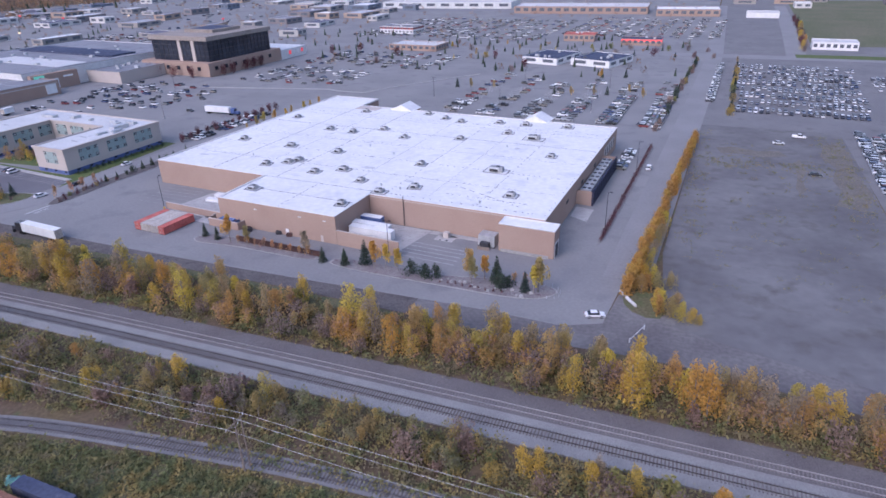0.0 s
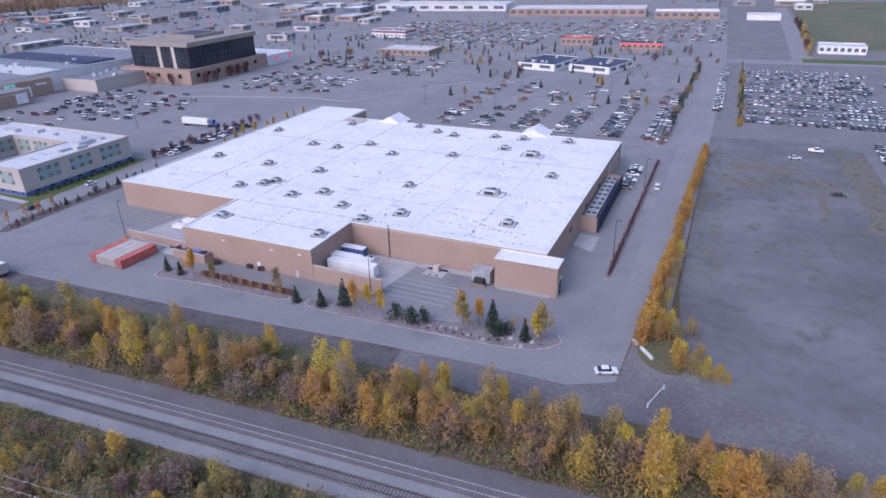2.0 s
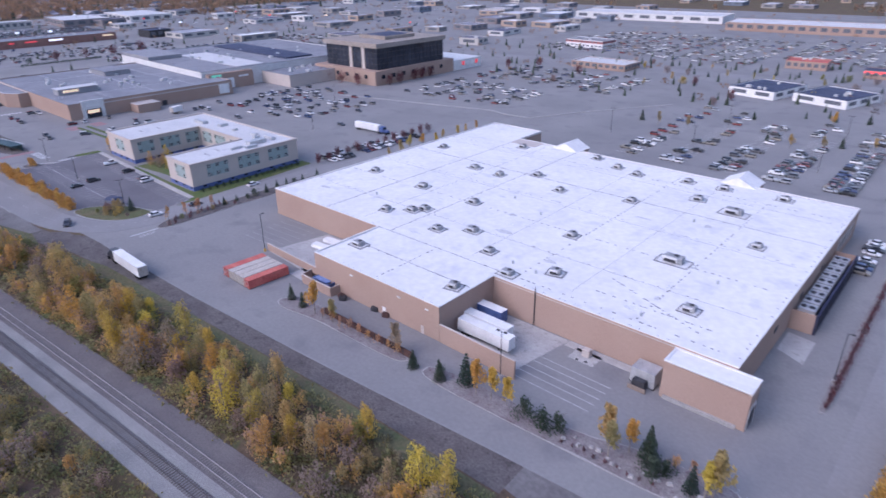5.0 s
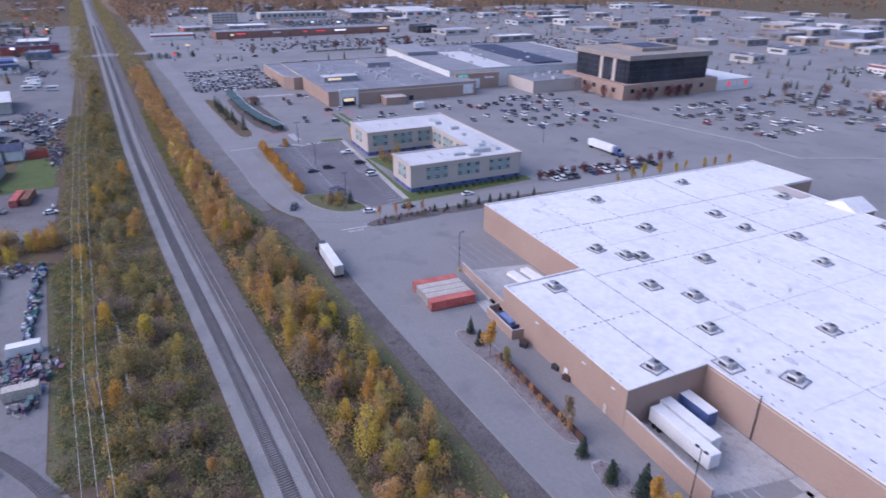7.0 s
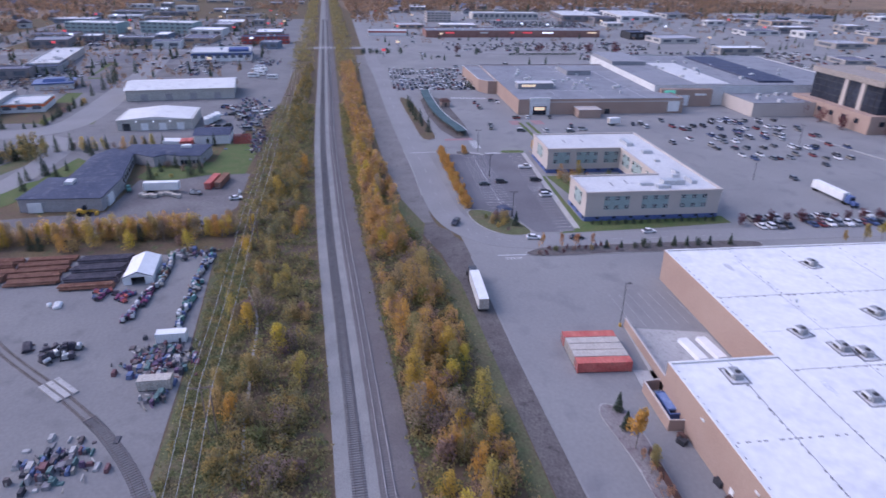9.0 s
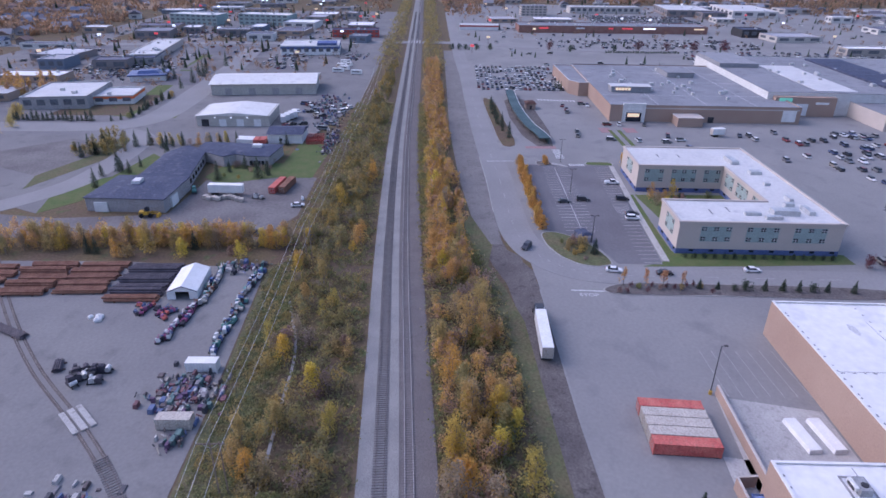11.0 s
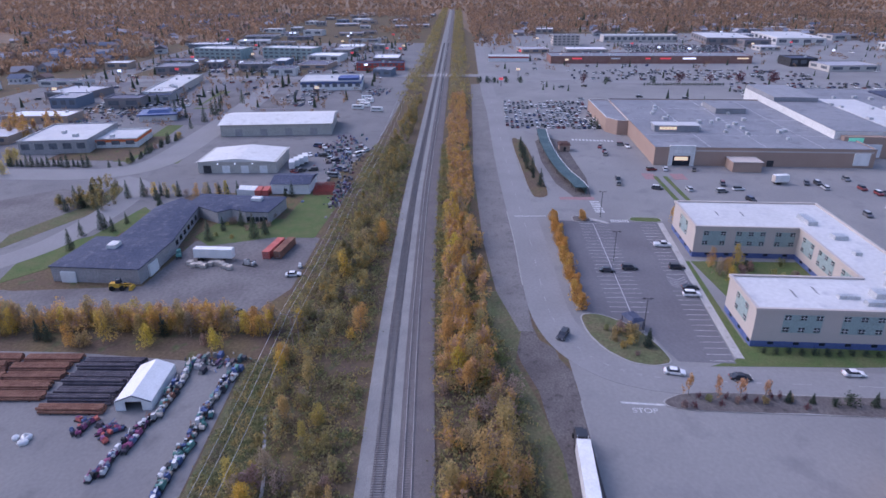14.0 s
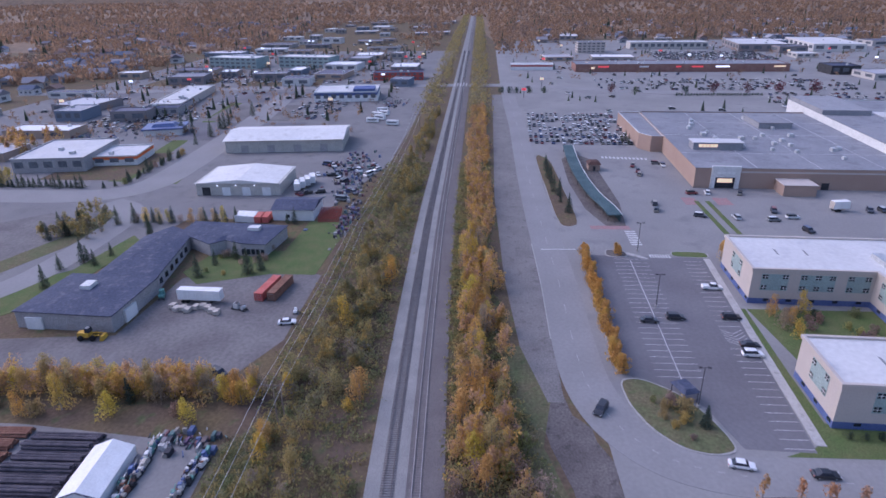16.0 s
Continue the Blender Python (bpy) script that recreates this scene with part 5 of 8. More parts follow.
block("far_store", -480, 905, 200, 60, 9, 4, M_PALE_METAL, M_PALE_ROOF, "huge white-roofed store far off", "store building", 1, (0, 9), 8)
block("far_store", -256, 852, 170, 60, 9, 4, M_STUCCO, M_PALE_ROOF, "huge white-roofed store far off", "store building", 1, (0, 16), 8)
block("far_store", -74, 842, 72, 40, 8, 4, M_STUCCO, M_ROOFS, "tan store far off", "store building", 1, (0, 8), 4)

# ---- trees ----
def crown_points(g, height, radius, base, n, lumps):
    """Leaf places in several uneven lumps, so that the outline is ragged and has gaps."""
    out = []
    cs = [(g.normal(0, radius * 0.42), g.normal(0, radius * 0.42), base + (height - base) * g.uniform(0.12, 0.92)) for _ in range(lumps)]
    for cx, cy, cz in cs:
        k = (cz - base) / (height - base)
        r = radius * (0.58 - 0.30 * k)
        p = g.normal(size=(n // lumps, 3))
        p /= np.linalg.norm(p, axis=1, keepdims=True)
        p *= r * g.uniform(0.35, 1.0, (n // lumps, 1)) ** 0.6
        p[:, 2] *= 2.1
        out.append(p + (cx * (1 - 0.6 * k), cy * (1 - 0.6 * k), cz))
    return np.concatenate(out)


def broadleaf(seed, height, radius, n, material, label, size=0.26, base=0.2, bark=M_BARK, name="birch_tree", category="tree", lumps=14, stems=3):
    g = np.random.default_rng(seed)
    t = thing(name, 0, 0, -60, 0, label, category)
    wood = Geo()
    for s in range(stems):
        a = g.uniform(0, 6.28)
        lean = radius * 0.4 * (s > 0)
        x, y, z = 0.0, 0.0, -0.3
        for k in range(2):
            nx, ny, nz = lean * math.cos(a) * (k + 1) / 2, lean * math.sin(a) * (k + 1) / 2, height * 0.85 * (k + 1) / 2
            r = 0.02 * height * (1 - k / 2.6)
            wood.tube((x, y, z), (nx, ny, nz), r, r * 0.55, 4)
            for b in range(2):
                th = g.uniform(0, 6.28)
                ln = radius * g.uniform(0.5, 0.9)
                wood.tube((nx, ny, nz * 0.8), (nx + ln * math.cos(th), ny + ln * math.sin(th), nz * 0.8 + ln * 0.8), r * 0.4, r * 0.15, 3)
            x, y, z = nx, ny, nz
    part("trunk", wood, bark, t)
    pts = crown_points(g, height, radius, height * base, n, lumps)
    part("crown", leaf_mesh("crown", pts, np.full(len(pts), size), seed, material, -0.4), material, t)
    return t


def spruce(seed, height, radius, label="dark green pointed spruce tree"):
    g = np.random.default_rng(seed)
    t = thing("spruce_tree", 0, 0, -60, 0, label, "tree")
    part("trunk", Geo().tube((0, 0, -0.2), (0, 0, height), 0.02 * height, 0.01, 6), M_BARK_DARK, t)
    pts = []
    tiers = int(height * 2.2)
    for k in range(tiers):
        z = height * (0.06 + 0.92 * k / tiers)
        r = radius * (1 - k / tiers) ** 0.85 * g.uniform(0.8, 1.15)
        m = max(5, int(26 * r / radius))
        for a in np.linspace(0, 6.28, m, endpoint=False) + g.uniform(0, 1):
            for q in (0.35, 0.65, 0.95):
                pts.append((math.cos(a) * r * q, math.sin(a) * r * q, z - r * q * 0.35 + g.normal(0, 0.06)))
    part("crown", leaf_mesh("crown", pts, np.full(len(pts), 0.22), seed, M_NEEDLE, 0.4), M_NEEDLE, t)
    return t


BIRCH = [broadleaf(11, 8.2, 2.7, 1050, M_LEAF, "autumn birch tree with thinning yellow leaves", 0.225, 0.12, stems=2), broadleaf(12, 6.8, 2.5, 920, M_LEAF, "autumn birch tree with orange-yellow leaves", 0.22, 0.1, stems=2),
         broadleaf(13, 9.4, 2.4, 1080, M_LEAF, "tall narrow birch with golden leaves", 0.225, 0.14, lumps=18, stems=2), broadleaf(14, 5.6, 2.6, 850, M_LEAF, "low spreading birch with yellow leaves", 0.22, 0.06, stems=2)]
SHRUBS = [broadleaf(21, 3.8, 2.5, 360, M_SHRUB, "dull brown and olive shrub with thin foliage", 0.32, 0.03, M_BARK_DARK, "shrub", "shrub", 10, 2),
          broadleaf(22, 4.8, 2.6, 420, M_TWIG, "leafless mauve-brown willow thicket", 0.26, 0.05, M_BARK_DARK, "shrub", "shrub", 12, 3),
          broadleaf(23, 2.6, 2.0, 300, M_SHRUB, "low olive shrub in rough grass", 0.28, 0.02, M_BARK_DARK, "shrub", "shrub", 9, 2)]
SLIM = [broadleaf(31, 5.6, 1.25, 460, M_LEAF, "slender young birch with yellow leaves", 0.25, 0.24, lumps=12, stems=1), broadleaf(32, 4.6, 1.0, 190, M_RUSTLEAF, "slender young tree nearly bare of leaves", 0.2, 0.25, lumps=9, stems=1)]
HEDGE = [broadleaf(41, 4.4, 1.9, 420, M_LEAF_ORANGE, "dense orange autumn hedge bush", 0.3, 0.02, M_BARK_DARK, "hedge_bush", "hedge", 12, 2),
         broadleaf(42, 5.2, 2.1, 460, M_LEAF_ORANGE, "tall orange autumn hedge bush", 0.3, 0.02, M_BARK_DARK, "hedge_bush", "hedge", 12, 2)]
REDBUSH = broadleaf(51, 1.7, 0.85, 170, M_REDLEAF, "dark red clipped hedge bush", 0.15, 0.02, M_BARK_DARK, "red_bush", "shrub", 8, 3)
REDTREE = broadleaf(52, 5.6, 2.8, 520, M_REDLEAF, "round dark red ornamental tree", 0.28, 0.15, M_BARK_DARK, "crab_apple_tree", "tree", 13, 1)
PINE = broadleaf(53, 3.4, 1.7, 520, M_NEEDLE, "dense round dark green pine", 0.2, 0.03, M_BARK_DARK, "pine_tree", "tree", 12, 1)
SPRUCE = [spruce(61, 8.0, 1.9), spruce(62, 5.0, 1.3), spruce(63, 11.0, 2.4)]


def plant(proto, x, y, s=1.0, z=0.0):
    k = copy_thing(proto, pose(x, y, z, 0, 0, rng.uniform(0, 360)) @ Matrix.Diagonal((s * rng.uniform(0.9, 1.1), s * rng.uniform(0.9, 1.1), s, 1)))
    return k


def belt(count, x0, x1, low, high, protos, smin, smax, thin=None):
    """Trees strewn between two lines."""
    for _ in range(count):
        x = rng.uniform(x0, x1)
        y = rng.uniform(low(x), high(x))
        if thin and thin(x, y):
            continue
        plant(rng.choice(protos), x, y, rng.uniform(smin, smax))


def verge(x):
    return float(np.interp(x, [-330, -262, -235, -212, -150, -100, -60, -40, 10, 60, 130], [95, 97, 103, 107, 110, 112, 112, 111, 111, 106, 98]))


north_lo = lambda x: track_y(x) + 12.5
belt(80, -245, 70, north_lo, lambda x: verge(x) - 2, BIRCH, 0.8, 1.3)
belt(58, -170, 70, lambda x: track_y(x) + 15, lambda x: verge(x) - (2.5 if x < -60 else 0.5), BIRCH, 0.7, 1.2)
belt(95, -235, 70, lambda x: track_y(x) + 11.5, lambda x: verge(x) - 2.5, SHRUBS + [SHRUBS[1]], 0.7, 1.25)
south_hi = lambda x: track_y(x) - 7.5
south_lo = lambda x: float(np.interp(x, [-330, -245, -130, -100, -60, 0, 60], [52, 50, 56, 62, 68, 72, 76]))
belt(34, -250, 40, south_lo, south_hi, BIRCH, 0.55, 0.95)
belt(16, -330, -130, south_lo, south_hi, BIRCH, 0.75, 1.05)
belt(26, -330, -245, north_lo, lambda x: track_y(x) + 21, BIRCH, 0.8, 1.1)
belt(60, -200, 40, south_lo, south_hi, SHRUBS, 0.7, 1.25)
# hedge between the two yards
for k in range(26):
    x, y = rng.uniform(-241, -229), 45 - k * 3.6 + rng.uniform(-1, 1)
    plant(rng.choice(BIRCH + [SHRUBS[0], SHRUBS[1], BIRCH[1], BIRCH[3], SPRUCE[0]]), x, y, rng.uniform(0.7, 0.98))
for k in range(30):
    plant(rng.choice(BIRCH), rng.uniform(-240, -236), 46 - k * 2.7 + rng.uniform(-1, 1), rng.uniform(0.72, 0.95))
# hedge along the east lane
for k in range(64):
    y = 142 + k * 2.4
    x = -11.5 + (y - 142) * 0.055
    plant(rng.choice(HEDGE), x + rng.uniform(-0.8, 0.8), y, rng.uniform(0.85, 1.15) * (1.15 if y < 190 else 0.95))
    if y < 195 and k % 2:
        plant(rng.choice(BIRCH[1:] + SHRUBS[:1]), x + rng.uniform(1.5, 5.0 - (y - 142) * 0.06), y, rng.uniform(0.6, 0.85))
for x, y, s in ((-3.5, 137.5, 0.95), (-1, 135.5, 0.85), (1.5, 134.6, 0.8), (4, 134.4, 0.65), (0, 139, 0.8), (-5, 146, 0.9), (-2, 149, 0.8), (5.6, 134, 0.45), (-6.5, 150, 0.9)):
    plant(BIRCH[3], x, y, s)
for x, y, s in ((-4.6, 139.5, 1.05), (-3.4, 135.8, 0.95), (-7.5, 145.5, 1.0), (-9, 150, 1.1), (-11, 146, 0.95), (-12, 150, 1.1)):
    plant(rng.choice(HEDGE), x, y, s)
# trees round the low building
for x, y, s in ((-311, 13, 0.85), (-306, 8, 0.7), (-332, -27, 0.8), (-326, -24, 0.7), (-338, -31, 0.85), (-312, -30, 0.6), (-300, -40, 0.75), (-344, 20, 0.55)):
    plant(SPRUCE[0], x, y, s)
for k in range(14):
    plant(rng.choice(SHRUBS), -298 - rng.uniform(0, 20), 6 + rng.uniform(0, 18), rng.uniform(0.35, 0.6))
# office courtyard planting
for k in range(34):
    plant(rng.choice([SHRUBS[0], SHRUBS[2], SHRUBS[2], PINE]), -246 - rng.uniform(0, 36), 171 + rng.uniform(0, 22), rng.uniform(0.6, 0.95), 0.08)
for x, y, s in ((-281, 170, 0.7), (-282, 178, 0.8), (-276, 173, 0.6), (-262, 186, 0.6), (-252, 176, 0.55)):
    plant(BIRCH[0], x, y, s, 0.08)
# orange hedge beside the office lot
for k in range(34):
    x = -319 + k * 2.05
    plant(rng.choice(HEDGE), x, 126.0 - (k / 34) * 1.0 + 0.6 * math.sin(k), rng.uniform(0.8, 1.1))
plant(HEDGE[0], -321, 136.8, 0.8), plant(HEDGE[1], -318.9, 137.5, 0.7), plant(BIRCH[1], -317, 169, 0.9)
# red hedge by the store
for k in range(46):
    x, y = grid(-23.5, 172, 0.0, k * 2.28)
    plant(REDBUSH, x + 0.3, y, rng.uniform(0.85, 1.1), 0.2)
# store beds
for x, y, s in ((-138.4, 134.1, 0.75), (-133.1, 133.4, 0.7), (-94.1, 131.8, 0.75), (-86.9, 131.9, 0.85), (-81.8, 134.4, 1.25), (-35.9, 134.7, 0.95), (-44.3, 137.6, 1.2)):
    plant(SPRUCE[1], x, y, s * 1.3, 0.2)
for x, y, s in ((-67.4, 134, 0.95), (-62.6, 132.4, 1.05), (-60.1, 134.0, 0.95), (-42.1, 133.7, 1.1), (-40.5, 135.5, 0.8), (-88.5, 134.2, 0.5)):
    plant(PINE, x, y, s * 1.25, 0.2)
for x, y, s in ((-127.8, 133, 1.1), (-121.5, 133, 0.8), (-100.9, 133.8, 0.95), (-78.2, 133, 1.05), (-74.9, 133.6, 0.95), (-71.3, 133.9, 0.85), (-51.3, 136.4, 1.1), (-49.8, 133.4, 1.0), (-47.5, 137, 0.9), (-32.6, 135.6, 1.25), (-33.6, 134.6, 1.0)):
    plant(SLIM[0], x, y, s * 1.4, 0.2)
for k in range(9):
    plant(SLIM[1], -124.5 + k * 3.1, 132.9 + rng.uniform(-0.4, 0.4), rng.uniform(0.75, 1.0), 0.2)
for x, y in ((-39.5, 137.6), (-36.8, 138.4)):
    plant(SLIM[1], x, y, 0.9, 0.2)
for k in range(9):
    plant(REDBUSH, -58 + k * 2.1, 131.6 + 0.3 * (k % 3), rng.uniform(0.4, 0.6), 0.2)
# drive beds and the island
for x, y, s in ((-212.6, 162, 0.65), (-212.4, 166.9, 0.55), (-211.8, 179.4, 0.75), (-211.6, 184.2, 0.8), (-211.2, 188.3, 0.75), (-211, 196, 0.7), (-210.6, 203, 0.8)):
    plant(SPRUCE[1], x, y, s, 0.2)
plant(PINE, -211.8, 174.2, 0.9, 0.2), plant(PINE, -211.5, 171, 0.6, 0.2), plant(PINE, -211, 192, 0.8, 0.2)
for k in range(14):
    plant(REDBUSH if k % 3 else SHRUBS[2], -212.2 + rng.uniform(-2.0, 2.2), 140.0 + k * 1.9, 0.85 if k % 3 else 0.5, 0.2)
for x, y in ((-214.6, 142), (-214.2, 148), (-213.8, 152.6), (-213.4, 157.6)):
    plant(SLIM[1], x, y, 1.3, 0.2)
for x, y, s in ((-239, 132, 0.7), (-236, 131, 0.6), (-233, 132.5, 0.55), (-241, 130, 0.5), (-229.5, 135, 0.4)):
    plant(SHRUBS[2], x, y, s, 0.2)
plant(SPRUCE[1], -233.5, 138.5, 1.1, 0.2), plant(SHRUBS[0], -237.5, 135.4, 1.0, 0.2), plant(SHRUBS[2], -240.5, 133.4, 0.9, 0.2), plant(SHRUBS[2], -234.5, 134.6, 0.8, 0.2)
for x, y, s in ((-270, 172, 0.8), (-274, 170, 0.9), (-262, 171, 0.7), (-265, 178, 0.8), (-258, 173, 0.7)):
    plant(rng.choice([SHRUBS[0], BIRCH[3]]), x, y, s)
for k in range(16):
    plant(PINE, -231.5 + (k / 16) * 1.4, 165 + k * 2.9, rng.uniform(0.45, 0.6))
# trees in the car parks and streets
for k in range(26):
    x, y = grid(-200, 225, 0, k * 2.6)
    if k % 3 == 0:
        plant(SLIM[0], x - 8 + rng.uniform(-2, 2), y + 15, rng.uniform(0.8, 1.2))
for k in range(13):
    plant(REDTREE, -226 + rng.uniform(-1, 1) + k * 0.2, 216 + k * 5.8, rng.uniform(0.55, 0.8))
for x, y in ((-386, 353), (-378, 352), (-362, 352), (-345, 352), (-328, 366), (-328, 376), (-328, 392), (-328, 400), (-327, 408)):
    plant(REDTREE, x, y, 1.3)
for k, (x, y) in enumerate(((-148.5, 374), (-137.3, 368), (-123.3, 372), (-84.6, 367.5), (-73.9, 363), (-61.5, 367), (-55.3, 376), (-43.4, 379), (-34.4, 367), (-102, 410), (-66, 418))):
    plant(SLIM[0] if k % 3 else SPRUCE[1], x, y, rng.uniform(1.0, 1.35))
for k in range(40):
    plant(rng.choice([SPRUCE[1], PINE, SHRUBS[0]]), -21 + rng.uniform(-1.2, 1.2) + k * 0.24, 303 + k * 5.4, rng.uniform(0.6, 1.1))
for k in range(16):
    plant(rng.choice([SPRUCE[1], REDTREE, SHRUBS[0], SLIM[0]]), rng.uniform(-330, -40), rng.uniform(425, 530), rng.uniform(0.8, 1.3))
for k in range(20):
    plant(rng.choice([SPRUCE[1], SLIM[0], SHRUBS[0]]), 11 + rng.uniform(-0.8, 0.8) + k * 0.2, 345 + k * 8.4, rng.uniform(0.7, 1.1))
for k in range(34):
    plant(rng.choice([SPRUCE[1], SHRUBS[0], SLIM[0], REDTREE, SHRUBS[1]]), -250 + k * 7.6 + rng.uniform(-2, 2), 527 + rng.uniform(-2, 2) if k % 2 else 560 + rng.uniform(-2, 2), rng.uniform(0.8, 1.25))
for k in range(20):
    plant(rng.choice([REDTREE, SHRUBS[1], SPRUCE[0], BIRCH[1]]), 64 + rng.uniform(-2, 2) + k * 0.5, 575 + k * 12, rng.uniform(0.9, 1.3))
# spruces, south-west
for x, y, s in ((-287.5, -36.4, 1.0), (-308.2, -36, 0.7), (-304, -31, 0.75), (-297.2, 6.1, 1.0), (-299.9, 21.1, 1.15), (-303, 24, 0.9), (-328, -56, 1.0), (-331, -60, 1.1), (-324, -60, 0.9), (-338, -57, 1.0)):
    plant(SPRUCE[0], x, y, s)
for k in range(6):
    plant(rng.choice(BIRCH), rng.uniform(-420, -330), rng.uniform(-130, -110), rng.uniform(0.9, 1.3))
for x, y, s in ((-405.7, 121.8, 1.1), (-397, 122.4, 0.8), (-385.9, 122.5, 1.0), (-380.8, 124.4, 1.0), (-372, 124, 0.6), (-359.7, 125.9, 1.05), (-418, 122, 0.9), (-428, 122.5, 0.75), (-412, 123.6, 0.7)):
    plant(SPRUCE[0], x, y, s, 0.2)
for x, y in ((-476, 168), (-481, 171), (-472, 171)):
    plant(SPRUCE[0], x, y, 0.8)
for y in (105, 111, 117, 127, 139, 192, 211, 251, 272, 298, 322, 350):
    plant(PINE if y % 2 else REDTREE, -647, y, rng.uniform(1.3, 1.7))
for k in range(30):
    plant(PINE, -634 + rng.uniform(-0.6, 0.6), 240 + k * 2.2, 0.65)
# rows along the workshop street
for k in range(17):
    plant(rng.choice([SPRUCE[1], SPRUCE[1], SPRUCE[0]]), -385.5 + rng.uniform(-1, 1), -126 + k * 2.5, rng.uniform(0.75, 1.0))
for k in range(22):
    x = -385 - k * 2.9
    plant(rng.choice([SPRUCE[1], SPRUCE[0], SPRUCE[1], SHRUBS[0]]), x, float(np.interp(-x, [385, 391, 407, 427, 442, 460], [-76, -70, -68.5, -69, -67, -70])) + rng.uniform(-1.5, 1), rng.uniform(0.65, 0.95))
for x, y, s in ((-340.7, -44.2, 1.0), (-342.9, -38.7, 1.05), (-343.2, -31.4, 0.8), (-343.5, -24.1, 0.85), (-345.2, -12.2, 0.75), (-345.3, -7.8, 0.75), (-345.6, -0.2, 0.8), (-344.1, 22.8, 0.85), (-306, -36, 1.1), (-341.5, -28, 0.6), (-345, -4, 0.65)):
    plant(SPRUCE[0], x, y, s)
for x, y, s in ((-496.7, -92, 1.15), (-507.9, -70, 1.1), (-511, -74, 0.9), (-486.7, -69.8, 0.95), (-550.8, -67.3, 1.0), (-467.6, -70.6, 0.7), (-520, -72, 1.0), (-498, -86, 0.8)):
    plant(SPRUCE[2], x, y, s)
for k in range(9):
    plant(rng.choice([BIRCH[0], BIRCH[2], SHRUBS[1]]), -343 + rng.uniform(-2, 2), -38 + k * 4.2, rng.uniform(0.5, 0.75))
for p in BIRCH + SHRUBS + SLIM + HEDGE + [REDBUSH, REDTREE, PINE] + SPRUCE:
    for o in list(p.children_recursive) + [p]:
        bpy.data.objects.remove(o)

# undergrowth and far woods
G = np.random.default_rng(5)


def thicket(name, xs, ys, spread, height, per, size, material, label, category, seed, flat=0.0, up=0.8):
    n = len(xs)
    c = np.stack([np.repeat(xs, per), np.repeat(ys, per), np.zeros(n * per)], 1)
    h = np.repeat(height * G.uniform(0.5, 1.2, n), per)
    c[:, 0] += G.normal(0, spread, n * per)
    c[:, 1] += G.normal(0, spread, n * per)
    c[:, 2] = h * G.uniform(0.05, 1.0, n * per) ** 0.8
    return tagged(new(name, leaf_mesh(name, c, np.full(n * per, size), seed, material, flat, up)), label, category, kind="stuff")


n = 4600
xs = G.uniform(-430, 90, n)
ty = np.array([track_y(x) for x in xs])
thicket("undergrowth", xs, ty + 10.4 + G.uniform(0, 1, n) ** 1.2 * (np.array([verge(x) for x in xs]) - ty - 10.0), 0.7, 1.5, 13, 0.36, M_UNDER, "brown and olive undergrowth below the birches", "undergrowth", 71)
xs = G.uniform(-430, 60, n)
ty = np.array([track_y(x) for x in xs])
thicket("undergrowth", xs, ty - 4.9 - G.uniform(0, 1, n) * (ty - 4.6 - np.interp(xs, [-330, -245, -225, -160, -130, -100, -60, 60], [46, 46, 49, 56, 57, 60, 62, 72])), 0.75, 1.3, 13, 0.34, M_UNDER, "brown and olive scrub beside the railway", "undergrowth", 72)
xs = G.uniform(-126, 40, 2600)
thicket("undergrowth", xs, np.interp(xs, [-126, -110, -75, -47, 40], [42, 49.5, 56.6, 60.2, 65]) - G.uniform(0, 1, 2600) ** 1.3 * np.interp(xs, [-126, -100, 40], [3, 20, 26]), 0.8, 1.0, 17, 0.34, M_UNDER, "low olive scrub", "undergrowth", 73)
xs = G.uniform(-226, -126, 1300)
lo_ = np.interp(xs, [-226, -160, -126], [44.5, 48, 49])
thicket("rank_weeds", xs, lo_ + G.uniform(0, 1, 1300) * 9.5, 0.7, 0.6, 12, 0.26, M_UNDER, "low olive weeds beside the pipe yard", "weeds", 76)
M_HEDGEROW = mat("orange_hedgerow_foliage", (0, 0, 0), (0, 0, 0), 0.8, 0.13, ramp=[(0.33, 0.27, 0.15), (0.59, 0.385, 0.115), (0.42, 0.29, 0.225), (0.66, 0.43, 0.10), (0.47, 0.31, 0.22), (0.58, 0.38, 0.12), (0.36, 0.30, 0.15)], per="leaf", grain=0.12, bump=0)


# joined thickets between the single trees, and belts that go on along the railway
def grove(name, xs, ys, hs, rs, per, size, seed, label, material=M_GROVE, lumps=7):
    g = np.random.default_rng(seed)
    pts = []
    for x, y, h, r in zip(xs, ys, hs, rs):
        pts.append(crown_points(g, h, r, 0.2, per, lumps) + (x, y, 0))
    pts = np.concatenate(pts)
    return tagged(new(name, leaf_mesh(name, pts, np.full(len(pts), size), seed, material, -0.4)), label, "thicket", kind="stuff")


def between(n, x0, x1, lo, hi):
    xs = G.uniform(x0, x1, n)
    return xs, np.array([lo(x) + (hi(x) - lo(x)) * G.random() for x in xs])


k = 210
xs, ys = between(k, -250, 75, lambda x: track_y(x) + 11.2, lambda x: verge(x) - 1.5)
grove("shrub_thicket", xs, ys, G.uniform(3.0, 6.0, k), G.uniform(1.9, 3.0, k), 270, 0.26, 91, "dense mauve and ochre shrub thicket under birches", M_HEDGEROW)
k = 230
xs, ys = between(k, -330, 45, south_lo, south_hi)
grove("shrub_thicket", xs, ys, G.uniform(2.2, 6.0, k), G.uniform(1.8, 3.0, k), 250, 0.26, 92, "dense olive and brown shrub thicket beside the railway")
k = 175
xs, ys = between(k, -560, -215, lambda x: track_y(x) + 13.5, lambda x: track_y(x) + 23.5)
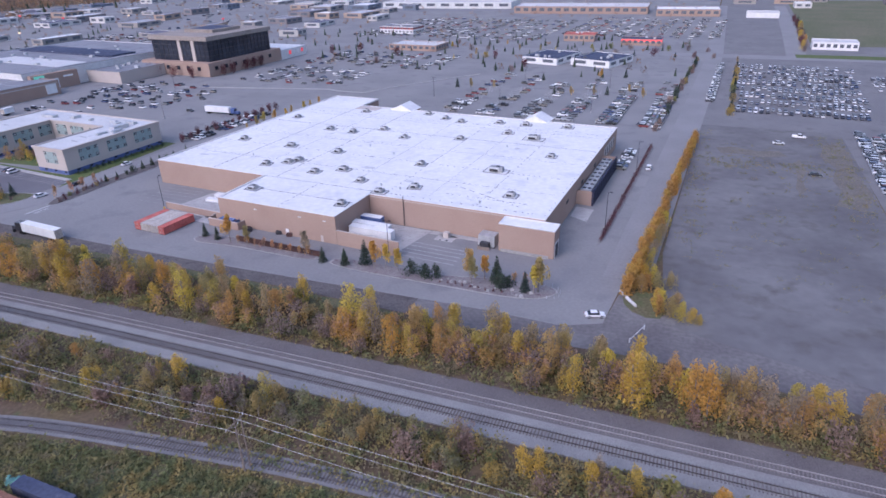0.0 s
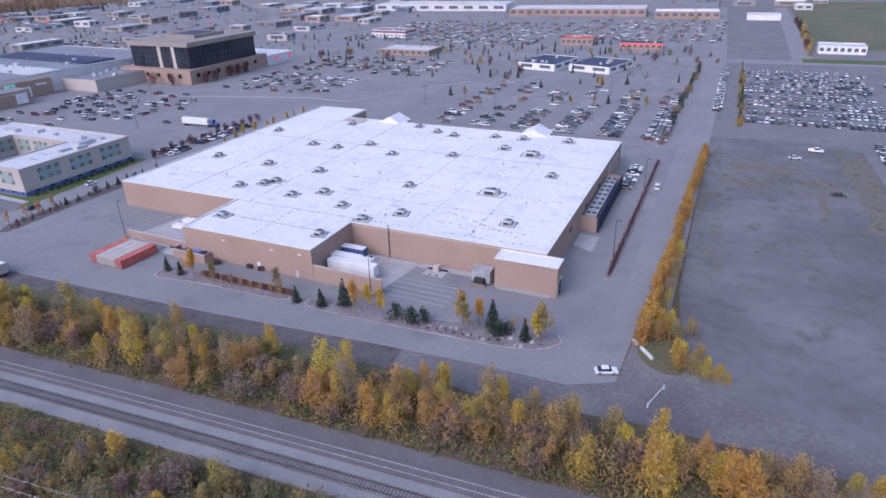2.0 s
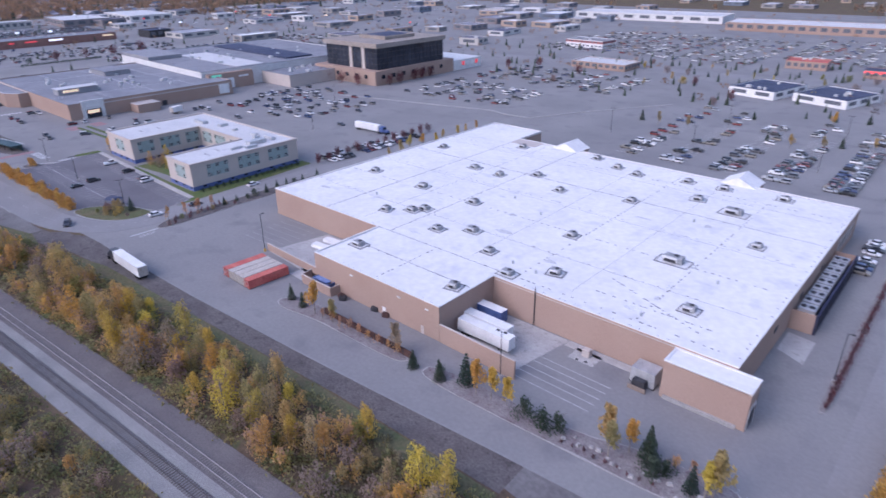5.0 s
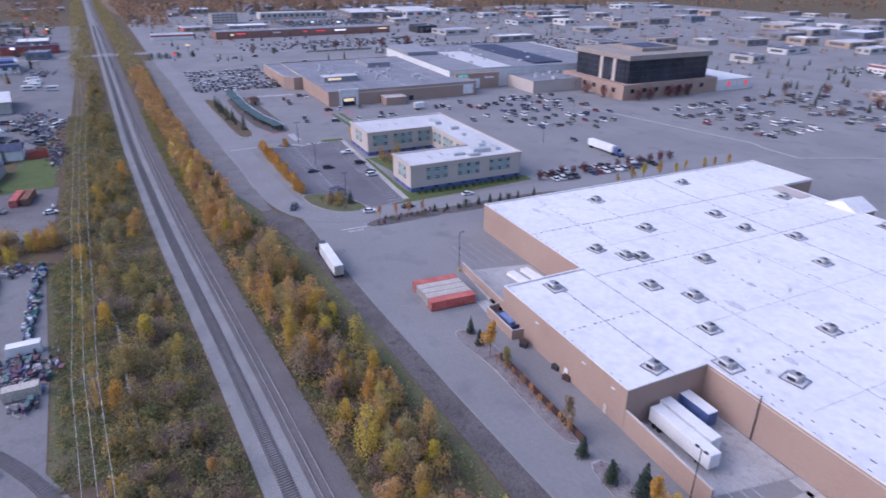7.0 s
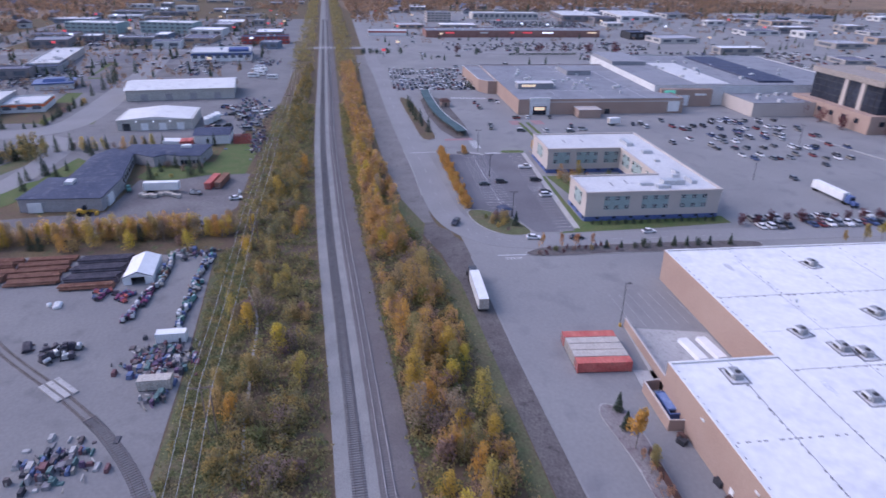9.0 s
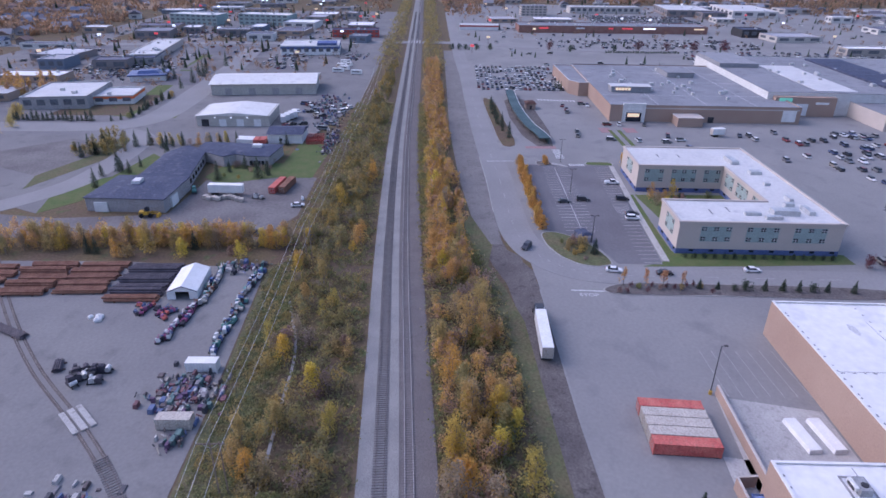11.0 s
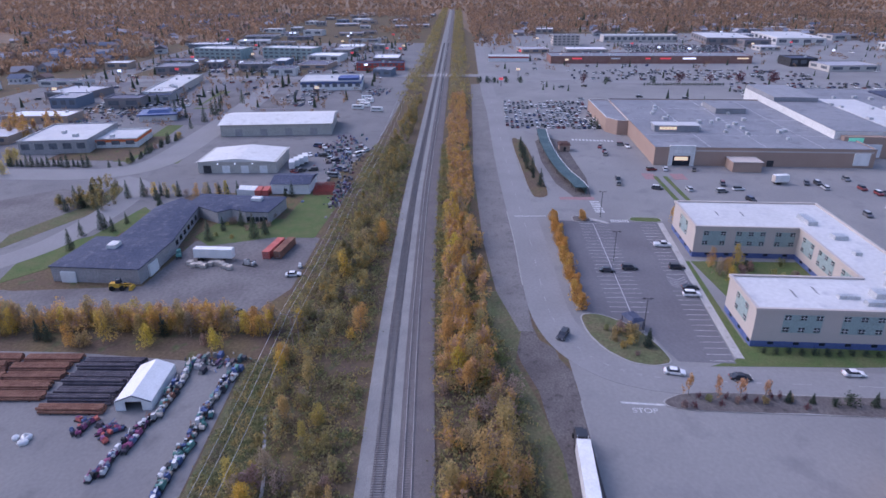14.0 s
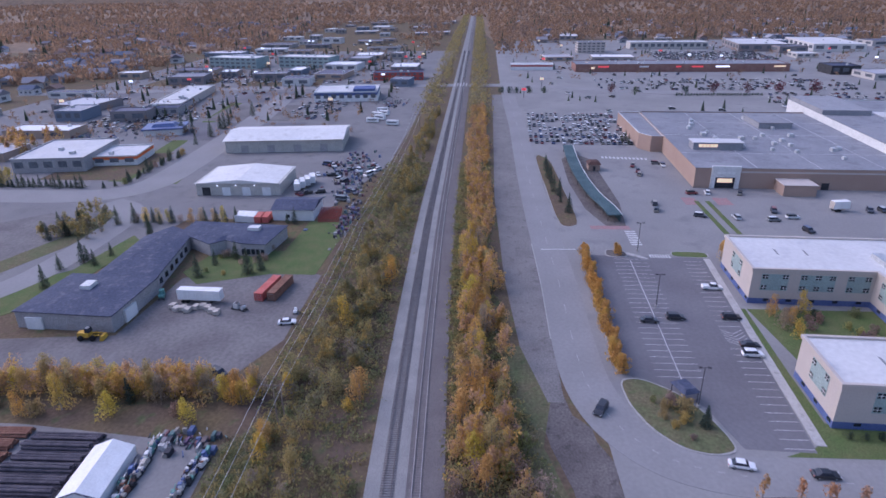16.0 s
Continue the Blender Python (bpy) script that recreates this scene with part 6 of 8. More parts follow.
grove("birch_belt", xs, ys, G.uniform(5.5, 10, k), G.uniform(2.0, 2.8, k), 300, 0.36, 93, "belt of autumn birches along the railway", M_HEDGEROW)
k = 110
xs, ys = between(k, -560, -250, lambda x: 54, lambda x: track_y(x) - 8)
grove("birch_belt", xs, ys, G.uniform(3, 7.5, k), G.uniform(1.8, 2.6, k), 280, 0.36, 94, "belt of autumn birches and shrubs along the railway")
k = 120
xs, ys = G.uniform(-242, -235, k), G.uniform(-70, 46, k)
grove("hedge_thicket", xs, ys, G.uniform(4.5, 7.6, k), G.uniform(2.0, 2.8, k), 240, 0.26, 95, "thick autumn hedge between the two yards", M_HEDGEROW)
k = 26
xs, ys = G.uniform(-352, -322, k), G.uniform(-64, -46, k)
grove("corner_trees", xs, ys, G.uniform(4, 8.5, k), G.uniform(1.6, 2.4, k), 300, 0.32, 96, "tall yellow and olive trees at a street corner")
k = 30
xs, ys = G.uniform(-470, -400, k), G.uniform(-180, -150, k)
grove("corner_trees", xs, ys, G.uniform(7, 12, k), G.uniform(2.6, 3.6, k), 300, 0.5, 97, "large orange autumn trees beyond the showroom", M_HEDGEROW)
m = 1100
xs = G.uniform(-2000, -540, m)
ty = np.array([track_y(x) for x in xs])
side = G.random(m) < 0.55
thicket("railway_woods", xs, np.where(side, ty + G.uniform(13, 27, m), ty - G.uniform(9, 24, m)), 1.6, 6.0, 36, 0.66, M_GROVE, "autumn trees lining the railway far off", "woods", 74)
far_spruce = Geo()
for lv in range(6):
    n_ = 10
    r_, z_ = 1.75 - lv * 0.27, 0.4 + lv * 1.15
    ring = [(r_ * (1.0 if i % 2 else 0.7) * math.cos(6.283 * i / n_), r_ * (1.0 if i % 2 else 0.7) * math.sin(6.283 * i / n_), z_ - (0.25 if i % 2 else 0)) for i in range(n_)]
    far_spruce.add(ring + [(0.1 * (lv % 2), 0, z_ + 2.2)], [(i, (i + 1) % n_, n_) for i in range(n_)])
bag = []
for _ in range(170):
    bag.append(pose(rng.uniform(-1000, -530), rng.uniform(-250, 20), 0, 0, 0, rng.uniform(0, 90)) @ Matrix.Scale(rng.uniform(0.6, 1.2), 4))
for _ in range(110):
    bag.append(pose(rng.uniform(-420, -20), rng.uniform(425, 620), 0, 0, 0, rng.uniform(0, 90)) @ Matrix.Scale(rng.uniform(0.5, 0.9), 4))
for _ in range(120):
    bag.append(pose(rng.uniform(-1000, -560), rng.uniform(120, 600), 0, 0, 0, rng.uniform(0, 90)) @ Matrix.Scale(rng.uniform(0.5, 0.9), 4))
for _ in range(620):
    x, y = rng.uniform(-1900, -960), rng.uniform(-1000, 900)
    if abs(y - track_y(x)) > 45 and not (-250 < y < 30) and not (130 < y < 640 and x > -1130):
        bag.append(pose(x, y, 0, 0, 0, rng.uniform(0, 90)) @ Matrix.Scale(rng.uniform(1.3, 1.9), 4))
scatter("town_spruces", far_spruce, (M_NEEDLE,), bag, "dark spruces dotted between the town lots", "trees")


def woods(name, count, x0, x1, y0, y1, h, keep, seed, per=26, size=1.3):
    xs, ys = G.uniform(x0, x1, count), G.uniform(y0, y1, count)
    ok = np.array([keep(x, y) for x, y in zip(xs, ys)])
    return thicket(name, xs[ok], ys[ok], 1.9, h, per, size, M_WOODS, "far autumn woods of birch and spruce", "woods", seed, -1.0, 0.0)


clump = lambda x, y: noise.noise(Vector((x * 0.006, y * 0.006, 0.3)))
woods("far_woods", 12500, -1900, -950, -1100, 1000, 11, lambda x, y: abs(y - track_y(x)) > 40 and (clump(x, y) > (0.0 if x > -1150 else -0.45)) and not (-60 - (x + 950) * 0.02 > y > -230 and x > -1600) and not (150 < y < 620 and x > -1120), 81, 11, 2.05)
woods("far_woods", 8500, -3800, -1850, -2300, 2300, 13, lambda x, y: clump(x * 0.5, y * 0.5) > -0.45, 82, 8, 4.2)
woods("far_woods", 3000, -900, -500, -900, -270, 10, lambda x, y: clump(x, y) > -0.15, 83, 11, 2.0)
woods("far_woods", 2400, -1900, 900, 1150, 2600, 11, lambda x, y: clump(x, y) > 0.0, 84, 12, 2.6)
woods("far_woods", 300, -560, -300, -420, -190, 8, lambda x, y: clump(x, y) > -0.05, 85, 26, 1.2)
xs, ys = G.uniform(-1000, -470, 620), G.uniform(-260, 20, 620)
thicket("town_trees", xs, ys, 0.9, 5.0, 26, 0.6, M_WOODS, "scattered autumn trees and spruces between town lots", "trees", 86, -0.8, 0.0)
xs, ys = G.uniform(-1100, -20, 420), G.uniform(430, 1100, 420)
thicket("town_trees", xs, ys, 1.2, 4.5, 22, 0.7, M_WOODS, "scattered autumn trees in the car parks far off", "trees", 87, -0.8, 0.0)
xs, ys = G.uniform(-1150, -700, 260), G.uniform(120, 700, 260)
thicket("town_trees", xs, ys, 1.2, 4.5, 22, 0.7, M_WOODS, "scattered autumn trees beyond the mall", "trees", 88, -0.8, 0.0)

# ---- vehicles ----
def car_shape(kind):
    """Lower body with rounded ends, glasshouse and roof, by kind; nose towards +x."""
    L, W, zb, zr = {"sedan": (4.7, 1.8, 0.92, 1.42), "suv": (4.8, 1.9, 1.08, 1.75), "pickup": (5.7, 1.95, 1.08, 1.82), "van": (5.4, 2.0, 1.2, 2.2)}[kind]
    cab = {"sedan": (-1.75, -1.1, 0.5, 1.15), "suv": (-2.3, -2.0, 0.6, 1.2), "pickup": (-0.75, -0.6, 1.0, 1.55), "van": (-2.6, -2.5, 1.5, 2.3)}[kind]
    h = W / 2
    prof = [(-L / 2, 0.35), (-L / 2 - 0.02, zb - 0.22), (-L / 2 + 0.18, zb - 0.02), (L / 2 - 1.15, zb), (L / 2 - 0.25, zb - 0.14), (L / 2, zb - 0.36), (L / 2, 0.35)]
    body = Geo()
    k = len(prof)
    ring = []
    for yy, inset in ((-h, 0.0), (h, 0.0)):
        ring += [(x, yy * (0.94 if z > zb - 0.1 else 1.0), z) for x, z in prof]
    body.add(ring, [tuple(range(k)), tuple(range(k, 2 * k))[::-1]] + [(i, k + i, k + (i + 1) % k, (i + 1) % k) for i in range(k)])
    a, b, c, d = cab
    body.add([(b, -h * 0.78, zr), (c, -h * 0.78, zr), (c, h * 0.78, zr), (b, h * 0.78, zr), (b + 0.05, -h * 0.74, zr + 0.05), (c - 0.1, -h * 0.74, zr + 0.05), (c - 0.1, h * 0.74, zr + 0.05), (b + 0.05, h * 0.74, zr + 0.05)],
             [(3, 2, 1, 0), (4, 5, 6, 7), (0, 1, 5, 4), (1, 2, 6, 5), (2, 3, 7, 6), (3, 0, 4, 7)])
    if kind == "pickup":
        body.box(-2.75, -h * 0.94, zb, -0.75, -h * 0.82, zb + 0.16).box(-2.75, h * 0.82, zb, -0.75, h * 0.94, zb + 0.16)
    glass = Geo().add([(a, -h * 0.92, zb - 0.02), (d, -h * 0.92, zb - 0.02), (d, h * 0.92, zb - 0.02), (a, h * 0.92, zb - 0.02), (b, -h * 0.79, zr), (c, -h * 0.79, zr), (c, h * 0.79, zr), (b, h * 0.79, zr)],
                      [(3, 2, 1, 0), (4, 5, 6, 7), (0, 1, 5, 4), (1, 2, 6, 5), (2, 3, 7, 6), (3, 0, 4, 7)])
    return L, W, body, glass


def make_car(kind, material, label, lights=False):
    L, W, body, glass = car_shape(kind)
    t = thing(kind if kind in ("van", "pickup") else "car", 0, 0, -60, 0, label, "van" if kind == "van" else "pickup truck" if kind == "pickup" else "car", "parked cars")
    part("body", body, material, t)
    part("glasshouse", glass, M_GLASS, t, "dark car windows")
    wheel = Geo().tube((0, -0.12, 0), (0, 0.12, 0), 0.34, n=10).mesh("wheel", M_TYRE)
    rim = Geo().tube((0, -0.13, 0), (0, 0.13, 0), 0.2, n=8).mesh("rim", M_METAL)
    for sx in (-0.3, 0.31):
        for sy in (-1, 1):
            w = part("wheel", wheel, M_TYRE, t, at=pose(L * sx, sy * (W / 2 - 0.1), 0.34))
            if lights:
                part("rim", rim, M_METAL, w)
    for sy in (-1, 1) if lights else ():
        part("headlight", Geo().box(L / 2 - 0.12, sy * W * 0.36 - 0.16, 0.58, L / 2 + 0.02, sy * W * 0.36 + 0.16, 0.74), M_PALE_METAL, t)
        part("taillight", Geo().box(-L / 2 - 0.04, sy * W * 0.38 - 0.14, 0.62, -L / 2 + 0.06, sy * W * 0.38 + 0.14, 0.82), M_RED_CONT, t)
    return t


M_CWHITE = mat("white_car_paint", (0.72, 0.72, 0.72), (0.70, 0.70, 0.70), 0.35, bump=0, grain=0.02, coat=0.4)
M_CDARK = mat("black_car_paint", (0.02, 0.02, 0.025), (0.03, 0.03, 0.035), 0.35, bump=0, grain=0.02, coat=0.4)
CARS = {k: make_car(k, M_CAR, f"parked {'car' if k in ('sedan', 'suv') else k} in a marked bay") for k in ("sedan", "suv", "pickup", "van")}
WCARS = {k: make_car(k, M_CWHITE, f"white {k} standing on asphalt", True) for k in ("sedan", "suv", "pickup")}
DCARS = {k: make_car(k, M_CDARK, f"black {k} standing on asphalt", True) for k in ("sedan", "suv", "pickup")}


def park(proto, x, y, rz):
    return copy_thing(proto, pose(x, y, 0.09, 0, 0, rz))


for x, y, rz, kind, tone in ((-17.2, 129.3, 20, "sedan", WCARS), (-275.7, 137.1, 88, "sedan", CARS), (-277.5, 144.3, 88, "suv", DCARS), (-295.7, 159.4, 88, "pickup", WCARS), (-278.2, 158.8, 88, "suv", DCARS),
                             (-264.6, 158.5, 88, "sedan", DCARS), (-260.4, 157.6, 88, "suv", WCARS), (-237.6, 118.6, -28, "suv", DCARS), (-222.5, 141.5, 80, "sedan", WCARS), (-220.8, 155.4, 88, "sedan", DCARS),
                             (-222.9, 181.2, 88, "sedan", WCARS), (30.6, 296.7, 2, "sedan", CARS), (39.4, 309.6, -4, "pickup", WCARS), (40.7, 256, 0, "sedan", DCARS), (-28.7, 311.8, 60, "sedan", CARS), (-17.5, 244.7, 90, "suv", WCARS),
                             (-249, 213, 0, "suv", WCARS), (-249, 219, 0, "sedan", CARS)):
    park(tone[kind], x, y, rz)
for k in range(9):  # beside the store's east wall
    x, y = grid(-33.5, 155, 2.8, 86 + k * 3.1)
    if k != 4:
        park(rng.choice([CARS["suv"], CARS["sedan"], CARS["pickup"], WCARS["sedan"]]), x, y, -2 + rng.uniform(-2, 2))
# near rows north of the store
made, north_extra = 0, []
for r in range(6):
    for k in range(22):
        for sd in (-2.7, 2.7):
            if rng.random() < (0.36, 0.4, 0.5, 0.62, 0.72, 0.72)[r] * (1.1 if k < 12 else 0.6):
                x, y = grid(-129, 312, r * 21 + sd, k * 3.0)
                if made >= 66 or k > 13:
                    north_extra.append(pose(x, y, 0.06, 0, 0, RZ + (0 if sd < 0 else 180) + rng.uniform(-2, 2)))
                    continue
                park(rng.choice(list(CARS.values())[:3] + [CARS["suv"]]), x, y, RZ + (0 if sd < 0 else 180) + rng.uniform(-2, 2))
                made += 1
for k in range(34):  # behind the office
    if rng.random() < 0.75:
        x, y = grid(-229, 222, (k % 2) * 6.5, (k // 2) * 3.2)
        park(rng.choice(list(CARS.values())[:3]), x, y, RZ + rng.choice([0, 180]))

# weeds on the vacant lot
xs = np.concatenate([G.uniform(3, 48, 120), G.uniform(46, 57, 150), G.uniform(-3, 4, 110), G.uniform(8, 55, 120)])
ys = np.concatenate([264 + G.normal(0, 5.0, 120), G.uniform(205, 316, 150), G.uniform(165, 316, 110), G.uniform(150, 300, 120)])
thicket("lot_weeds", xs, ys, 0.8, 0.35, 14, 0.2, M_UNDER, "thin brown weeds on the vacant lot", "weeds", 75)
# far houses
house = Geo().box(-5, -4, 0, 5, 4, 3.4, 0)
house.add([(-5.5, -4.6, 3.3), (5.5, -4.6, 3.3), (-5.5, 0, 5.8), (5.5, 0, 5.8), (-5.5, 4.6, 3.3), (5.5, 4.6, 3.3)], [(0, 1, 3, 2), (2, 3, 5, 4), (0, 2, 4), (1, 5, 3), (0, 4, 5, 1)], 1)
for wx in (-3, 0, 3):
    house.box(wx - 0.7, -4.06, 1.1, wx + 0.7, -3.95, 2.3, 2)
house.box(4.95, -2, 0.9, 5.06, 1, 2.3, 2)
bag = []
for _ in range(260):
    x = rng.uniform(-1650, -900)
    y = rng.choice([rng.uniform(-760, -240), rng.uniform(-760, -240), rng.uniform(130, 760)])
    if not (-1100 < x and 150 < y < 620):
        bag.append(pose(x, y, 0, 0, 0, rng.choice([0, 90, 20, 110])) @ Matrix.Scale(rng.uniform(0.9, 1.6), 4))
for _ in range(70):
    bag.append(pose(rng.uniform(-930, -520), rng.uniform(-430, -275), 0, 0, 0, rng.choice([0, 90, 20, 110])) @ Matrix.Scale(rng.uniform(1.0, 1.7), 4))
M_HOUSE = mat("mixed_house_paint", (0, 0, 0), (0, 0, 0), 0.85, ramp=[(0.45, 0.43, 0.41), (0.25, 0.22, 0.21), (0.20, 0.25, 0.32), (0.36, 0.28, 0.23), (0.60, 0.59, 0.58), (0.30, 0.31, 0.33)], per="island", grain=0.05, bump=0)
M_HOUSEROOF = mat("mixed_house_roofs", (0, 0, 0), (0, 0, 0), 0.9, ramp=[(0.16, 0.15, 0.17), (0.25, 0.24, 0.26), (0.20, 0.14, 0.12), (0.33, 0.33, 0.36), (0.12, 0.14, 0.19)], per="island", grain=0.05, bump=0)
scatter("far_houses", house, (M_HOUSE, M_HOUSEROOF, M_GLASS_FAR), bag, "small gabled houses among far autumn trees", "houses")

far_car = Geo()
_, _, bodyg, glassg = car_shape("suv")
far_car.add(bodyg.v, bodyg.f, 0), far_car.add(glassg.v, glassg.f, 1)
for sx in (-1.45, 1.45):
    far_car.box(sx - 0.35, -0.93, 0, sx + 0.35, 0.93, 0.62, 2)


def car_rows(bag, ox, oy, rows, pitch, per, step, fill, turn, pair=True):
    for r in range(rows):
        for k in range(per):
            for sd in ((-2.7, 2.7) if pair else (0,)):
                if rng.random() < fill:
                    u, v = (r * pitch + sd, k * step) if turn == 0 else (k * step, r * pitch + sd)
                    x, y = grid(ox, oy, u, v)
                    s = rng.uniform(0.86, 1.0)
                    bag.append(pose(x + rng.uniform(-0.2, 0.2), y, 0.06, 0, 0, RZ + turn + (180 if rng.random() < 0.5 else 0) + rng.uniform(-2, 2)) @ Matrix.Diagonal((s, s, s * rng.uniform(0.85, 1.05), 1)))


bag = list(north_extra)
car_rows(bag, -129, 384, 6, 21, 14, 3.0, 0.22, 0)
car_rows(bag, -368, 262, 7, 17, 18, 3.0, 0.10, 0)
car_rows(bag, -365, 290, 5, 17, 14, 3.0, 0.22, 0)
car_rows(bag, -300, 356, 5, 17, 20, 3.0, 0.34, 0)
car_rows(bag, -300, 430, 7, 17, 22, 3.0, 0.35, 0)
car_rows(bag, -552, 121, 6, 15, 19, 3.0, 0.74, 0)
car_rows(bag, -350, 600, 12, 17, 60, 3.0, 0.28, 0)
car_rows(bag, -140, 640, 9, 17, 60, 3.0, 0.30, 0)
car_rows(bag, -720, 190, 4, 17, 70, 3.0, 0.30, 0)
car_rows(bag, -640, 300, 6, 17, 80, 3.0, 0.25, 0)
car_rows(bag, -960, 290, 7, 12, 44, 3.0, 0.7, 0)
car_rows(bag, -600, -40, 5, 14, 10, 3.2, 0.4, 0)
car_rows(bag, -760, -190, 4, 16, 50, 3.0, 0.4, 0)
car_rows(bag, -560, -170, 4, 16, 24, 3.0, 0.4, 0)
car_rows(bag, 64, 216, 1, 10, 34, 3.0, 0.9, 0)
scatter("parked_cars", far_car, (M_CAR_FAR, M_GLASS, M_TYRE), bag, "many parked cars of mixed colours in rows", "cars")
bag = []
for k in range(8):
    car_rows(bag, 15 + (k % 3) * 0.9, 358 + k * 19.4, 1, 10, 22 + k // 2, 2.75 + 0.1 * (k % 2), 0.86, 90)
car_rows(bag, 0.6, 374, 1, 10, 46, 2.9, 0.85, 0, False)
car_rows(bag, 62, 250, 3, 9, 26, 2.9, 0.9, 0, False)
car_rows(bag, 88, 368, 6, 19.4, 8, 2.85, 0.6, 90)
scatter("sale_cars", far_car, (M_CAR_SALE, M_GLASS, M_TYRE), bag, "tight rows of mostly white and silver cars for sale", "cars")


def trailer(name, x, y, rz, L, material, label, cab=None, z=0.06):
    """A box trailer with ribs, doors, chassis and wheels; cab: the colour of a tractor at its front (+x)."""
    t = thing(name, x, y, z, rz, label, "lorry" if cab else "trailer")
    part("box", Geo().box(-L / 2, -1.3, 1.15, L / 2, 1.3, 4.05, top=0.03), material, t)
    part("roof", Geo().box(-L / 2 + 0.05, -1.27, 4.05, L / 2 - 0.05, 1.27, 4.1), M_WHITE, t)
    for k in range(int(L / 1.2)):
        part("rib", Geo().box(-L / 2 + 0.6 + k * 1.2, -1.325, 1.2, -L / 2 + 0.66 + k * 1.2, 1.325, 4.0), material, t)
    part("chassis", Geo().box(-L / 2 + 0.2, -0.6, 0.8, L / 2 - 0.6, 0.6, 1.15), M_DARK, t)
    part("rear_door", Geo().box(-L / 2 - 0.04, -1.22, 1.2, -L / 2 + 0.02, -0.02, 3.95).box(-L / 2 - 0.04, 0.02, 1.2, -L / 2 + 0.02, 1.22, 3.95), M_GREY_CONT, t)
    wheel = Geo().tube((0, -0.3, 0), (0, 0.3, 0), 0.5, n=10).mesh("wheel", M_TYRE)
    xs = [-L / 2 + 1.4, -L / 2 + 2.7] + ([L / 2 + 0.2, L / 2 + 1.5, L / 2 + 5.0] if cab else [])
    for xx in xs:
        for yy in (-0.95, 0.95):
            part("wheel", wheel, M_TYRE, t, at=pose(xx, yy, 0.5))
    if cab:
        part("frame", Geo().box(L / 2 - 1, -0.5, 0.7, L / 2 + 5.6, 0.5, 1.1), M_DARK, t)
        part("cab", Geo().box(L / 2 + 0.9, -1.2, 1.1, L / 2 + 3.4, 1.2, 3.7, top=0.12), cab, t)
        part("bonnet", Geo().box(L / 2 + 3.4, -0.95, 1.0, L / 2 + 5.8, 0.95, 2.1, top=0.12), cab, t)
        part("windscreen", Geo().box(L / 2 + 3.36, -1.0, 2.3, L / 2 + 3.46, 1.0, 3.3), M_GLASS, t)
        for yy in (-1.0, 1.0):
            part("exhaust", Geo().tube((L / 2 + 0.7, yy, 1.0), (L / 2 + 0.7, yy, 4.2), 0.08), M_METAL, t)
    else:
        part("landing_leg", Geo().box(L / 2 - 3.2, -0.9, 0.0, L / 2 - 3.0, 0.9, 1.1), M_DARK, t)
    return t


trailer("lorry", -187.2, 115.9, 177.5, 16.2, M_WHITE, "long white box trailer behind a dark tractor unit", M_CDARK)
trailer("lorry", -248.5, 268, 2, 16.2, M_WHITE, "white box trailer behind a blue tractor unit", M_TANKBLUE)
x, y = grid(OX, OY, -54.2, -7.2)
trailer("dock_trailer", x, y, RZ, 14.6, M_WHITE, "white box trailer backed to the dock")
x, y = grid(OX, OY, -56.2, -4.0)
trailer("dock_trailer", x, y, RZ, 13.0, M_WHITE, "white box trailer backed to the dock")
x, y = grid(OX, OY, -58.9, 1.0)
trailer("dock_trailer", x, y, RZ, 7.6, M_TANKBLUE, "short dark blue box at the dock")
trailer("box_truck", -365.6, 229, 100, 6.5, M_WHITE, "small white box truck in the mall car park")
trailer("yard_trailer", -281, 14.5, 88, 12.5, M_WHITE, "white box trailer beside stacked blocks")
for k in range(4):
    trailer("parked_trailer", -384 - k * 3.6, 12.5 + k * 1.2, 12 + k, 7, M_WHITE if k % 2 else M_PALE_METAL, "white box trailer in the works yard")


def container(x, y, rz, L, material, label, group="", z=0.06):
    t = thing("shipping_container", x, y, z, rz, label, "shipping container", group)
    g = Geo()
    n = int(L / 0.6)
    for s in (-1, 1):  # corrugated sides
        pts = [(-L / 2 + L * k / (2 * n), s * (1.22 if k % 2 else 1.17)) for k in range(2 * n + 1)]
        vs = [(px, py, 0.15) for px, py in pts] + [(px, py, 2.5) for px, py in pts]
        m = len(pts)
        g.add(vs, [(i, i + 1, m + i + 1, m + i) if s < 0 else (m + i, m + i + 1, i + 1, i) for i in range(m - 1)])
    part("side", g, material, t)
    part("roof", Geo().box(-L / 2, -1.2, 2.46, L / 2, 1.2, 2.54), material, t)
    part("end", Geo().box(L / 2 - 0.08, -1.18, 0.1, L / 2, 1.18, 2.5), material, t)
    doors = [part("door", Geo().box(-L / 2, a, 0.1, -L / 2 + 0.07, a + 1.16, 2.5), material, t) for a in (-1.18, 0.02)]
    for k, yy in enumerate((-0.8, -0.3, 0.3, 0.8)):
        part("lock_bar", Geo().tube((-L / 2 - 0.05, yy, 0.2), (-L / 2 - 0.05, yy, 2.4), 0.035, n=5), M_METAL, doors[yy > 0])
    part("floor_frame", Geo().box(-L / 2, -1.2, 0, L / 2, 1.2, 0.16), M_DARK, t)
    for xx in (-L / 2 + 0.09, L / 2 - 0.09):
        for yy in (-1.15, 1.15):
            part("corner_post", Geo().box(xx - 0.1, yy - 0.08, 0, xx + 0.1, yy + 0.08, 2.6), material, t)
    return t


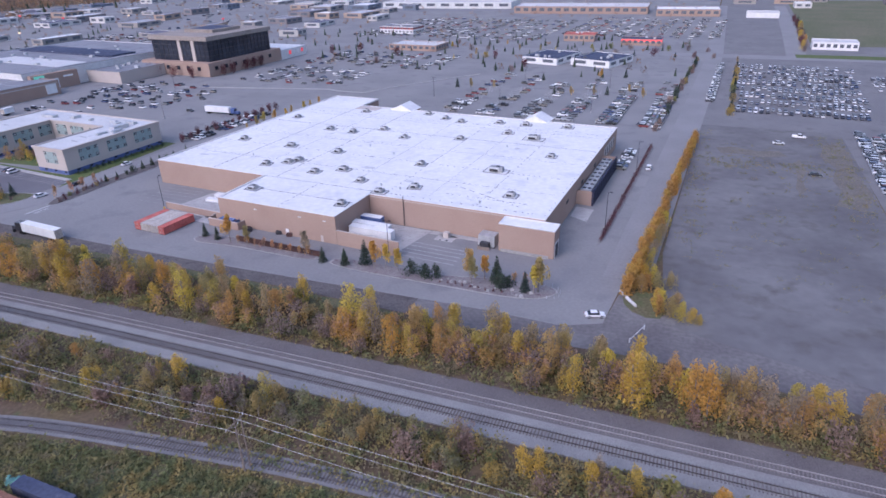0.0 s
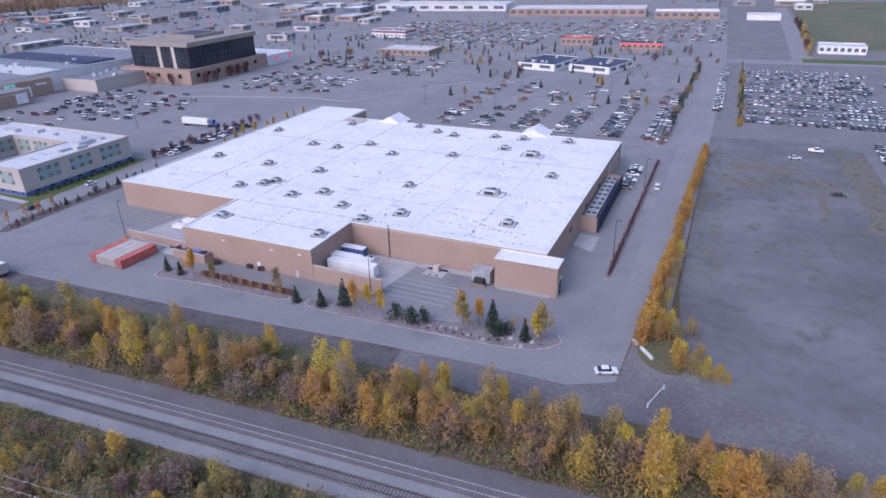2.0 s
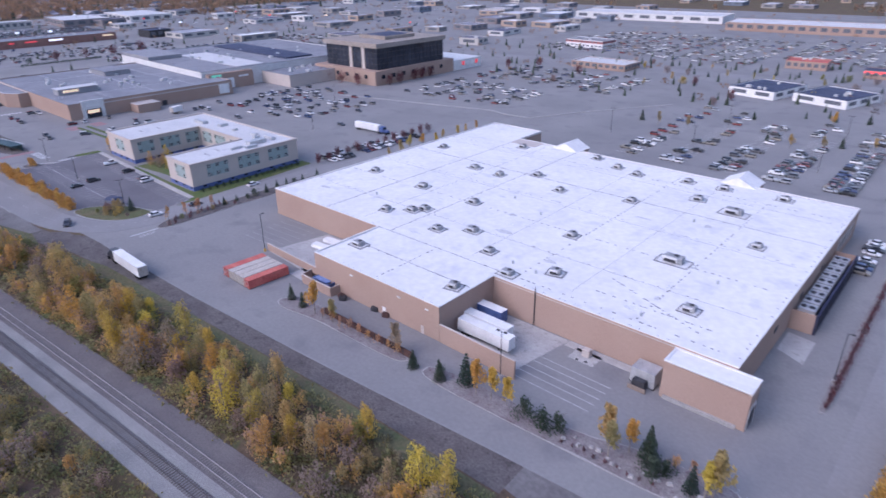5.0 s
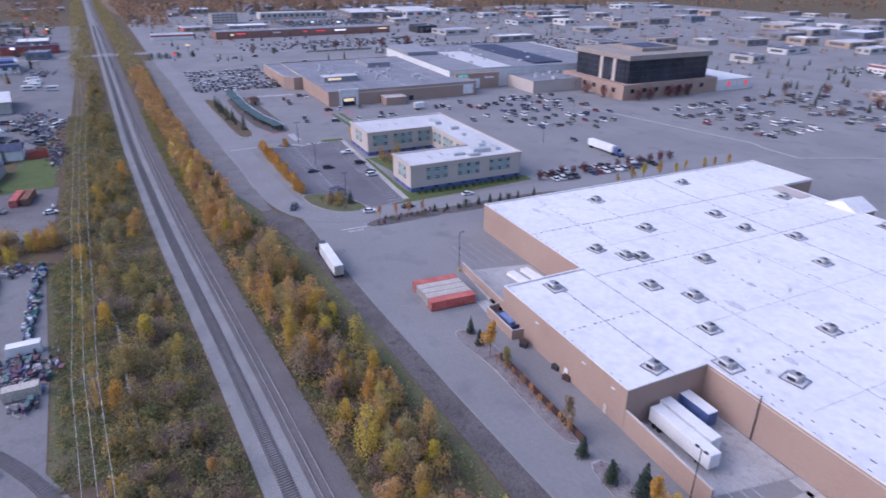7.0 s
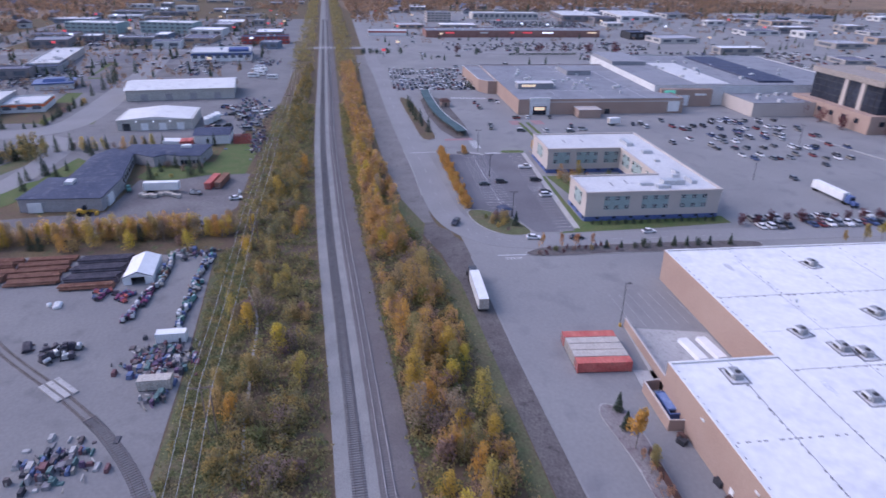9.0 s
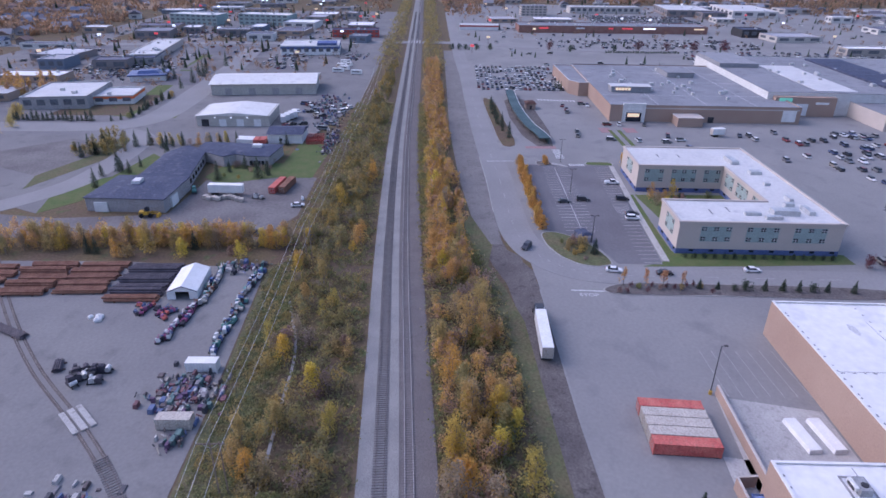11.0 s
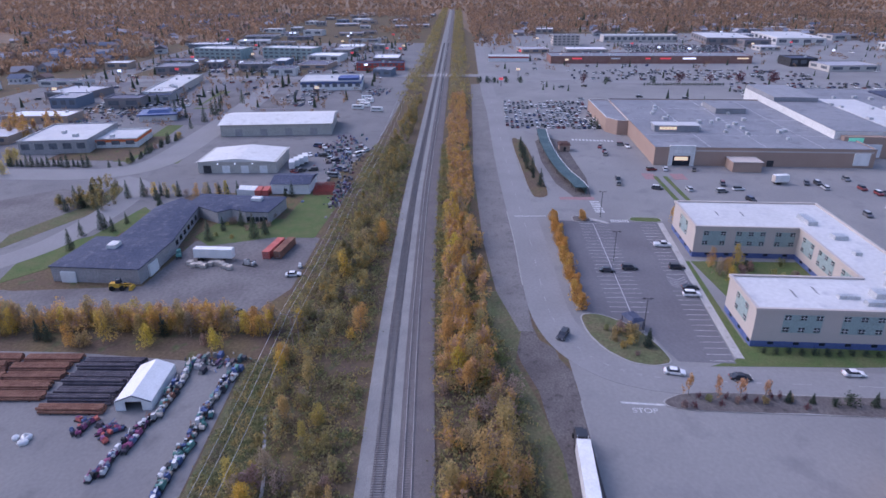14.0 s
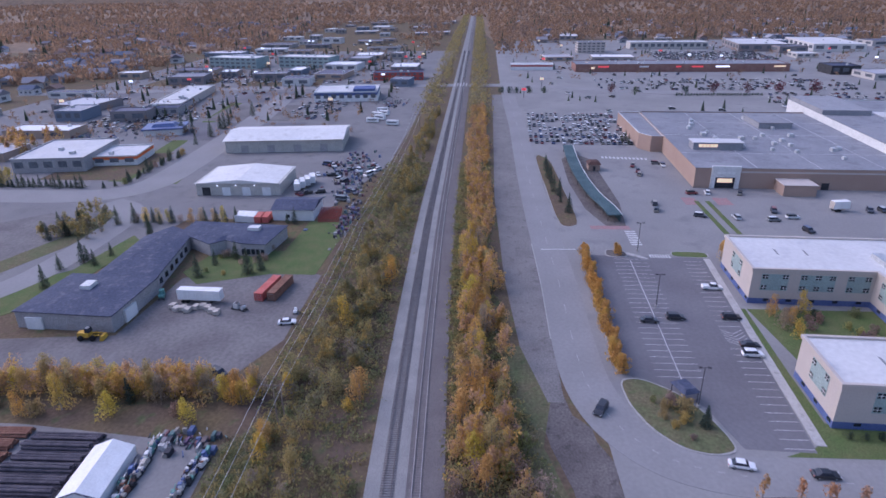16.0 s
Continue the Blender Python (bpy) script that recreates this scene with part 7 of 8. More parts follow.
for k, (m, c) in enumerate(((M_RED_CONT, "faded red"), (M_GREY_CONT, "faded grey"), (M_GREY_CONT, "weathered grey"), (M_GREY_CONT, "pale grey"), (M_RED_CONT, "worn red"))):
    container(-152.2 - k * 2.62, 136.5 + 0.12 * k, 85, 12.19, m, f"{c} steel shipping container in a row", "row of containers")
container(-176.2, 41.1, 90, 6.6, M_WHITE, "white steel container in the pipe yard", "yard containers")
container(-158.6, 41.8, 90, 6.6, M_GREY_CONT, "weathered beige container in the pipe yard", "yard containers")
container(-288, 31.5, 172, 12.19, M_RED_CONT, "rust-red shipping container on gravel", "yard containers")
container(-288.4, 35, 172, 12.19, M_RUST, "rusty shipping container with a pale stripe", "yard containers")
container(-346.5, 8.6, 4, 6.1, M_RED_CONT, "small red shipping container", "yard containers")
container(-346.8, 11.4, 4, 6.1, M_RED_CONT, "small red shipping container", "yard containers")
for k in range(3):
    container(-347.5 + 0.3 * k, 0.8 + k * 2.6, 4, 6.1, M_WHITE, "white shipping container in the works yard", "yard containers")

# ---- store yard details ----
def wall_thing(name, pts, h, t, material, label, category="wall"):
    x0, y0 = pts[0]
    w = thing(name, x0, y0, 0, 0, label, category)
    part("wall", Geo().strip([(x - x0, y - y0) for x, y in pts], (t / 2, t / 2), -0.1, h), material, w)
    part("coping", Geo().strip([(x - x0, y - y0) for x, y in pts], (t / 2 + 0.05, t / 2 + 0.05), h, h + 0.12), M_STUCCO_PALE, w)
    return w


wall_thing("dock_screen_wall", [grid(OX, OY, -62.1, -13.9), grid(OX, OY, -41.0, -14.4)], 4.7, 0.4, M_STUCCO, "tan screen wall beside the dock")
wall_thing("ramp_wall", [(-168.6, 148.8), grid(OX, OY, -107.2, -11.5)], 2.3, 0.4, M_STUCCO, "long tan wall beside the ramp")
wall_thing("bin_enclosure", [(-144.0, 145.5), (-143.6, 141.9), (-131.6, 141.4), (-131.2, 144.8)], 2.6, 0.35, M_STUCCO, "three-sided tan bin enclosure")
M_SKIPLID = mat("faded_blue_paint", (0.14, 0.19, 0.36), (0.18, 0.24, 0.42), 0.6, 0.4, 3.0, 0.05)
b = thing("skip", -136.6, 143.6, 0.08, -3, "long dark blue open skip in the enclosure", "skip")
part("tub", wall_ring([(-3.4, -1.1), (3.4, -1.1), (3.4, 1.1), (-3.4, 1.1)], 0.2, 2.5, 0.1), M_TANKBLUE, b)
part("lid", Geo().box(-3.35, -1.05, 2.1, 1.9, 1.05, 2.45, top=0.1), M_SKIPLID, b, "faded blue lid")
part("rim", wall_ring([(-3.5, -1.2), (3.5, -1.2), (3.5, 1.2), (-3.5, 1.2)], 2.4, 2.6, 0.2), M_TANKBLUE, b)
for k in range(5):
    part("rib", Geo().box(-2.8 + k * 1.4, -1.2, 0.2, -2.65 + k * 1.4, 1.2, 0.35), M_TANKBLUE, b)
c = thing("compactor", *grid(OX, OY, -20.3, 2.2), 0.06, RZ, "grey-blue steel compactor beside the wall", "compactor")
part("housing", Geo().box(-2.6, -1.4, 0.3, 2.6, 2.6, 3.6, top=0.1), M_METAL, c)
part("hopper", Geo().box(-1.6, -3.2, 0.2, 1.4, -1.4, 2.0, top=0.2), M_DARK, c, "dark hopper")
part("guard", Geo().box(-2.0, -3.6, 0.0, 1.8, -3.4, 1.0), M_WOOD, c)
part("leg", Geo().box(-2.6, -1.4, 0, -2.3, -1.1, 0.4).box(2.3, -1.4, 0, 2.6, -1.1, 0.4), M_DARK, c)
tr = thing("transformer", *grid(OX, OY, -34, 3.0), 0.09, RZ, "tan transformer box on a pad", "transformer")
part("cabinet", Geo().box(-0.9, -0.8, 0, 0.9, 0.8, 1.7, top=0.06), M_STUCCO_PALE, tr)
part("door", Geo().box(-0.8, -0.84, 0.15, -0.03, -0.79, 1.5).box(0.03, -0.84, 0.15, 0.8, -0.79, 1.5), M_STUCCO_PALE, tr)
for k in range(2):
    part("manhole", Geo().tube((-1.0 + k * 2.0, -2.6 + 0.3 * k, 0.0), (-1.0 + k * 2.0, -2.6 + 0.3 * k, 0.03), 0.4, n=12), M_DARK, tr)
for k, (x, y) in enumerate(((-129, 142.8), (-117.6, 143.6), (-113.5, 143.3), (-128, 142.2))):
    p = thing("pallet_stack", x, y, 0.06, 10 * k, "dark stack of pallets and bins by the wall", "pallet stack", "stacks by the wall")
    for j in range(4):
        part("pallet", Geo().box(-0.9, -0.6, j * 0.3, 0.9, 0.6, j * 0.3 + 0.22, top=0.03), M_DARK if k % 2 else M_BRICKBROWN, p)
f = thing("retaining_fence", -126, 134.8, 0.2, 358.3, "low dark brown timber retaining fence", "fence")
for k in range(20):
    part("board", Geo().box(k * 1.5, -0.1, 0, k * 1.5 + 1.46, 0.1, 1.8), M_BRICKBROWN, f)
for k in range(11):
    part("post", Geo().box(k * 3.0 - 0.1, -0.2, 0, k * 3.0 + 0.1, 0.2, 1.65), M_DARK, f)
for x, y in ((-156.0, 159.9), (-156.0, 164.5)):
    tp = thing("tarp_roll", x, y, 0.12, 4, "long pale covered bundle on the ramp slab", "bundle")
    part("cover", Geo().box(-4.4, -1.25, 0, 4.4, 1.25, 0.9, top=0.1), M_WHITE, tp)
    part("strap", Geo().box(-1.5, -1.22, 0, -1.44, 1.22, 0.3), M_GREY_CONT, tp)
for x, y, rz, L in ((-12.9, 142.4, -58, 2.2), (-10.2, 139.0, -52, 4.6)):
    j = thing("concrete_barrier", x, y, 0, rz, "long pale concrete barrier block on grass", "barrier")
    part("block", Geo().box(-L / 2, -0.28, 0, L / 2, 0.28, 0.7, top=0.12), M_PALE_METAL, j)
    part("foot", Geo().box(-L / 2, -0.36, 0, L / 2, 0.36, 0.2), M_CONC, j)
gt = thing("pole_gate", -5.8, 127.8, 0, 70, "white pole gate across the dirt track", "gate")
part("post", Geo().tube((0, 0, 0), (0, 0, 1.2), 0.12), M_WHITE, gt)
part("post", Geo().tube((-7, 0, 0), (-7, 0, 1.2), 0.12), M_WHITE, gt)
part("pole", Geo().tube((0, 0, 0.9), (-7, 0, 0.8), 0.07), M_WHITE, gt)
for k in range(16):
    x, y = -58 + k * 1.6 + rng.uniform(-0.5, 0.5), 132.4 + rng.uniform(-0.8, 2.2)
    r = rng.uniform(0.3, 0.6)
    s = thing("boulder", x, y, 0.2, rng.uniform(0, 90), "pale rounded boulder in the bed", "boulder", "boulders in the bed")
    part("stone", Geo().box(-r, -r * 0.8, -0.1, r, r * 0.8, r * 0.9, top=r * 0.35), M_CONC, s)
for k in range(7):
    a = math.radians(-60 + k * 24)
    rr = thing("rail_post", -32.5 + 5.4 * math.cos(a), 136.2 + 3.6 * math.sin(a), 0.2, 0, "short pale post of the corner guard", "post", "corner guard posts")
    part("post", Geo().tube((0, 0, 0), (0, 0, 1.0), 0.09, 0.07), M_METAL, rr)


def street_lamp(x, y, h, heads, rz=0, base=M_CONC, label="tall dark lamp post with a box head"):
    t = thing("street_lamp", x, y, 0, rz, label, "lamp post", "lamp posts")
    part("base", Geo().tube((0, 0, 0), (0, 0, 0.9), 0.35, n=10), base, t)
    part("pole", Geo().tube((0, 0, 0.9), (0, 0, h), 0.11, 0.07, 6), M_DARK, t)
    for k in range(heads):
        s = 1 if k == 0 else -1
        part("arm", Geo().tube((0, 0, h - 0.1), (s * 0.9, 0, h), 0.05, n=5), M_DARK, t)
        hd = part("head", Geo().box(s * 0.9 - 0.35, -0.22, h - 0.08, s * 0.9 + 0.35, 0.22, h + 0.1), M_DARK, t)
        part("lens", Geo().box(s * 0.9 - 0.28, -0.16, h - 0.12, s * 0.9 + 0.28, 0.16, h - 0.08), M_PALE_METAL, hd)
    return t


for x, y, h, n_, rz, bs in ((-168.6, 147.6, 12, 1, 90, M_YELLOW), (-77.6, 140.6, 11.5, 2, 0, M_CONC), (-23.7, 181.9, 12, 1, 0, M_CONC), (-21.6, 240, 12, 1, 0, M_CONC), (-239.7, 138.9, 10, 2, 90, M_CONC), (-283.7, 140.8, 10, 2, 90, M_CONC),
                            (-322.9, 144.2, 10, 2, 90, M_CONC), (-106, 330, 12, 2, 0, M_CONC), (-56, 330, 12, 2, 0, M_CONC), (-150, 340, 12, 2, 0, M_CONC), (-270, 250, 12, 2, 0, M_CONC), (-310, 300, 12, 2, 0, M_CONC), (-106, 380, 12, 2, 0, M_CONC), (-56, 390, 12, 2, 0, M_CONC)):
    street_lamp(x, y, h, n_, rz, bs)
M_CANOPY = mat("dull_green_metal", (0.05, 0.085, 0.095), (0.075, 0.115, 0.125), 0.7, 0.2, 2.0, 0.1)
pv = thing("entrance_canopy", -243, 136.9, 0.24, 20, "small blue-roofed shelter among shrubs", "shelter")
part("roof", Geo().box(-2.6, -2.0, 2.6, 2.6, 2.0, 3.4, top=0.9), M_DARK_ROOF, pv)
for sx in (-2.2, 2.2):
    for sy in (-1.6, 1.6):
        part("post", Geo().tube((sx, sy, 0), (sx, sy, 2.7), 0.1), M_DARK, pv)
cn = thing("curved_canopy", -400, 136, 0, 0, "long curved green metal canopy with a pale rim", "canopy")
cpts = smooth([(-58, 0.5), (-30, -0.5), (0, -0.2), (25, 1.8), (40, 4.6), (50, 5.6)], 6)
part("roof", Geo().strip(cpts, (2.6, 2.6), 2.6, 3.0), M_CANOPY, cn, "dull green metal roof")
part("rim", Geo().strip(cpts, (2.8, -2.55), 2.5, 3.1), M_PALE_METAL, cn)
part("wall", Geo().strip(cpts, (2.2, -1.9), 0, 2.6), M_CANOPY, cn)
for k in range(1, len(cpts), 4):
    part("post", Geo().tube((cpts[k][0], cpts[k][1] - 2.2, 0), (cpts[k][0], cpts[k][1] - 2.2, 2.6), 0.12, n=6), M_DARK, cn)
island("spruce_bed", [(-452, 118.6), (-439, 125.5), (-400, 127), (-347.3, 128.6), (-343.6, 124.5), (-346, 121.0), (-400, 119.2)], "kerbed bed of rough brown grass with spruces", M_SCRUB)
for y in (178.6, 183.0):
    structure("lawn_strip", Geo().box(-375.5, y - 0.9, -0.1, -339.5, y + 0.9, 0.16), M_GRASS, "narrow green lawn strip in the mall car park", "lawn")
M_PINKPAINT = mat("worn_red_paint", (0.30, 0.17, 0.17), (0.27, 0.19, 0.19), 0.85, 0.5, 3.0, 0.05)
structure("red_crossing", Geo().box(-380, 173.5, 0, -371, 179.0, 0.074).box(-380, 186.0, 0, -371, 192.0, 0.074).box(-346, 132, 0, -342.5, 146, 0.074), M_PINKPAINT, "worn red painted crossings", "road marking")
zebra = Geo()
for k in range(12):
    zebra.box(-446 + k * 0.25, 152 + k * 1.9, 0, -442.5 + k * 0.25, 153 + k * 1.9, 0.078)
for k in range(7):
    zebra.box(-341 + k * 2.0, 143.4, 0, -340 + k * 2.0, 147, 0.078)
structure("zebra_crossing", zebra, M_LINE, "white zebra crossings in the mall car park", "road marking")
hut = thing("kiosk", -422, 144.5, 0.1, 0, "small brown-roofed kiosk beside the canopy", "kiosk")
part("wall", Geo().box(-3, -2.6, 0, 3, 2.6, 3.0), M_STUCCO, hut)
part("roof", Geo().box(-3.6, -3.2, 3.0, 3.6, 3.2, 4.2, top=1.6), M_BRICKBROWN, hut, "brown hipped roof")
part("door", Geo().box(2.95, -0.6, 0, 3.06, 0.6, 2.1), M_DARK, hut)
structure("canopy_bed", Geo().prism([(-346, 138), (-346, 145), (-372, 147.5), (-440, 146), (-452, 138), (-440, 131.5), (-400, 130.5), (-364, 133)], -0.1, 0.12), M_DIRT, "red-kerbed bed below the canopy", "planting bed")

# ---- pipe yard ----
def pipe_stack(x, y, rz, count, layers, L, r, material, label):
    t = thing("pipe_stack", x, y, 0.06, rz, label, "pipe stack", "pipe stacks")
    me = Geo().tube((-L / 2, 0, 0), (L / 2, 0, 0), r, n=8).mesh("pipe", material)
    for a in range(layers):
        for k in range(count - a):
            part("pipe", me, material, t, at=pose(rng.uniform(-0.4, 0.4), (k - (count - a) / 2) * 2 * r * 1.02 , r + 0.2 + a * r * 1.74))
    for xx in (-L * 0.3, L * 0.3):
        part("bearer", Geo().box(xx - 0.15, -count * r - 0.3, 0, xx + 0.15, count * r + 0.3, 0.2), M_BRICKBROWN, t)
    return t


for k in range(7):
    pipe_stack(-205.5 - k * 2.9, 13.2 + 0.0 * k, 91, 4, 2 + (k % 2), 13.5, 0.33, M_PIPE if k else M_RUST, "stack of dark coated steel pipes" if k else "stack of rust-brown pipes")
for k in range(5):
    pipe_stack(-209.5 - k * 3.6, -2.0 - (k % 2), 92, 5, 2, 13, 0.28, M_RUST, "stack of rusty steel pipes")
for k in range(5):
    pipe_stack(-208.5 - k * 3.8, -17 + (k % 3), 91, 5, 2 + k % 2, 12.5, 0.3, M_RUST, "stack of rusty steel pipes")
for k in range(4):
    pipe_stack(-210.5 - k * 3.8, -32 + (k % 3), 91, 5, 2, 12.5, 0.3, M_RUST, "stack of rusty steel pipes")
pipe_stack(-191, -10, 64, 6, 2, 14, 0.2, M_PIPE, "stack of long dark rods beside the yard rails")
pipe_stack(-176.8, 10, 20, 5, 2, 4, 0.2, M_PIPE, "short dark pipes on gravel")
tn = thing("tent_shelter", -212.6, 25.4, 0.06, 4, "white fabric shelter with an open gabled end", "tent")
TW, TL, TH, TP = 3.8, 6.8, 2.2, 3.7
shell = Geo()
pr = [(-TW, 0), (-TW, TH), (0, TP), (TW, TH), (TW, 0)]
inn = [(-TW + 0.15, 0), (-TW + 0.15, TH - 0.1), (0, TP - 0.2), (TW - 0.15, TH - 0.1), (TW - 0.15, 0)]
shell.add([(-TL, y, z) for y, z in pr] + [(TL, y, z) for y, z in pr], [(i, i + 1, 6 + i, 5 + i) for i in range(4)])
shell.add([(-TL, y, z) for y, z in inn] + [(TL, y, z) for y, z in inn], [(5 + i, 6 + i, i + 1, i) for i in range(4)])
part("cover", shell, M_WHITE, tn, "white fabric cover")
part("end_panel", Geo().box(-TL, -TW, 0, -TL + 0.1, TW, TH).add([(-TL, -TW, TH), (-TL, TW, TH), (-TL, 0, TP)], [(0, 1, 2)]), M_WHITE, tn)
part("end_panel", Geo().box(TL - 0.1, -TW, 0, TL, -1.7, TH).box(TL - 0.1, 1.7, 0, TL, TW, TH).add([(TL, -TW, TH), (TL, TW, TH), (TL, 0, TP)], [(0, 1, 2)]), M_WHITE, tn)
part("gable_trim", Geo().tube((TL + 0.05, -TW, TH), (TL + 0.05, 0, TP), 0.12, n=5).tube((TL + 0.05, TW, TH), (TL + 0.05, 0, TP), 0.12, n=5), M_DARK_ROOF, tn)


M_MAGENTA = mat("faded_magenta_paint", (0.24, 0.07, 0.15), (0.30, 0.11, 0.20), 0.7, 0.5, 4.0, 0.05)


def junk(x, y, rz, seed, label, mats=None, s=1.0):
    """A piece of odd machinery: frame, engine block, drum and spars."""
    r = random.Random(seed)
    t = thing("scrap_machine", x, y, 0.06, rz, label, "machinery", "yard machinery")
    pick = lambda: r.choice(mats or [M_GREENEQ, M_DARK, M_METAL, M_PALE_METAL, M_RUST, M_TANKBLUE, M_GREY_CONT])
    L = r.uniform(1.2, 2.2) * s
    part("frame", Geo().box(-L, -0.6 * s, 0.1, L, -0.45 * s, 0.4).box(-L, 0.45 * s, 0.1, L, 0.6 * s, 0.4).box(-L, -0.6 * s, 0.15, -L + 0.2, 0.6 * s, 0.4), M_DARK, t)
    part("housing", Geo().box(-L * 0.7, -0.55 * s, 0.4, L * r.uniform(-0.1, 0.4), 0.55 * s, r.uniform(1.0, 1.9) * s, top=0.12), pick(), t)
    part("drum", Geo().tube((L * 0.55, -0.6 * s, 0.8 * s), (L * 0.55, 0.6 * s, 0.8 * s), r.uniform(0.35, 0.6) * s, n=9), pick(), t)
    part("spar", Geo().tube((-L, r.uniform(-0.5, 0.5), 0.5), (L, r.uniform(-0.5, 0.5), r.uniform(0.9, 2.2) * s), 0.09, n=5), pick(), t)
    part("lid", Geo().box(-L * 0.5, -0.4 * s, 1.5 * s, -L * 0.1, 0.4 * s, 1.72 * s, top=0.1), pick(), t)
    return t


for k in range(46):  # the long row at the yard's edge
    t_ = k / 45
    junk(-181 - 39 * t_ + rng.uniform(-0.3, 0.3), 41.2 + 0.8 * t_ + rng.uniform(-1.3, 0.9), rng.choice([0, 180]) + rng.uniform(-12, 12), 100 + k, "green and grey machinery in a long row", None, 0.85)
for k in range(40):  # by the tent
    t_ = k / 39
    junk(-186.5 - 37 * t_ + rng.uniform(-0.3, 0.3), 28.4 + 3.0 * min(t_ * 2, 1) + rng.uniform(-1.1, 0.8), rng.choice([0, 180]) + rng.uniform(-12, 12), 200 + k, "mixed worn machinery beside the shelter", None if t_ > 0.4 else [M_MAGENTA, M_PALE_METAL, M_DARK, M_JUNK, M_PIPE, M_MAGENTA], 0.85)
for k in range(14):
    junk(-198 + rng.uniform(-4, 3), 20 + rng.uniform(-4, 6), rng.uniform(0, 180), 260 + k, "mixed worn machinery on gravel", [M_JUNK, M_RED_CONT, M_MAGENTA, M_PIPE], 0.8)
for k in range(6):
    junk(-171.5 + rng.uniform(-4, 4), 18.5 + rng.uniform(-4, 3.5), rng.uniform(0, 180), 300 + k, "dark steel machinery on gravel", [M_DARK, M_PIPE, M_METAL], 1.2)
heap = Geo()
for cx, cy, n_, sx, sy in ((-167.2, 40.4, 260, 7.0, 6.5), (-154.5, 42.5, 30, 2.2, 2.4), (-138.0, 30.0, 150, 5.6, 6.5), (-223.5, 35.5, 70, 3.0, 8.0), (-352, 42, 130, 22, 3.5), (-395, 34, 220, 30, 10), (-480, -142, 160, 40, 26), (-430, 28, 120, 20, 12), (-600, 22, 120, 22, 14), (-520, -125, 120, 26, 16)):
    for _ in range(n_):
        x, y = rng.gauss(cx, sx * 0.5), rng.gauss(cy, sy * 0.5)
        a, b_, h_ = rng.uniform(0.3, 1.1), rng.uniform(0.2, 0.7), rng.uniform(0.3, 1.4)
        if rng.random() < 0.4:
            heap.tube((x - a, y - b_, h_ * 0.4), (x + a, y + b_, h_ * 0.9), 0.14, n=5)
        else:
            heap.box(x - a, y - b_, 0.0, x + a, y + b_, h_, top=0.1)
tagged(new("scrap_heap", heap.mesh("scrap_heap", M_JUNK)), "heaps of mixed scrap and machine parts", "scrap", kind="stuff")
for k in range(7):
    bg = thing("bulk_bag", -196 + rng.uniform(-1.2, 1.2), 8.6 + rng.uniform(-1.6, 1.6), 0.06, rng.uniform(0, 90), "round white bulk bag on gravel", "bulk bag", "bulk bags")
    part("bag", Geo().tube((0, 0, 0), (0, 0, 0.55), 0.62, 0.7, 9).tube((0, 0, 0.55), (0, 0, 0.85), 0.7, 0.4, 9), M_WHITE, bg)
    part("tie", Geo().tube((0, 0, 0.85), (0, 0, 1.0), 0.14, n=6), M_PALE_METAL, bg)

# containers south of the siding
for x, y, m_, lab in ((-89.0, 42.1, M_DARK_ROOF, "dark grey steel container in scrub"), (-89.6, 38.4, M_RUST, "rust-brown steel container in scrub")):
    cn = thing("container", x, y, 0.05, 0.5, lab, "container")
    part("body", Geo().box(-6.1, -1.22, 0.15, 6.1, 1.22, 2.6, top=0.02), m_, cn)
    part("base_frame", Geo().box(-6.15, -1.25, 0, 6.15, 1.25, 0.15), M_DARK, cn)
    for k in range(18):
        part("rib", Geo().box(-5.9 + k * 0.68, -1.26, 0.2, -5.75 + k * 0.68, 1.26, 2.55), m_, cn)
junk(-97.6, 42.6, 30, 410, "green machine beside a container", [M_GREENEQ], 1.1)
# muddy yard
ld = thing("wheel_loader", -260, -5.5, 0.06, 95, "yellow wheel loader on muddy gravel", "loader")
part("body", Geo().box(-2.6, -1.0, 0.9, 0.4, 1.0, 2.1, top=0.15), M_YELLOW, ld)
part("cab", Geo().box(-0.6, -0.8, 2.1, 0.7, 0.8, 3.3, top=0.12), M_GLASS, ld)
part("bucket", Geo().box(3.0, -1.4, 0.1, 4.0, 1.4, 1.1, top=0.25), M_YELLOW, ld)
part("arm", Geo().box(0.4, -0.8, 1.2, 3.2, -0.6, 1.5).box(0.4, 0.6, 1.2, 3.2, 0.8, 1.5), M_YELLOW, ld)
for sx in (-1.7, 1.2):
    for sy in (-1.1, 1.1):
        part("wheel", Geo().tube((sx, sy - 0.28, 0.75), (sx, sy + 0.28, 0.75), 0.75, n=10), M_TYRE, ld)
for k in range(9):
    bl = thing("stacked_crate", -276 + rng.uniform(-2, 2), 8 + k * 1.7, 0.06, rng.uniform(-10, 10), "pale grey crate stacked on gravel", "crate", "crates by the trailer")
    part("crate", Geo().box(-1.0, -0.8, 0.1, 1.0, 0.8, 1.2, top=0.05), M_GREY_CONT, bl)
    part("runner", Geo().box(-1.0, -0.7, 0, 1.0, -0.5, 0.1).box(-1.0, 0.5, 0, 1.0, 0.7, 0.1), M_DARK, bl)
junk(-283, 2, 20, 401, "green skip-like machine beside the building", [M_GREENEQ], 1.3), junk(-277, 27, 70, 402, "dark trailer frame with parts", [M_DARK, M_METAL], 1.2)
junk(-276, 43, 10, 403, "orange and white road barrier stack", [M_ORANGE, M_WHITE], 0.8)
park(CARS["sedan"], -270, 42.5, 100), park(DCARS["suv"], -246, 34, 60)
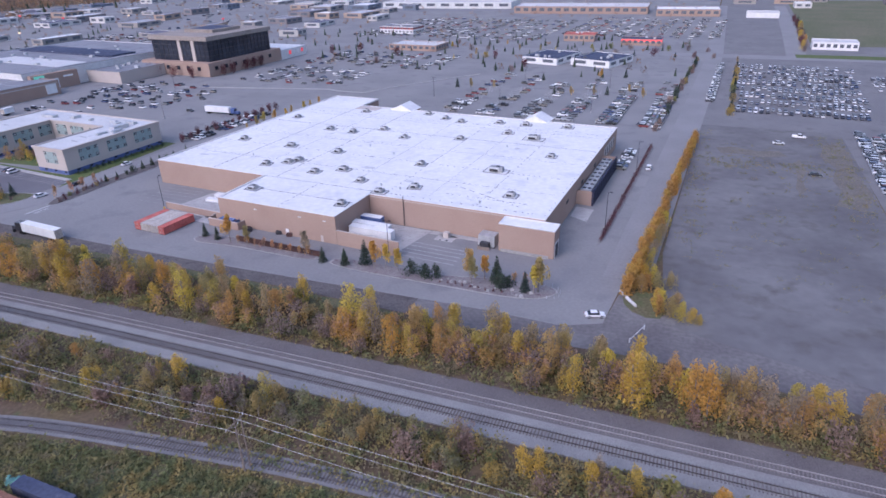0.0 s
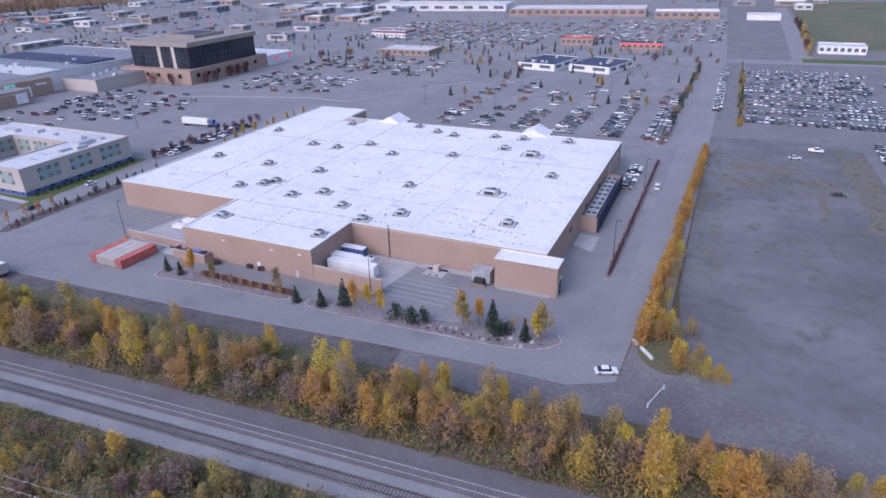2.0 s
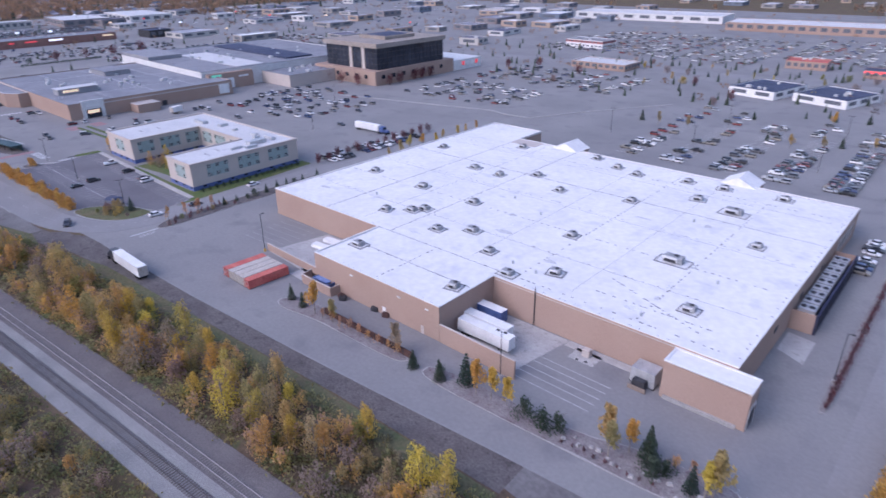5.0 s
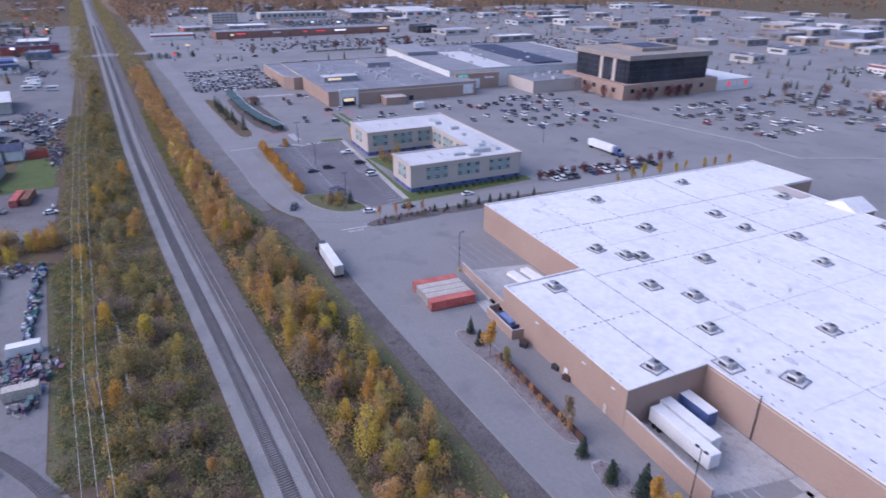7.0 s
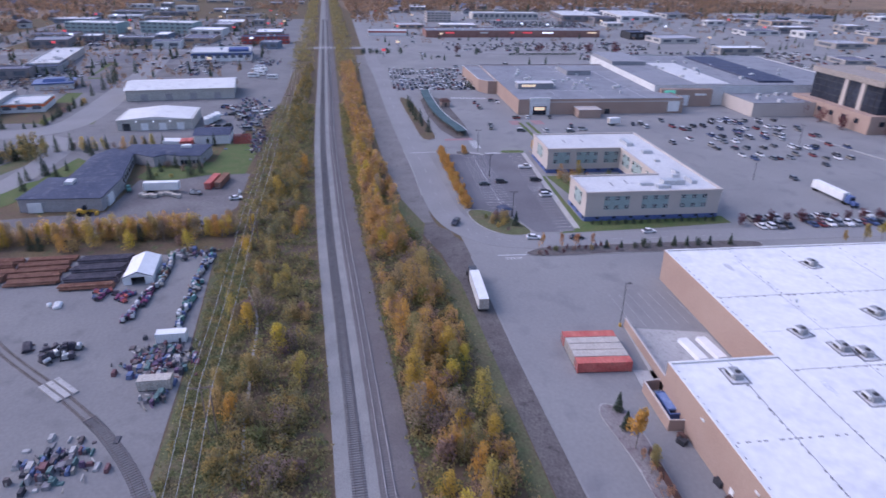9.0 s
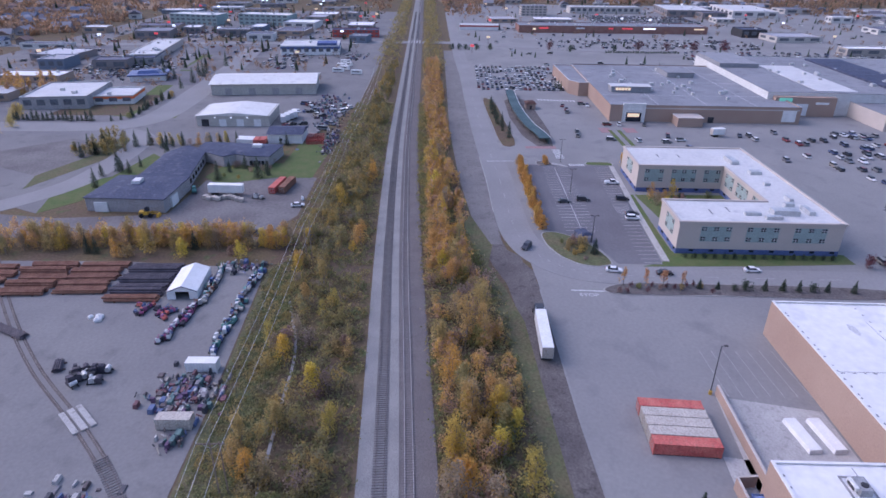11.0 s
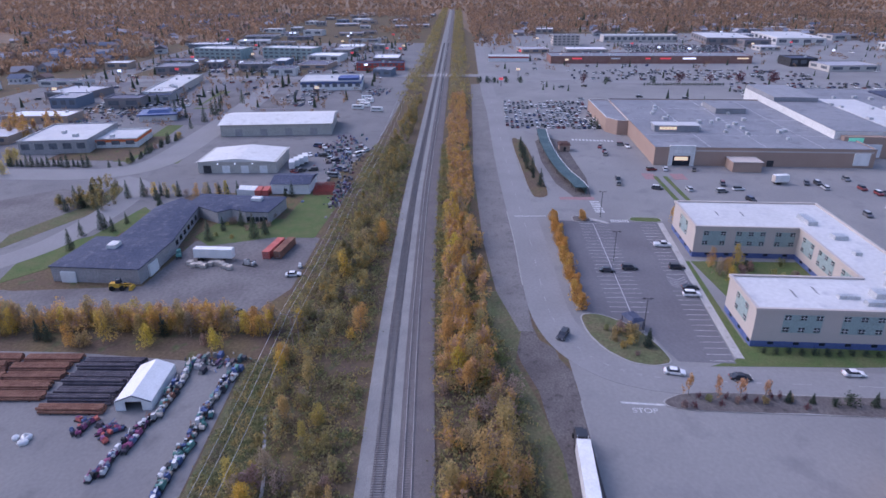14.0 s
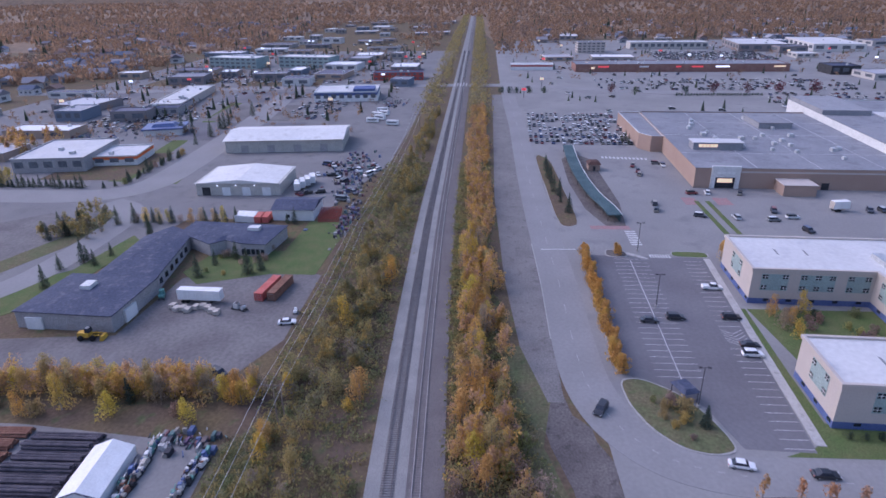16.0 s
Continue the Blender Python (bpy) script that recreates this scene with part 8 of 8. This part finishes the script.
for k in range(24):
    park(rng.choice(list(CARS.values())), -398 + rng.uniform(-30, 30), 30 + rng.uniform(-16, 12), rng.uniform(0, 360))
for k in range(6):
    rv = thing("motorhome", -520 - k * 9 + rng.uniform(-2, 2), 26 + rng.uniform(-8, 8), 0.06, rng.uniform(60, 120), "white motorhome parked in a yard", "motorhome", "motorhomes")
    part("body", Geo().box(-4, -1.2, 0.6, 4, 1.2, 3.2, top=0.15), M_WHITE, rv)
    part("window_band", Geo().box(-3, -1.22, 1.7, 3, 1.22, 2.4), M_GLASS, rv)
    part("wheel", Geo().tube((-2.4, -1.1, 0.4), (-2.4, 1.1, 0.4), 0.4, n=8), M_TYRE, rv)
    part("wheel", Geo().tube((2.6, -1.1, 0.4), (2.6, 1.1, 0.4), 0.4, n=8), M_TYRE, rv)
rf = thing("red_fence", -358, 33.5, 0.06, 8, "stack of orange-red barrier frames", "barrier stack")
for k in range(9):
    fr = Geo().box(k * 1.5, -4.0, 0.1, k * 1.5 + 0.12, 4.0, 0.25).box(k * 1.5, -4.0, 1.7, k * 1.5 + 0.12, 4.0, 1.85)
    for j in range(9):
        fr.box(k * 1.5 + 0.02, -4.0 + j * 0.98, 0, k * 1.5 + 0.1, -3.88 + j * 0.98, 1.85)
    part("frame", fr, M_REDWALL, rf)

# ---- power line ----
POLES = [(-63, 59), (-142.5, 55), (-228, 53.6), (-315, 53), (-405, 54), (-500, 52)]
WH = 11.0
for i, (x, y) in enumerate(POLES):
    p = thing("utility_pole", x, y, 0, 2, "grey timber utility pole with a crossarm", "utility pole", "power line")
    part("pole", Geo().tube((0, 0, 0), (0, 0, WH + 0.6), 0.17, 0.11, 8), M_WOOD, p)
    part("pole", Geo().tube((0, 1.5, 0), (0, 1.5, WH + 0.2), 0.16, 0.11, 8), M_WOOD, p)
    part("crossarm", Geo().box(-0.08, -2.3, WH - 0.3, 0.08, 2.3, WH - 0.1), M_WOOD, p)
    part("brace", Geo().tube((0.05, -1.2, WH - 0.2), (0.05, 0, WH - 1.1), 0.03, n=4).tube((0.05, 1.2, WH - 0.2), (0.05, 0, WH - 1.1), 0.03, n=4), M_METAL, p)
    for yy in (-2.1, 0.0, 2.1):
        part("insulator", Geo().tube((0, yy, WH - 0.1 if yy else WH + 0.6), (0, yy, WH + 0.25 if yy else WH + 0.9), 0.07, n=6), M_PALE_METAL, p)
ALL = [(40, 62)] + POLES
for yy, zz in ((-2.1, WH + 0.2), (0.0, WH + 0.8), (2.1, WH + 0.2)):
    for (xa, ya), (xb, yb) in zip(ALL[:-1], ALL[1:]):
        w = thing("power_cable", xa, ya, 0, 0, "thin pale overhead cable", "cable", "power line")
        pts = [(k / 14, 4 * (k / 14) * (1 - k / 14)) for k in range(15)]
        cv = bpy.data.curves.new("wire", "CURVE")
        cv.dimensions, cv.bevel_depth, cv.bevel_resolution = "3D", 0.04, 0
        sp = cv.splines.new("POLY")
        sp.points.add(len(pts) - 1)
        for q, (k, sg) in zip(sp.points, pts):
            q.co = ((xb - xa) * k, (yb - ya) * k + yy, zz - 1.3 * sg, 1)
        cv.materials.append(M_METAL)
        wire = new("wire", cv)
        wire.parent = w

# ---- far town ----
def town(count, x0, x1, y0, y1, keep, seed, hmax=8):
    r = random.Random(seed)
    done = []
    for _ in range(count):
        x, y = r.uniform(x0, x1), r.uniform(y0, y1)
        w, d = r.uniform(12, 38), r.uniform(14, 48)
        if not keep(x, y) or any(abs(x - a) < (w + b) / 2 + 10 and abs(y - c) < (d + e) / 2 + 10 for a, b, c, e in done):
            continue
        done.append((x, w, y, d))
        block("town_building", x - w / 2, y - d / 2, w, d, r.uniform(4, hmax), r.uniform(-8, 8), M_WALLS, M_ROOFS, "low flat-roofed town building far off", "building", 1, (r.randint(2, 3), r.randint(1, 2)), r.randint(0, 1), group="far town")


far_from_rail = lambda x, y: abs(y - track_y(x)) > 42
town(95, -960, -430, -260, 20, lambda x, y: far_from_rail(x, y) and not (x > -560 and y > -140) and not (-870 < x < -800 and -220 < y < -60) and not (-665 < x < -560 and -170 < y < 15) and not (-760 < x < -700 and -30 < y < 40) and abs(x + 665) > 22, 3)
town(40, -1700, -980, -230, 40, far_from_rail, 4)
town(40, -1400, -830, 90, 800, lambda x, y: far_from_rail(x, y) and not (-1100 < x < -890 and 180 < y < 580), 5)
town(50, -1100, -560, 430, 1150, lambda x, y: True, 6)
town(40, -560, -400, 470, 1100, lambda x, y: True, 8)
town(45, -500, 300, 950, 1600, lambda x, y: True, 9)
# glowing panels on posts: cold white ones stand in for distant street lights
for k in range(46):
    x, y = rng.uniform(-1100, -560), rng.choice([rng.uniform(-240, 20), rng.uniform(120, 700)])
    if far_from_rail(x, y):
        s = thing("lit_sign", x, y, 0, rng.uniform(-10, 10), "small lit sign or street light on a post far off", "sign", "lit signs")
        part("post", Geo().tube((0, 0, 0), (0, 0, 7), 0.2), M_DARK, s)
        part("panel", Geo().box(-0.3, -1.6, 5.5, 0.3, 1.6, 7.2), rng.choice([M_REDLIT, M_WARMLIT, M_WHITELIT]), s)
bag = []
for x, y in ((-427, 164), (-412, 164), (-418, 164.5), (-371, 161), (-363, 160), (-385, 179.5), (-385.4, 186), (-385, 199), (-357, 174.6), (-355.6, 187.3), (-363.4, 204), (-353.3, 200), (-356.4, 208), (-342.8, 207.5), (-476, 141), (-428, 178.5), (-432, 176), (-470, 205), (-372, 232), (-365, 240)):
    bag.append(pose(x, y, 0.06, 0, 0, RZ + rng.choice([0, 180, 90]) + rng.uniform(-20, 20)))
for _ in range(24):
    x, y = grid(-372, 236, 6.5 * rng.randint(0, 7), 3.0 * rng.randint(0, 24))
    bag.append(pose(x, y, 0.06, 0, 0, RZ + rng.choice([0, 180]) + rng.uniform(-3, 3)))
scatter("mall_cars", far_car, (M_CAR_FAR, M_GLASS, M_TYRE), bag, "cars parked loosely before the mall", "cars")
bag = [pose(rng.uniform(-1100, -560), rng.choice([rng.uniform(-240, 20), rng.uniform(120, 1000)]), 0.06, 0, 0, rng.uniform(0, 360)) for _ in range(430)]
scatter("town_cars", far_car, (M_CAR_FAR, M_GLASS, M_TYRE), [m for m in bag if far_from_rail(m.translation.x, m.translation.y)], "scattered parked cars in the town far off", "cars")
for p in [*CARS.values(), *WCARS.values(), *DCARS.values()]:
    for o in list(p.children_recursive) + [p]:
        bpy.data.objects.remove(o)
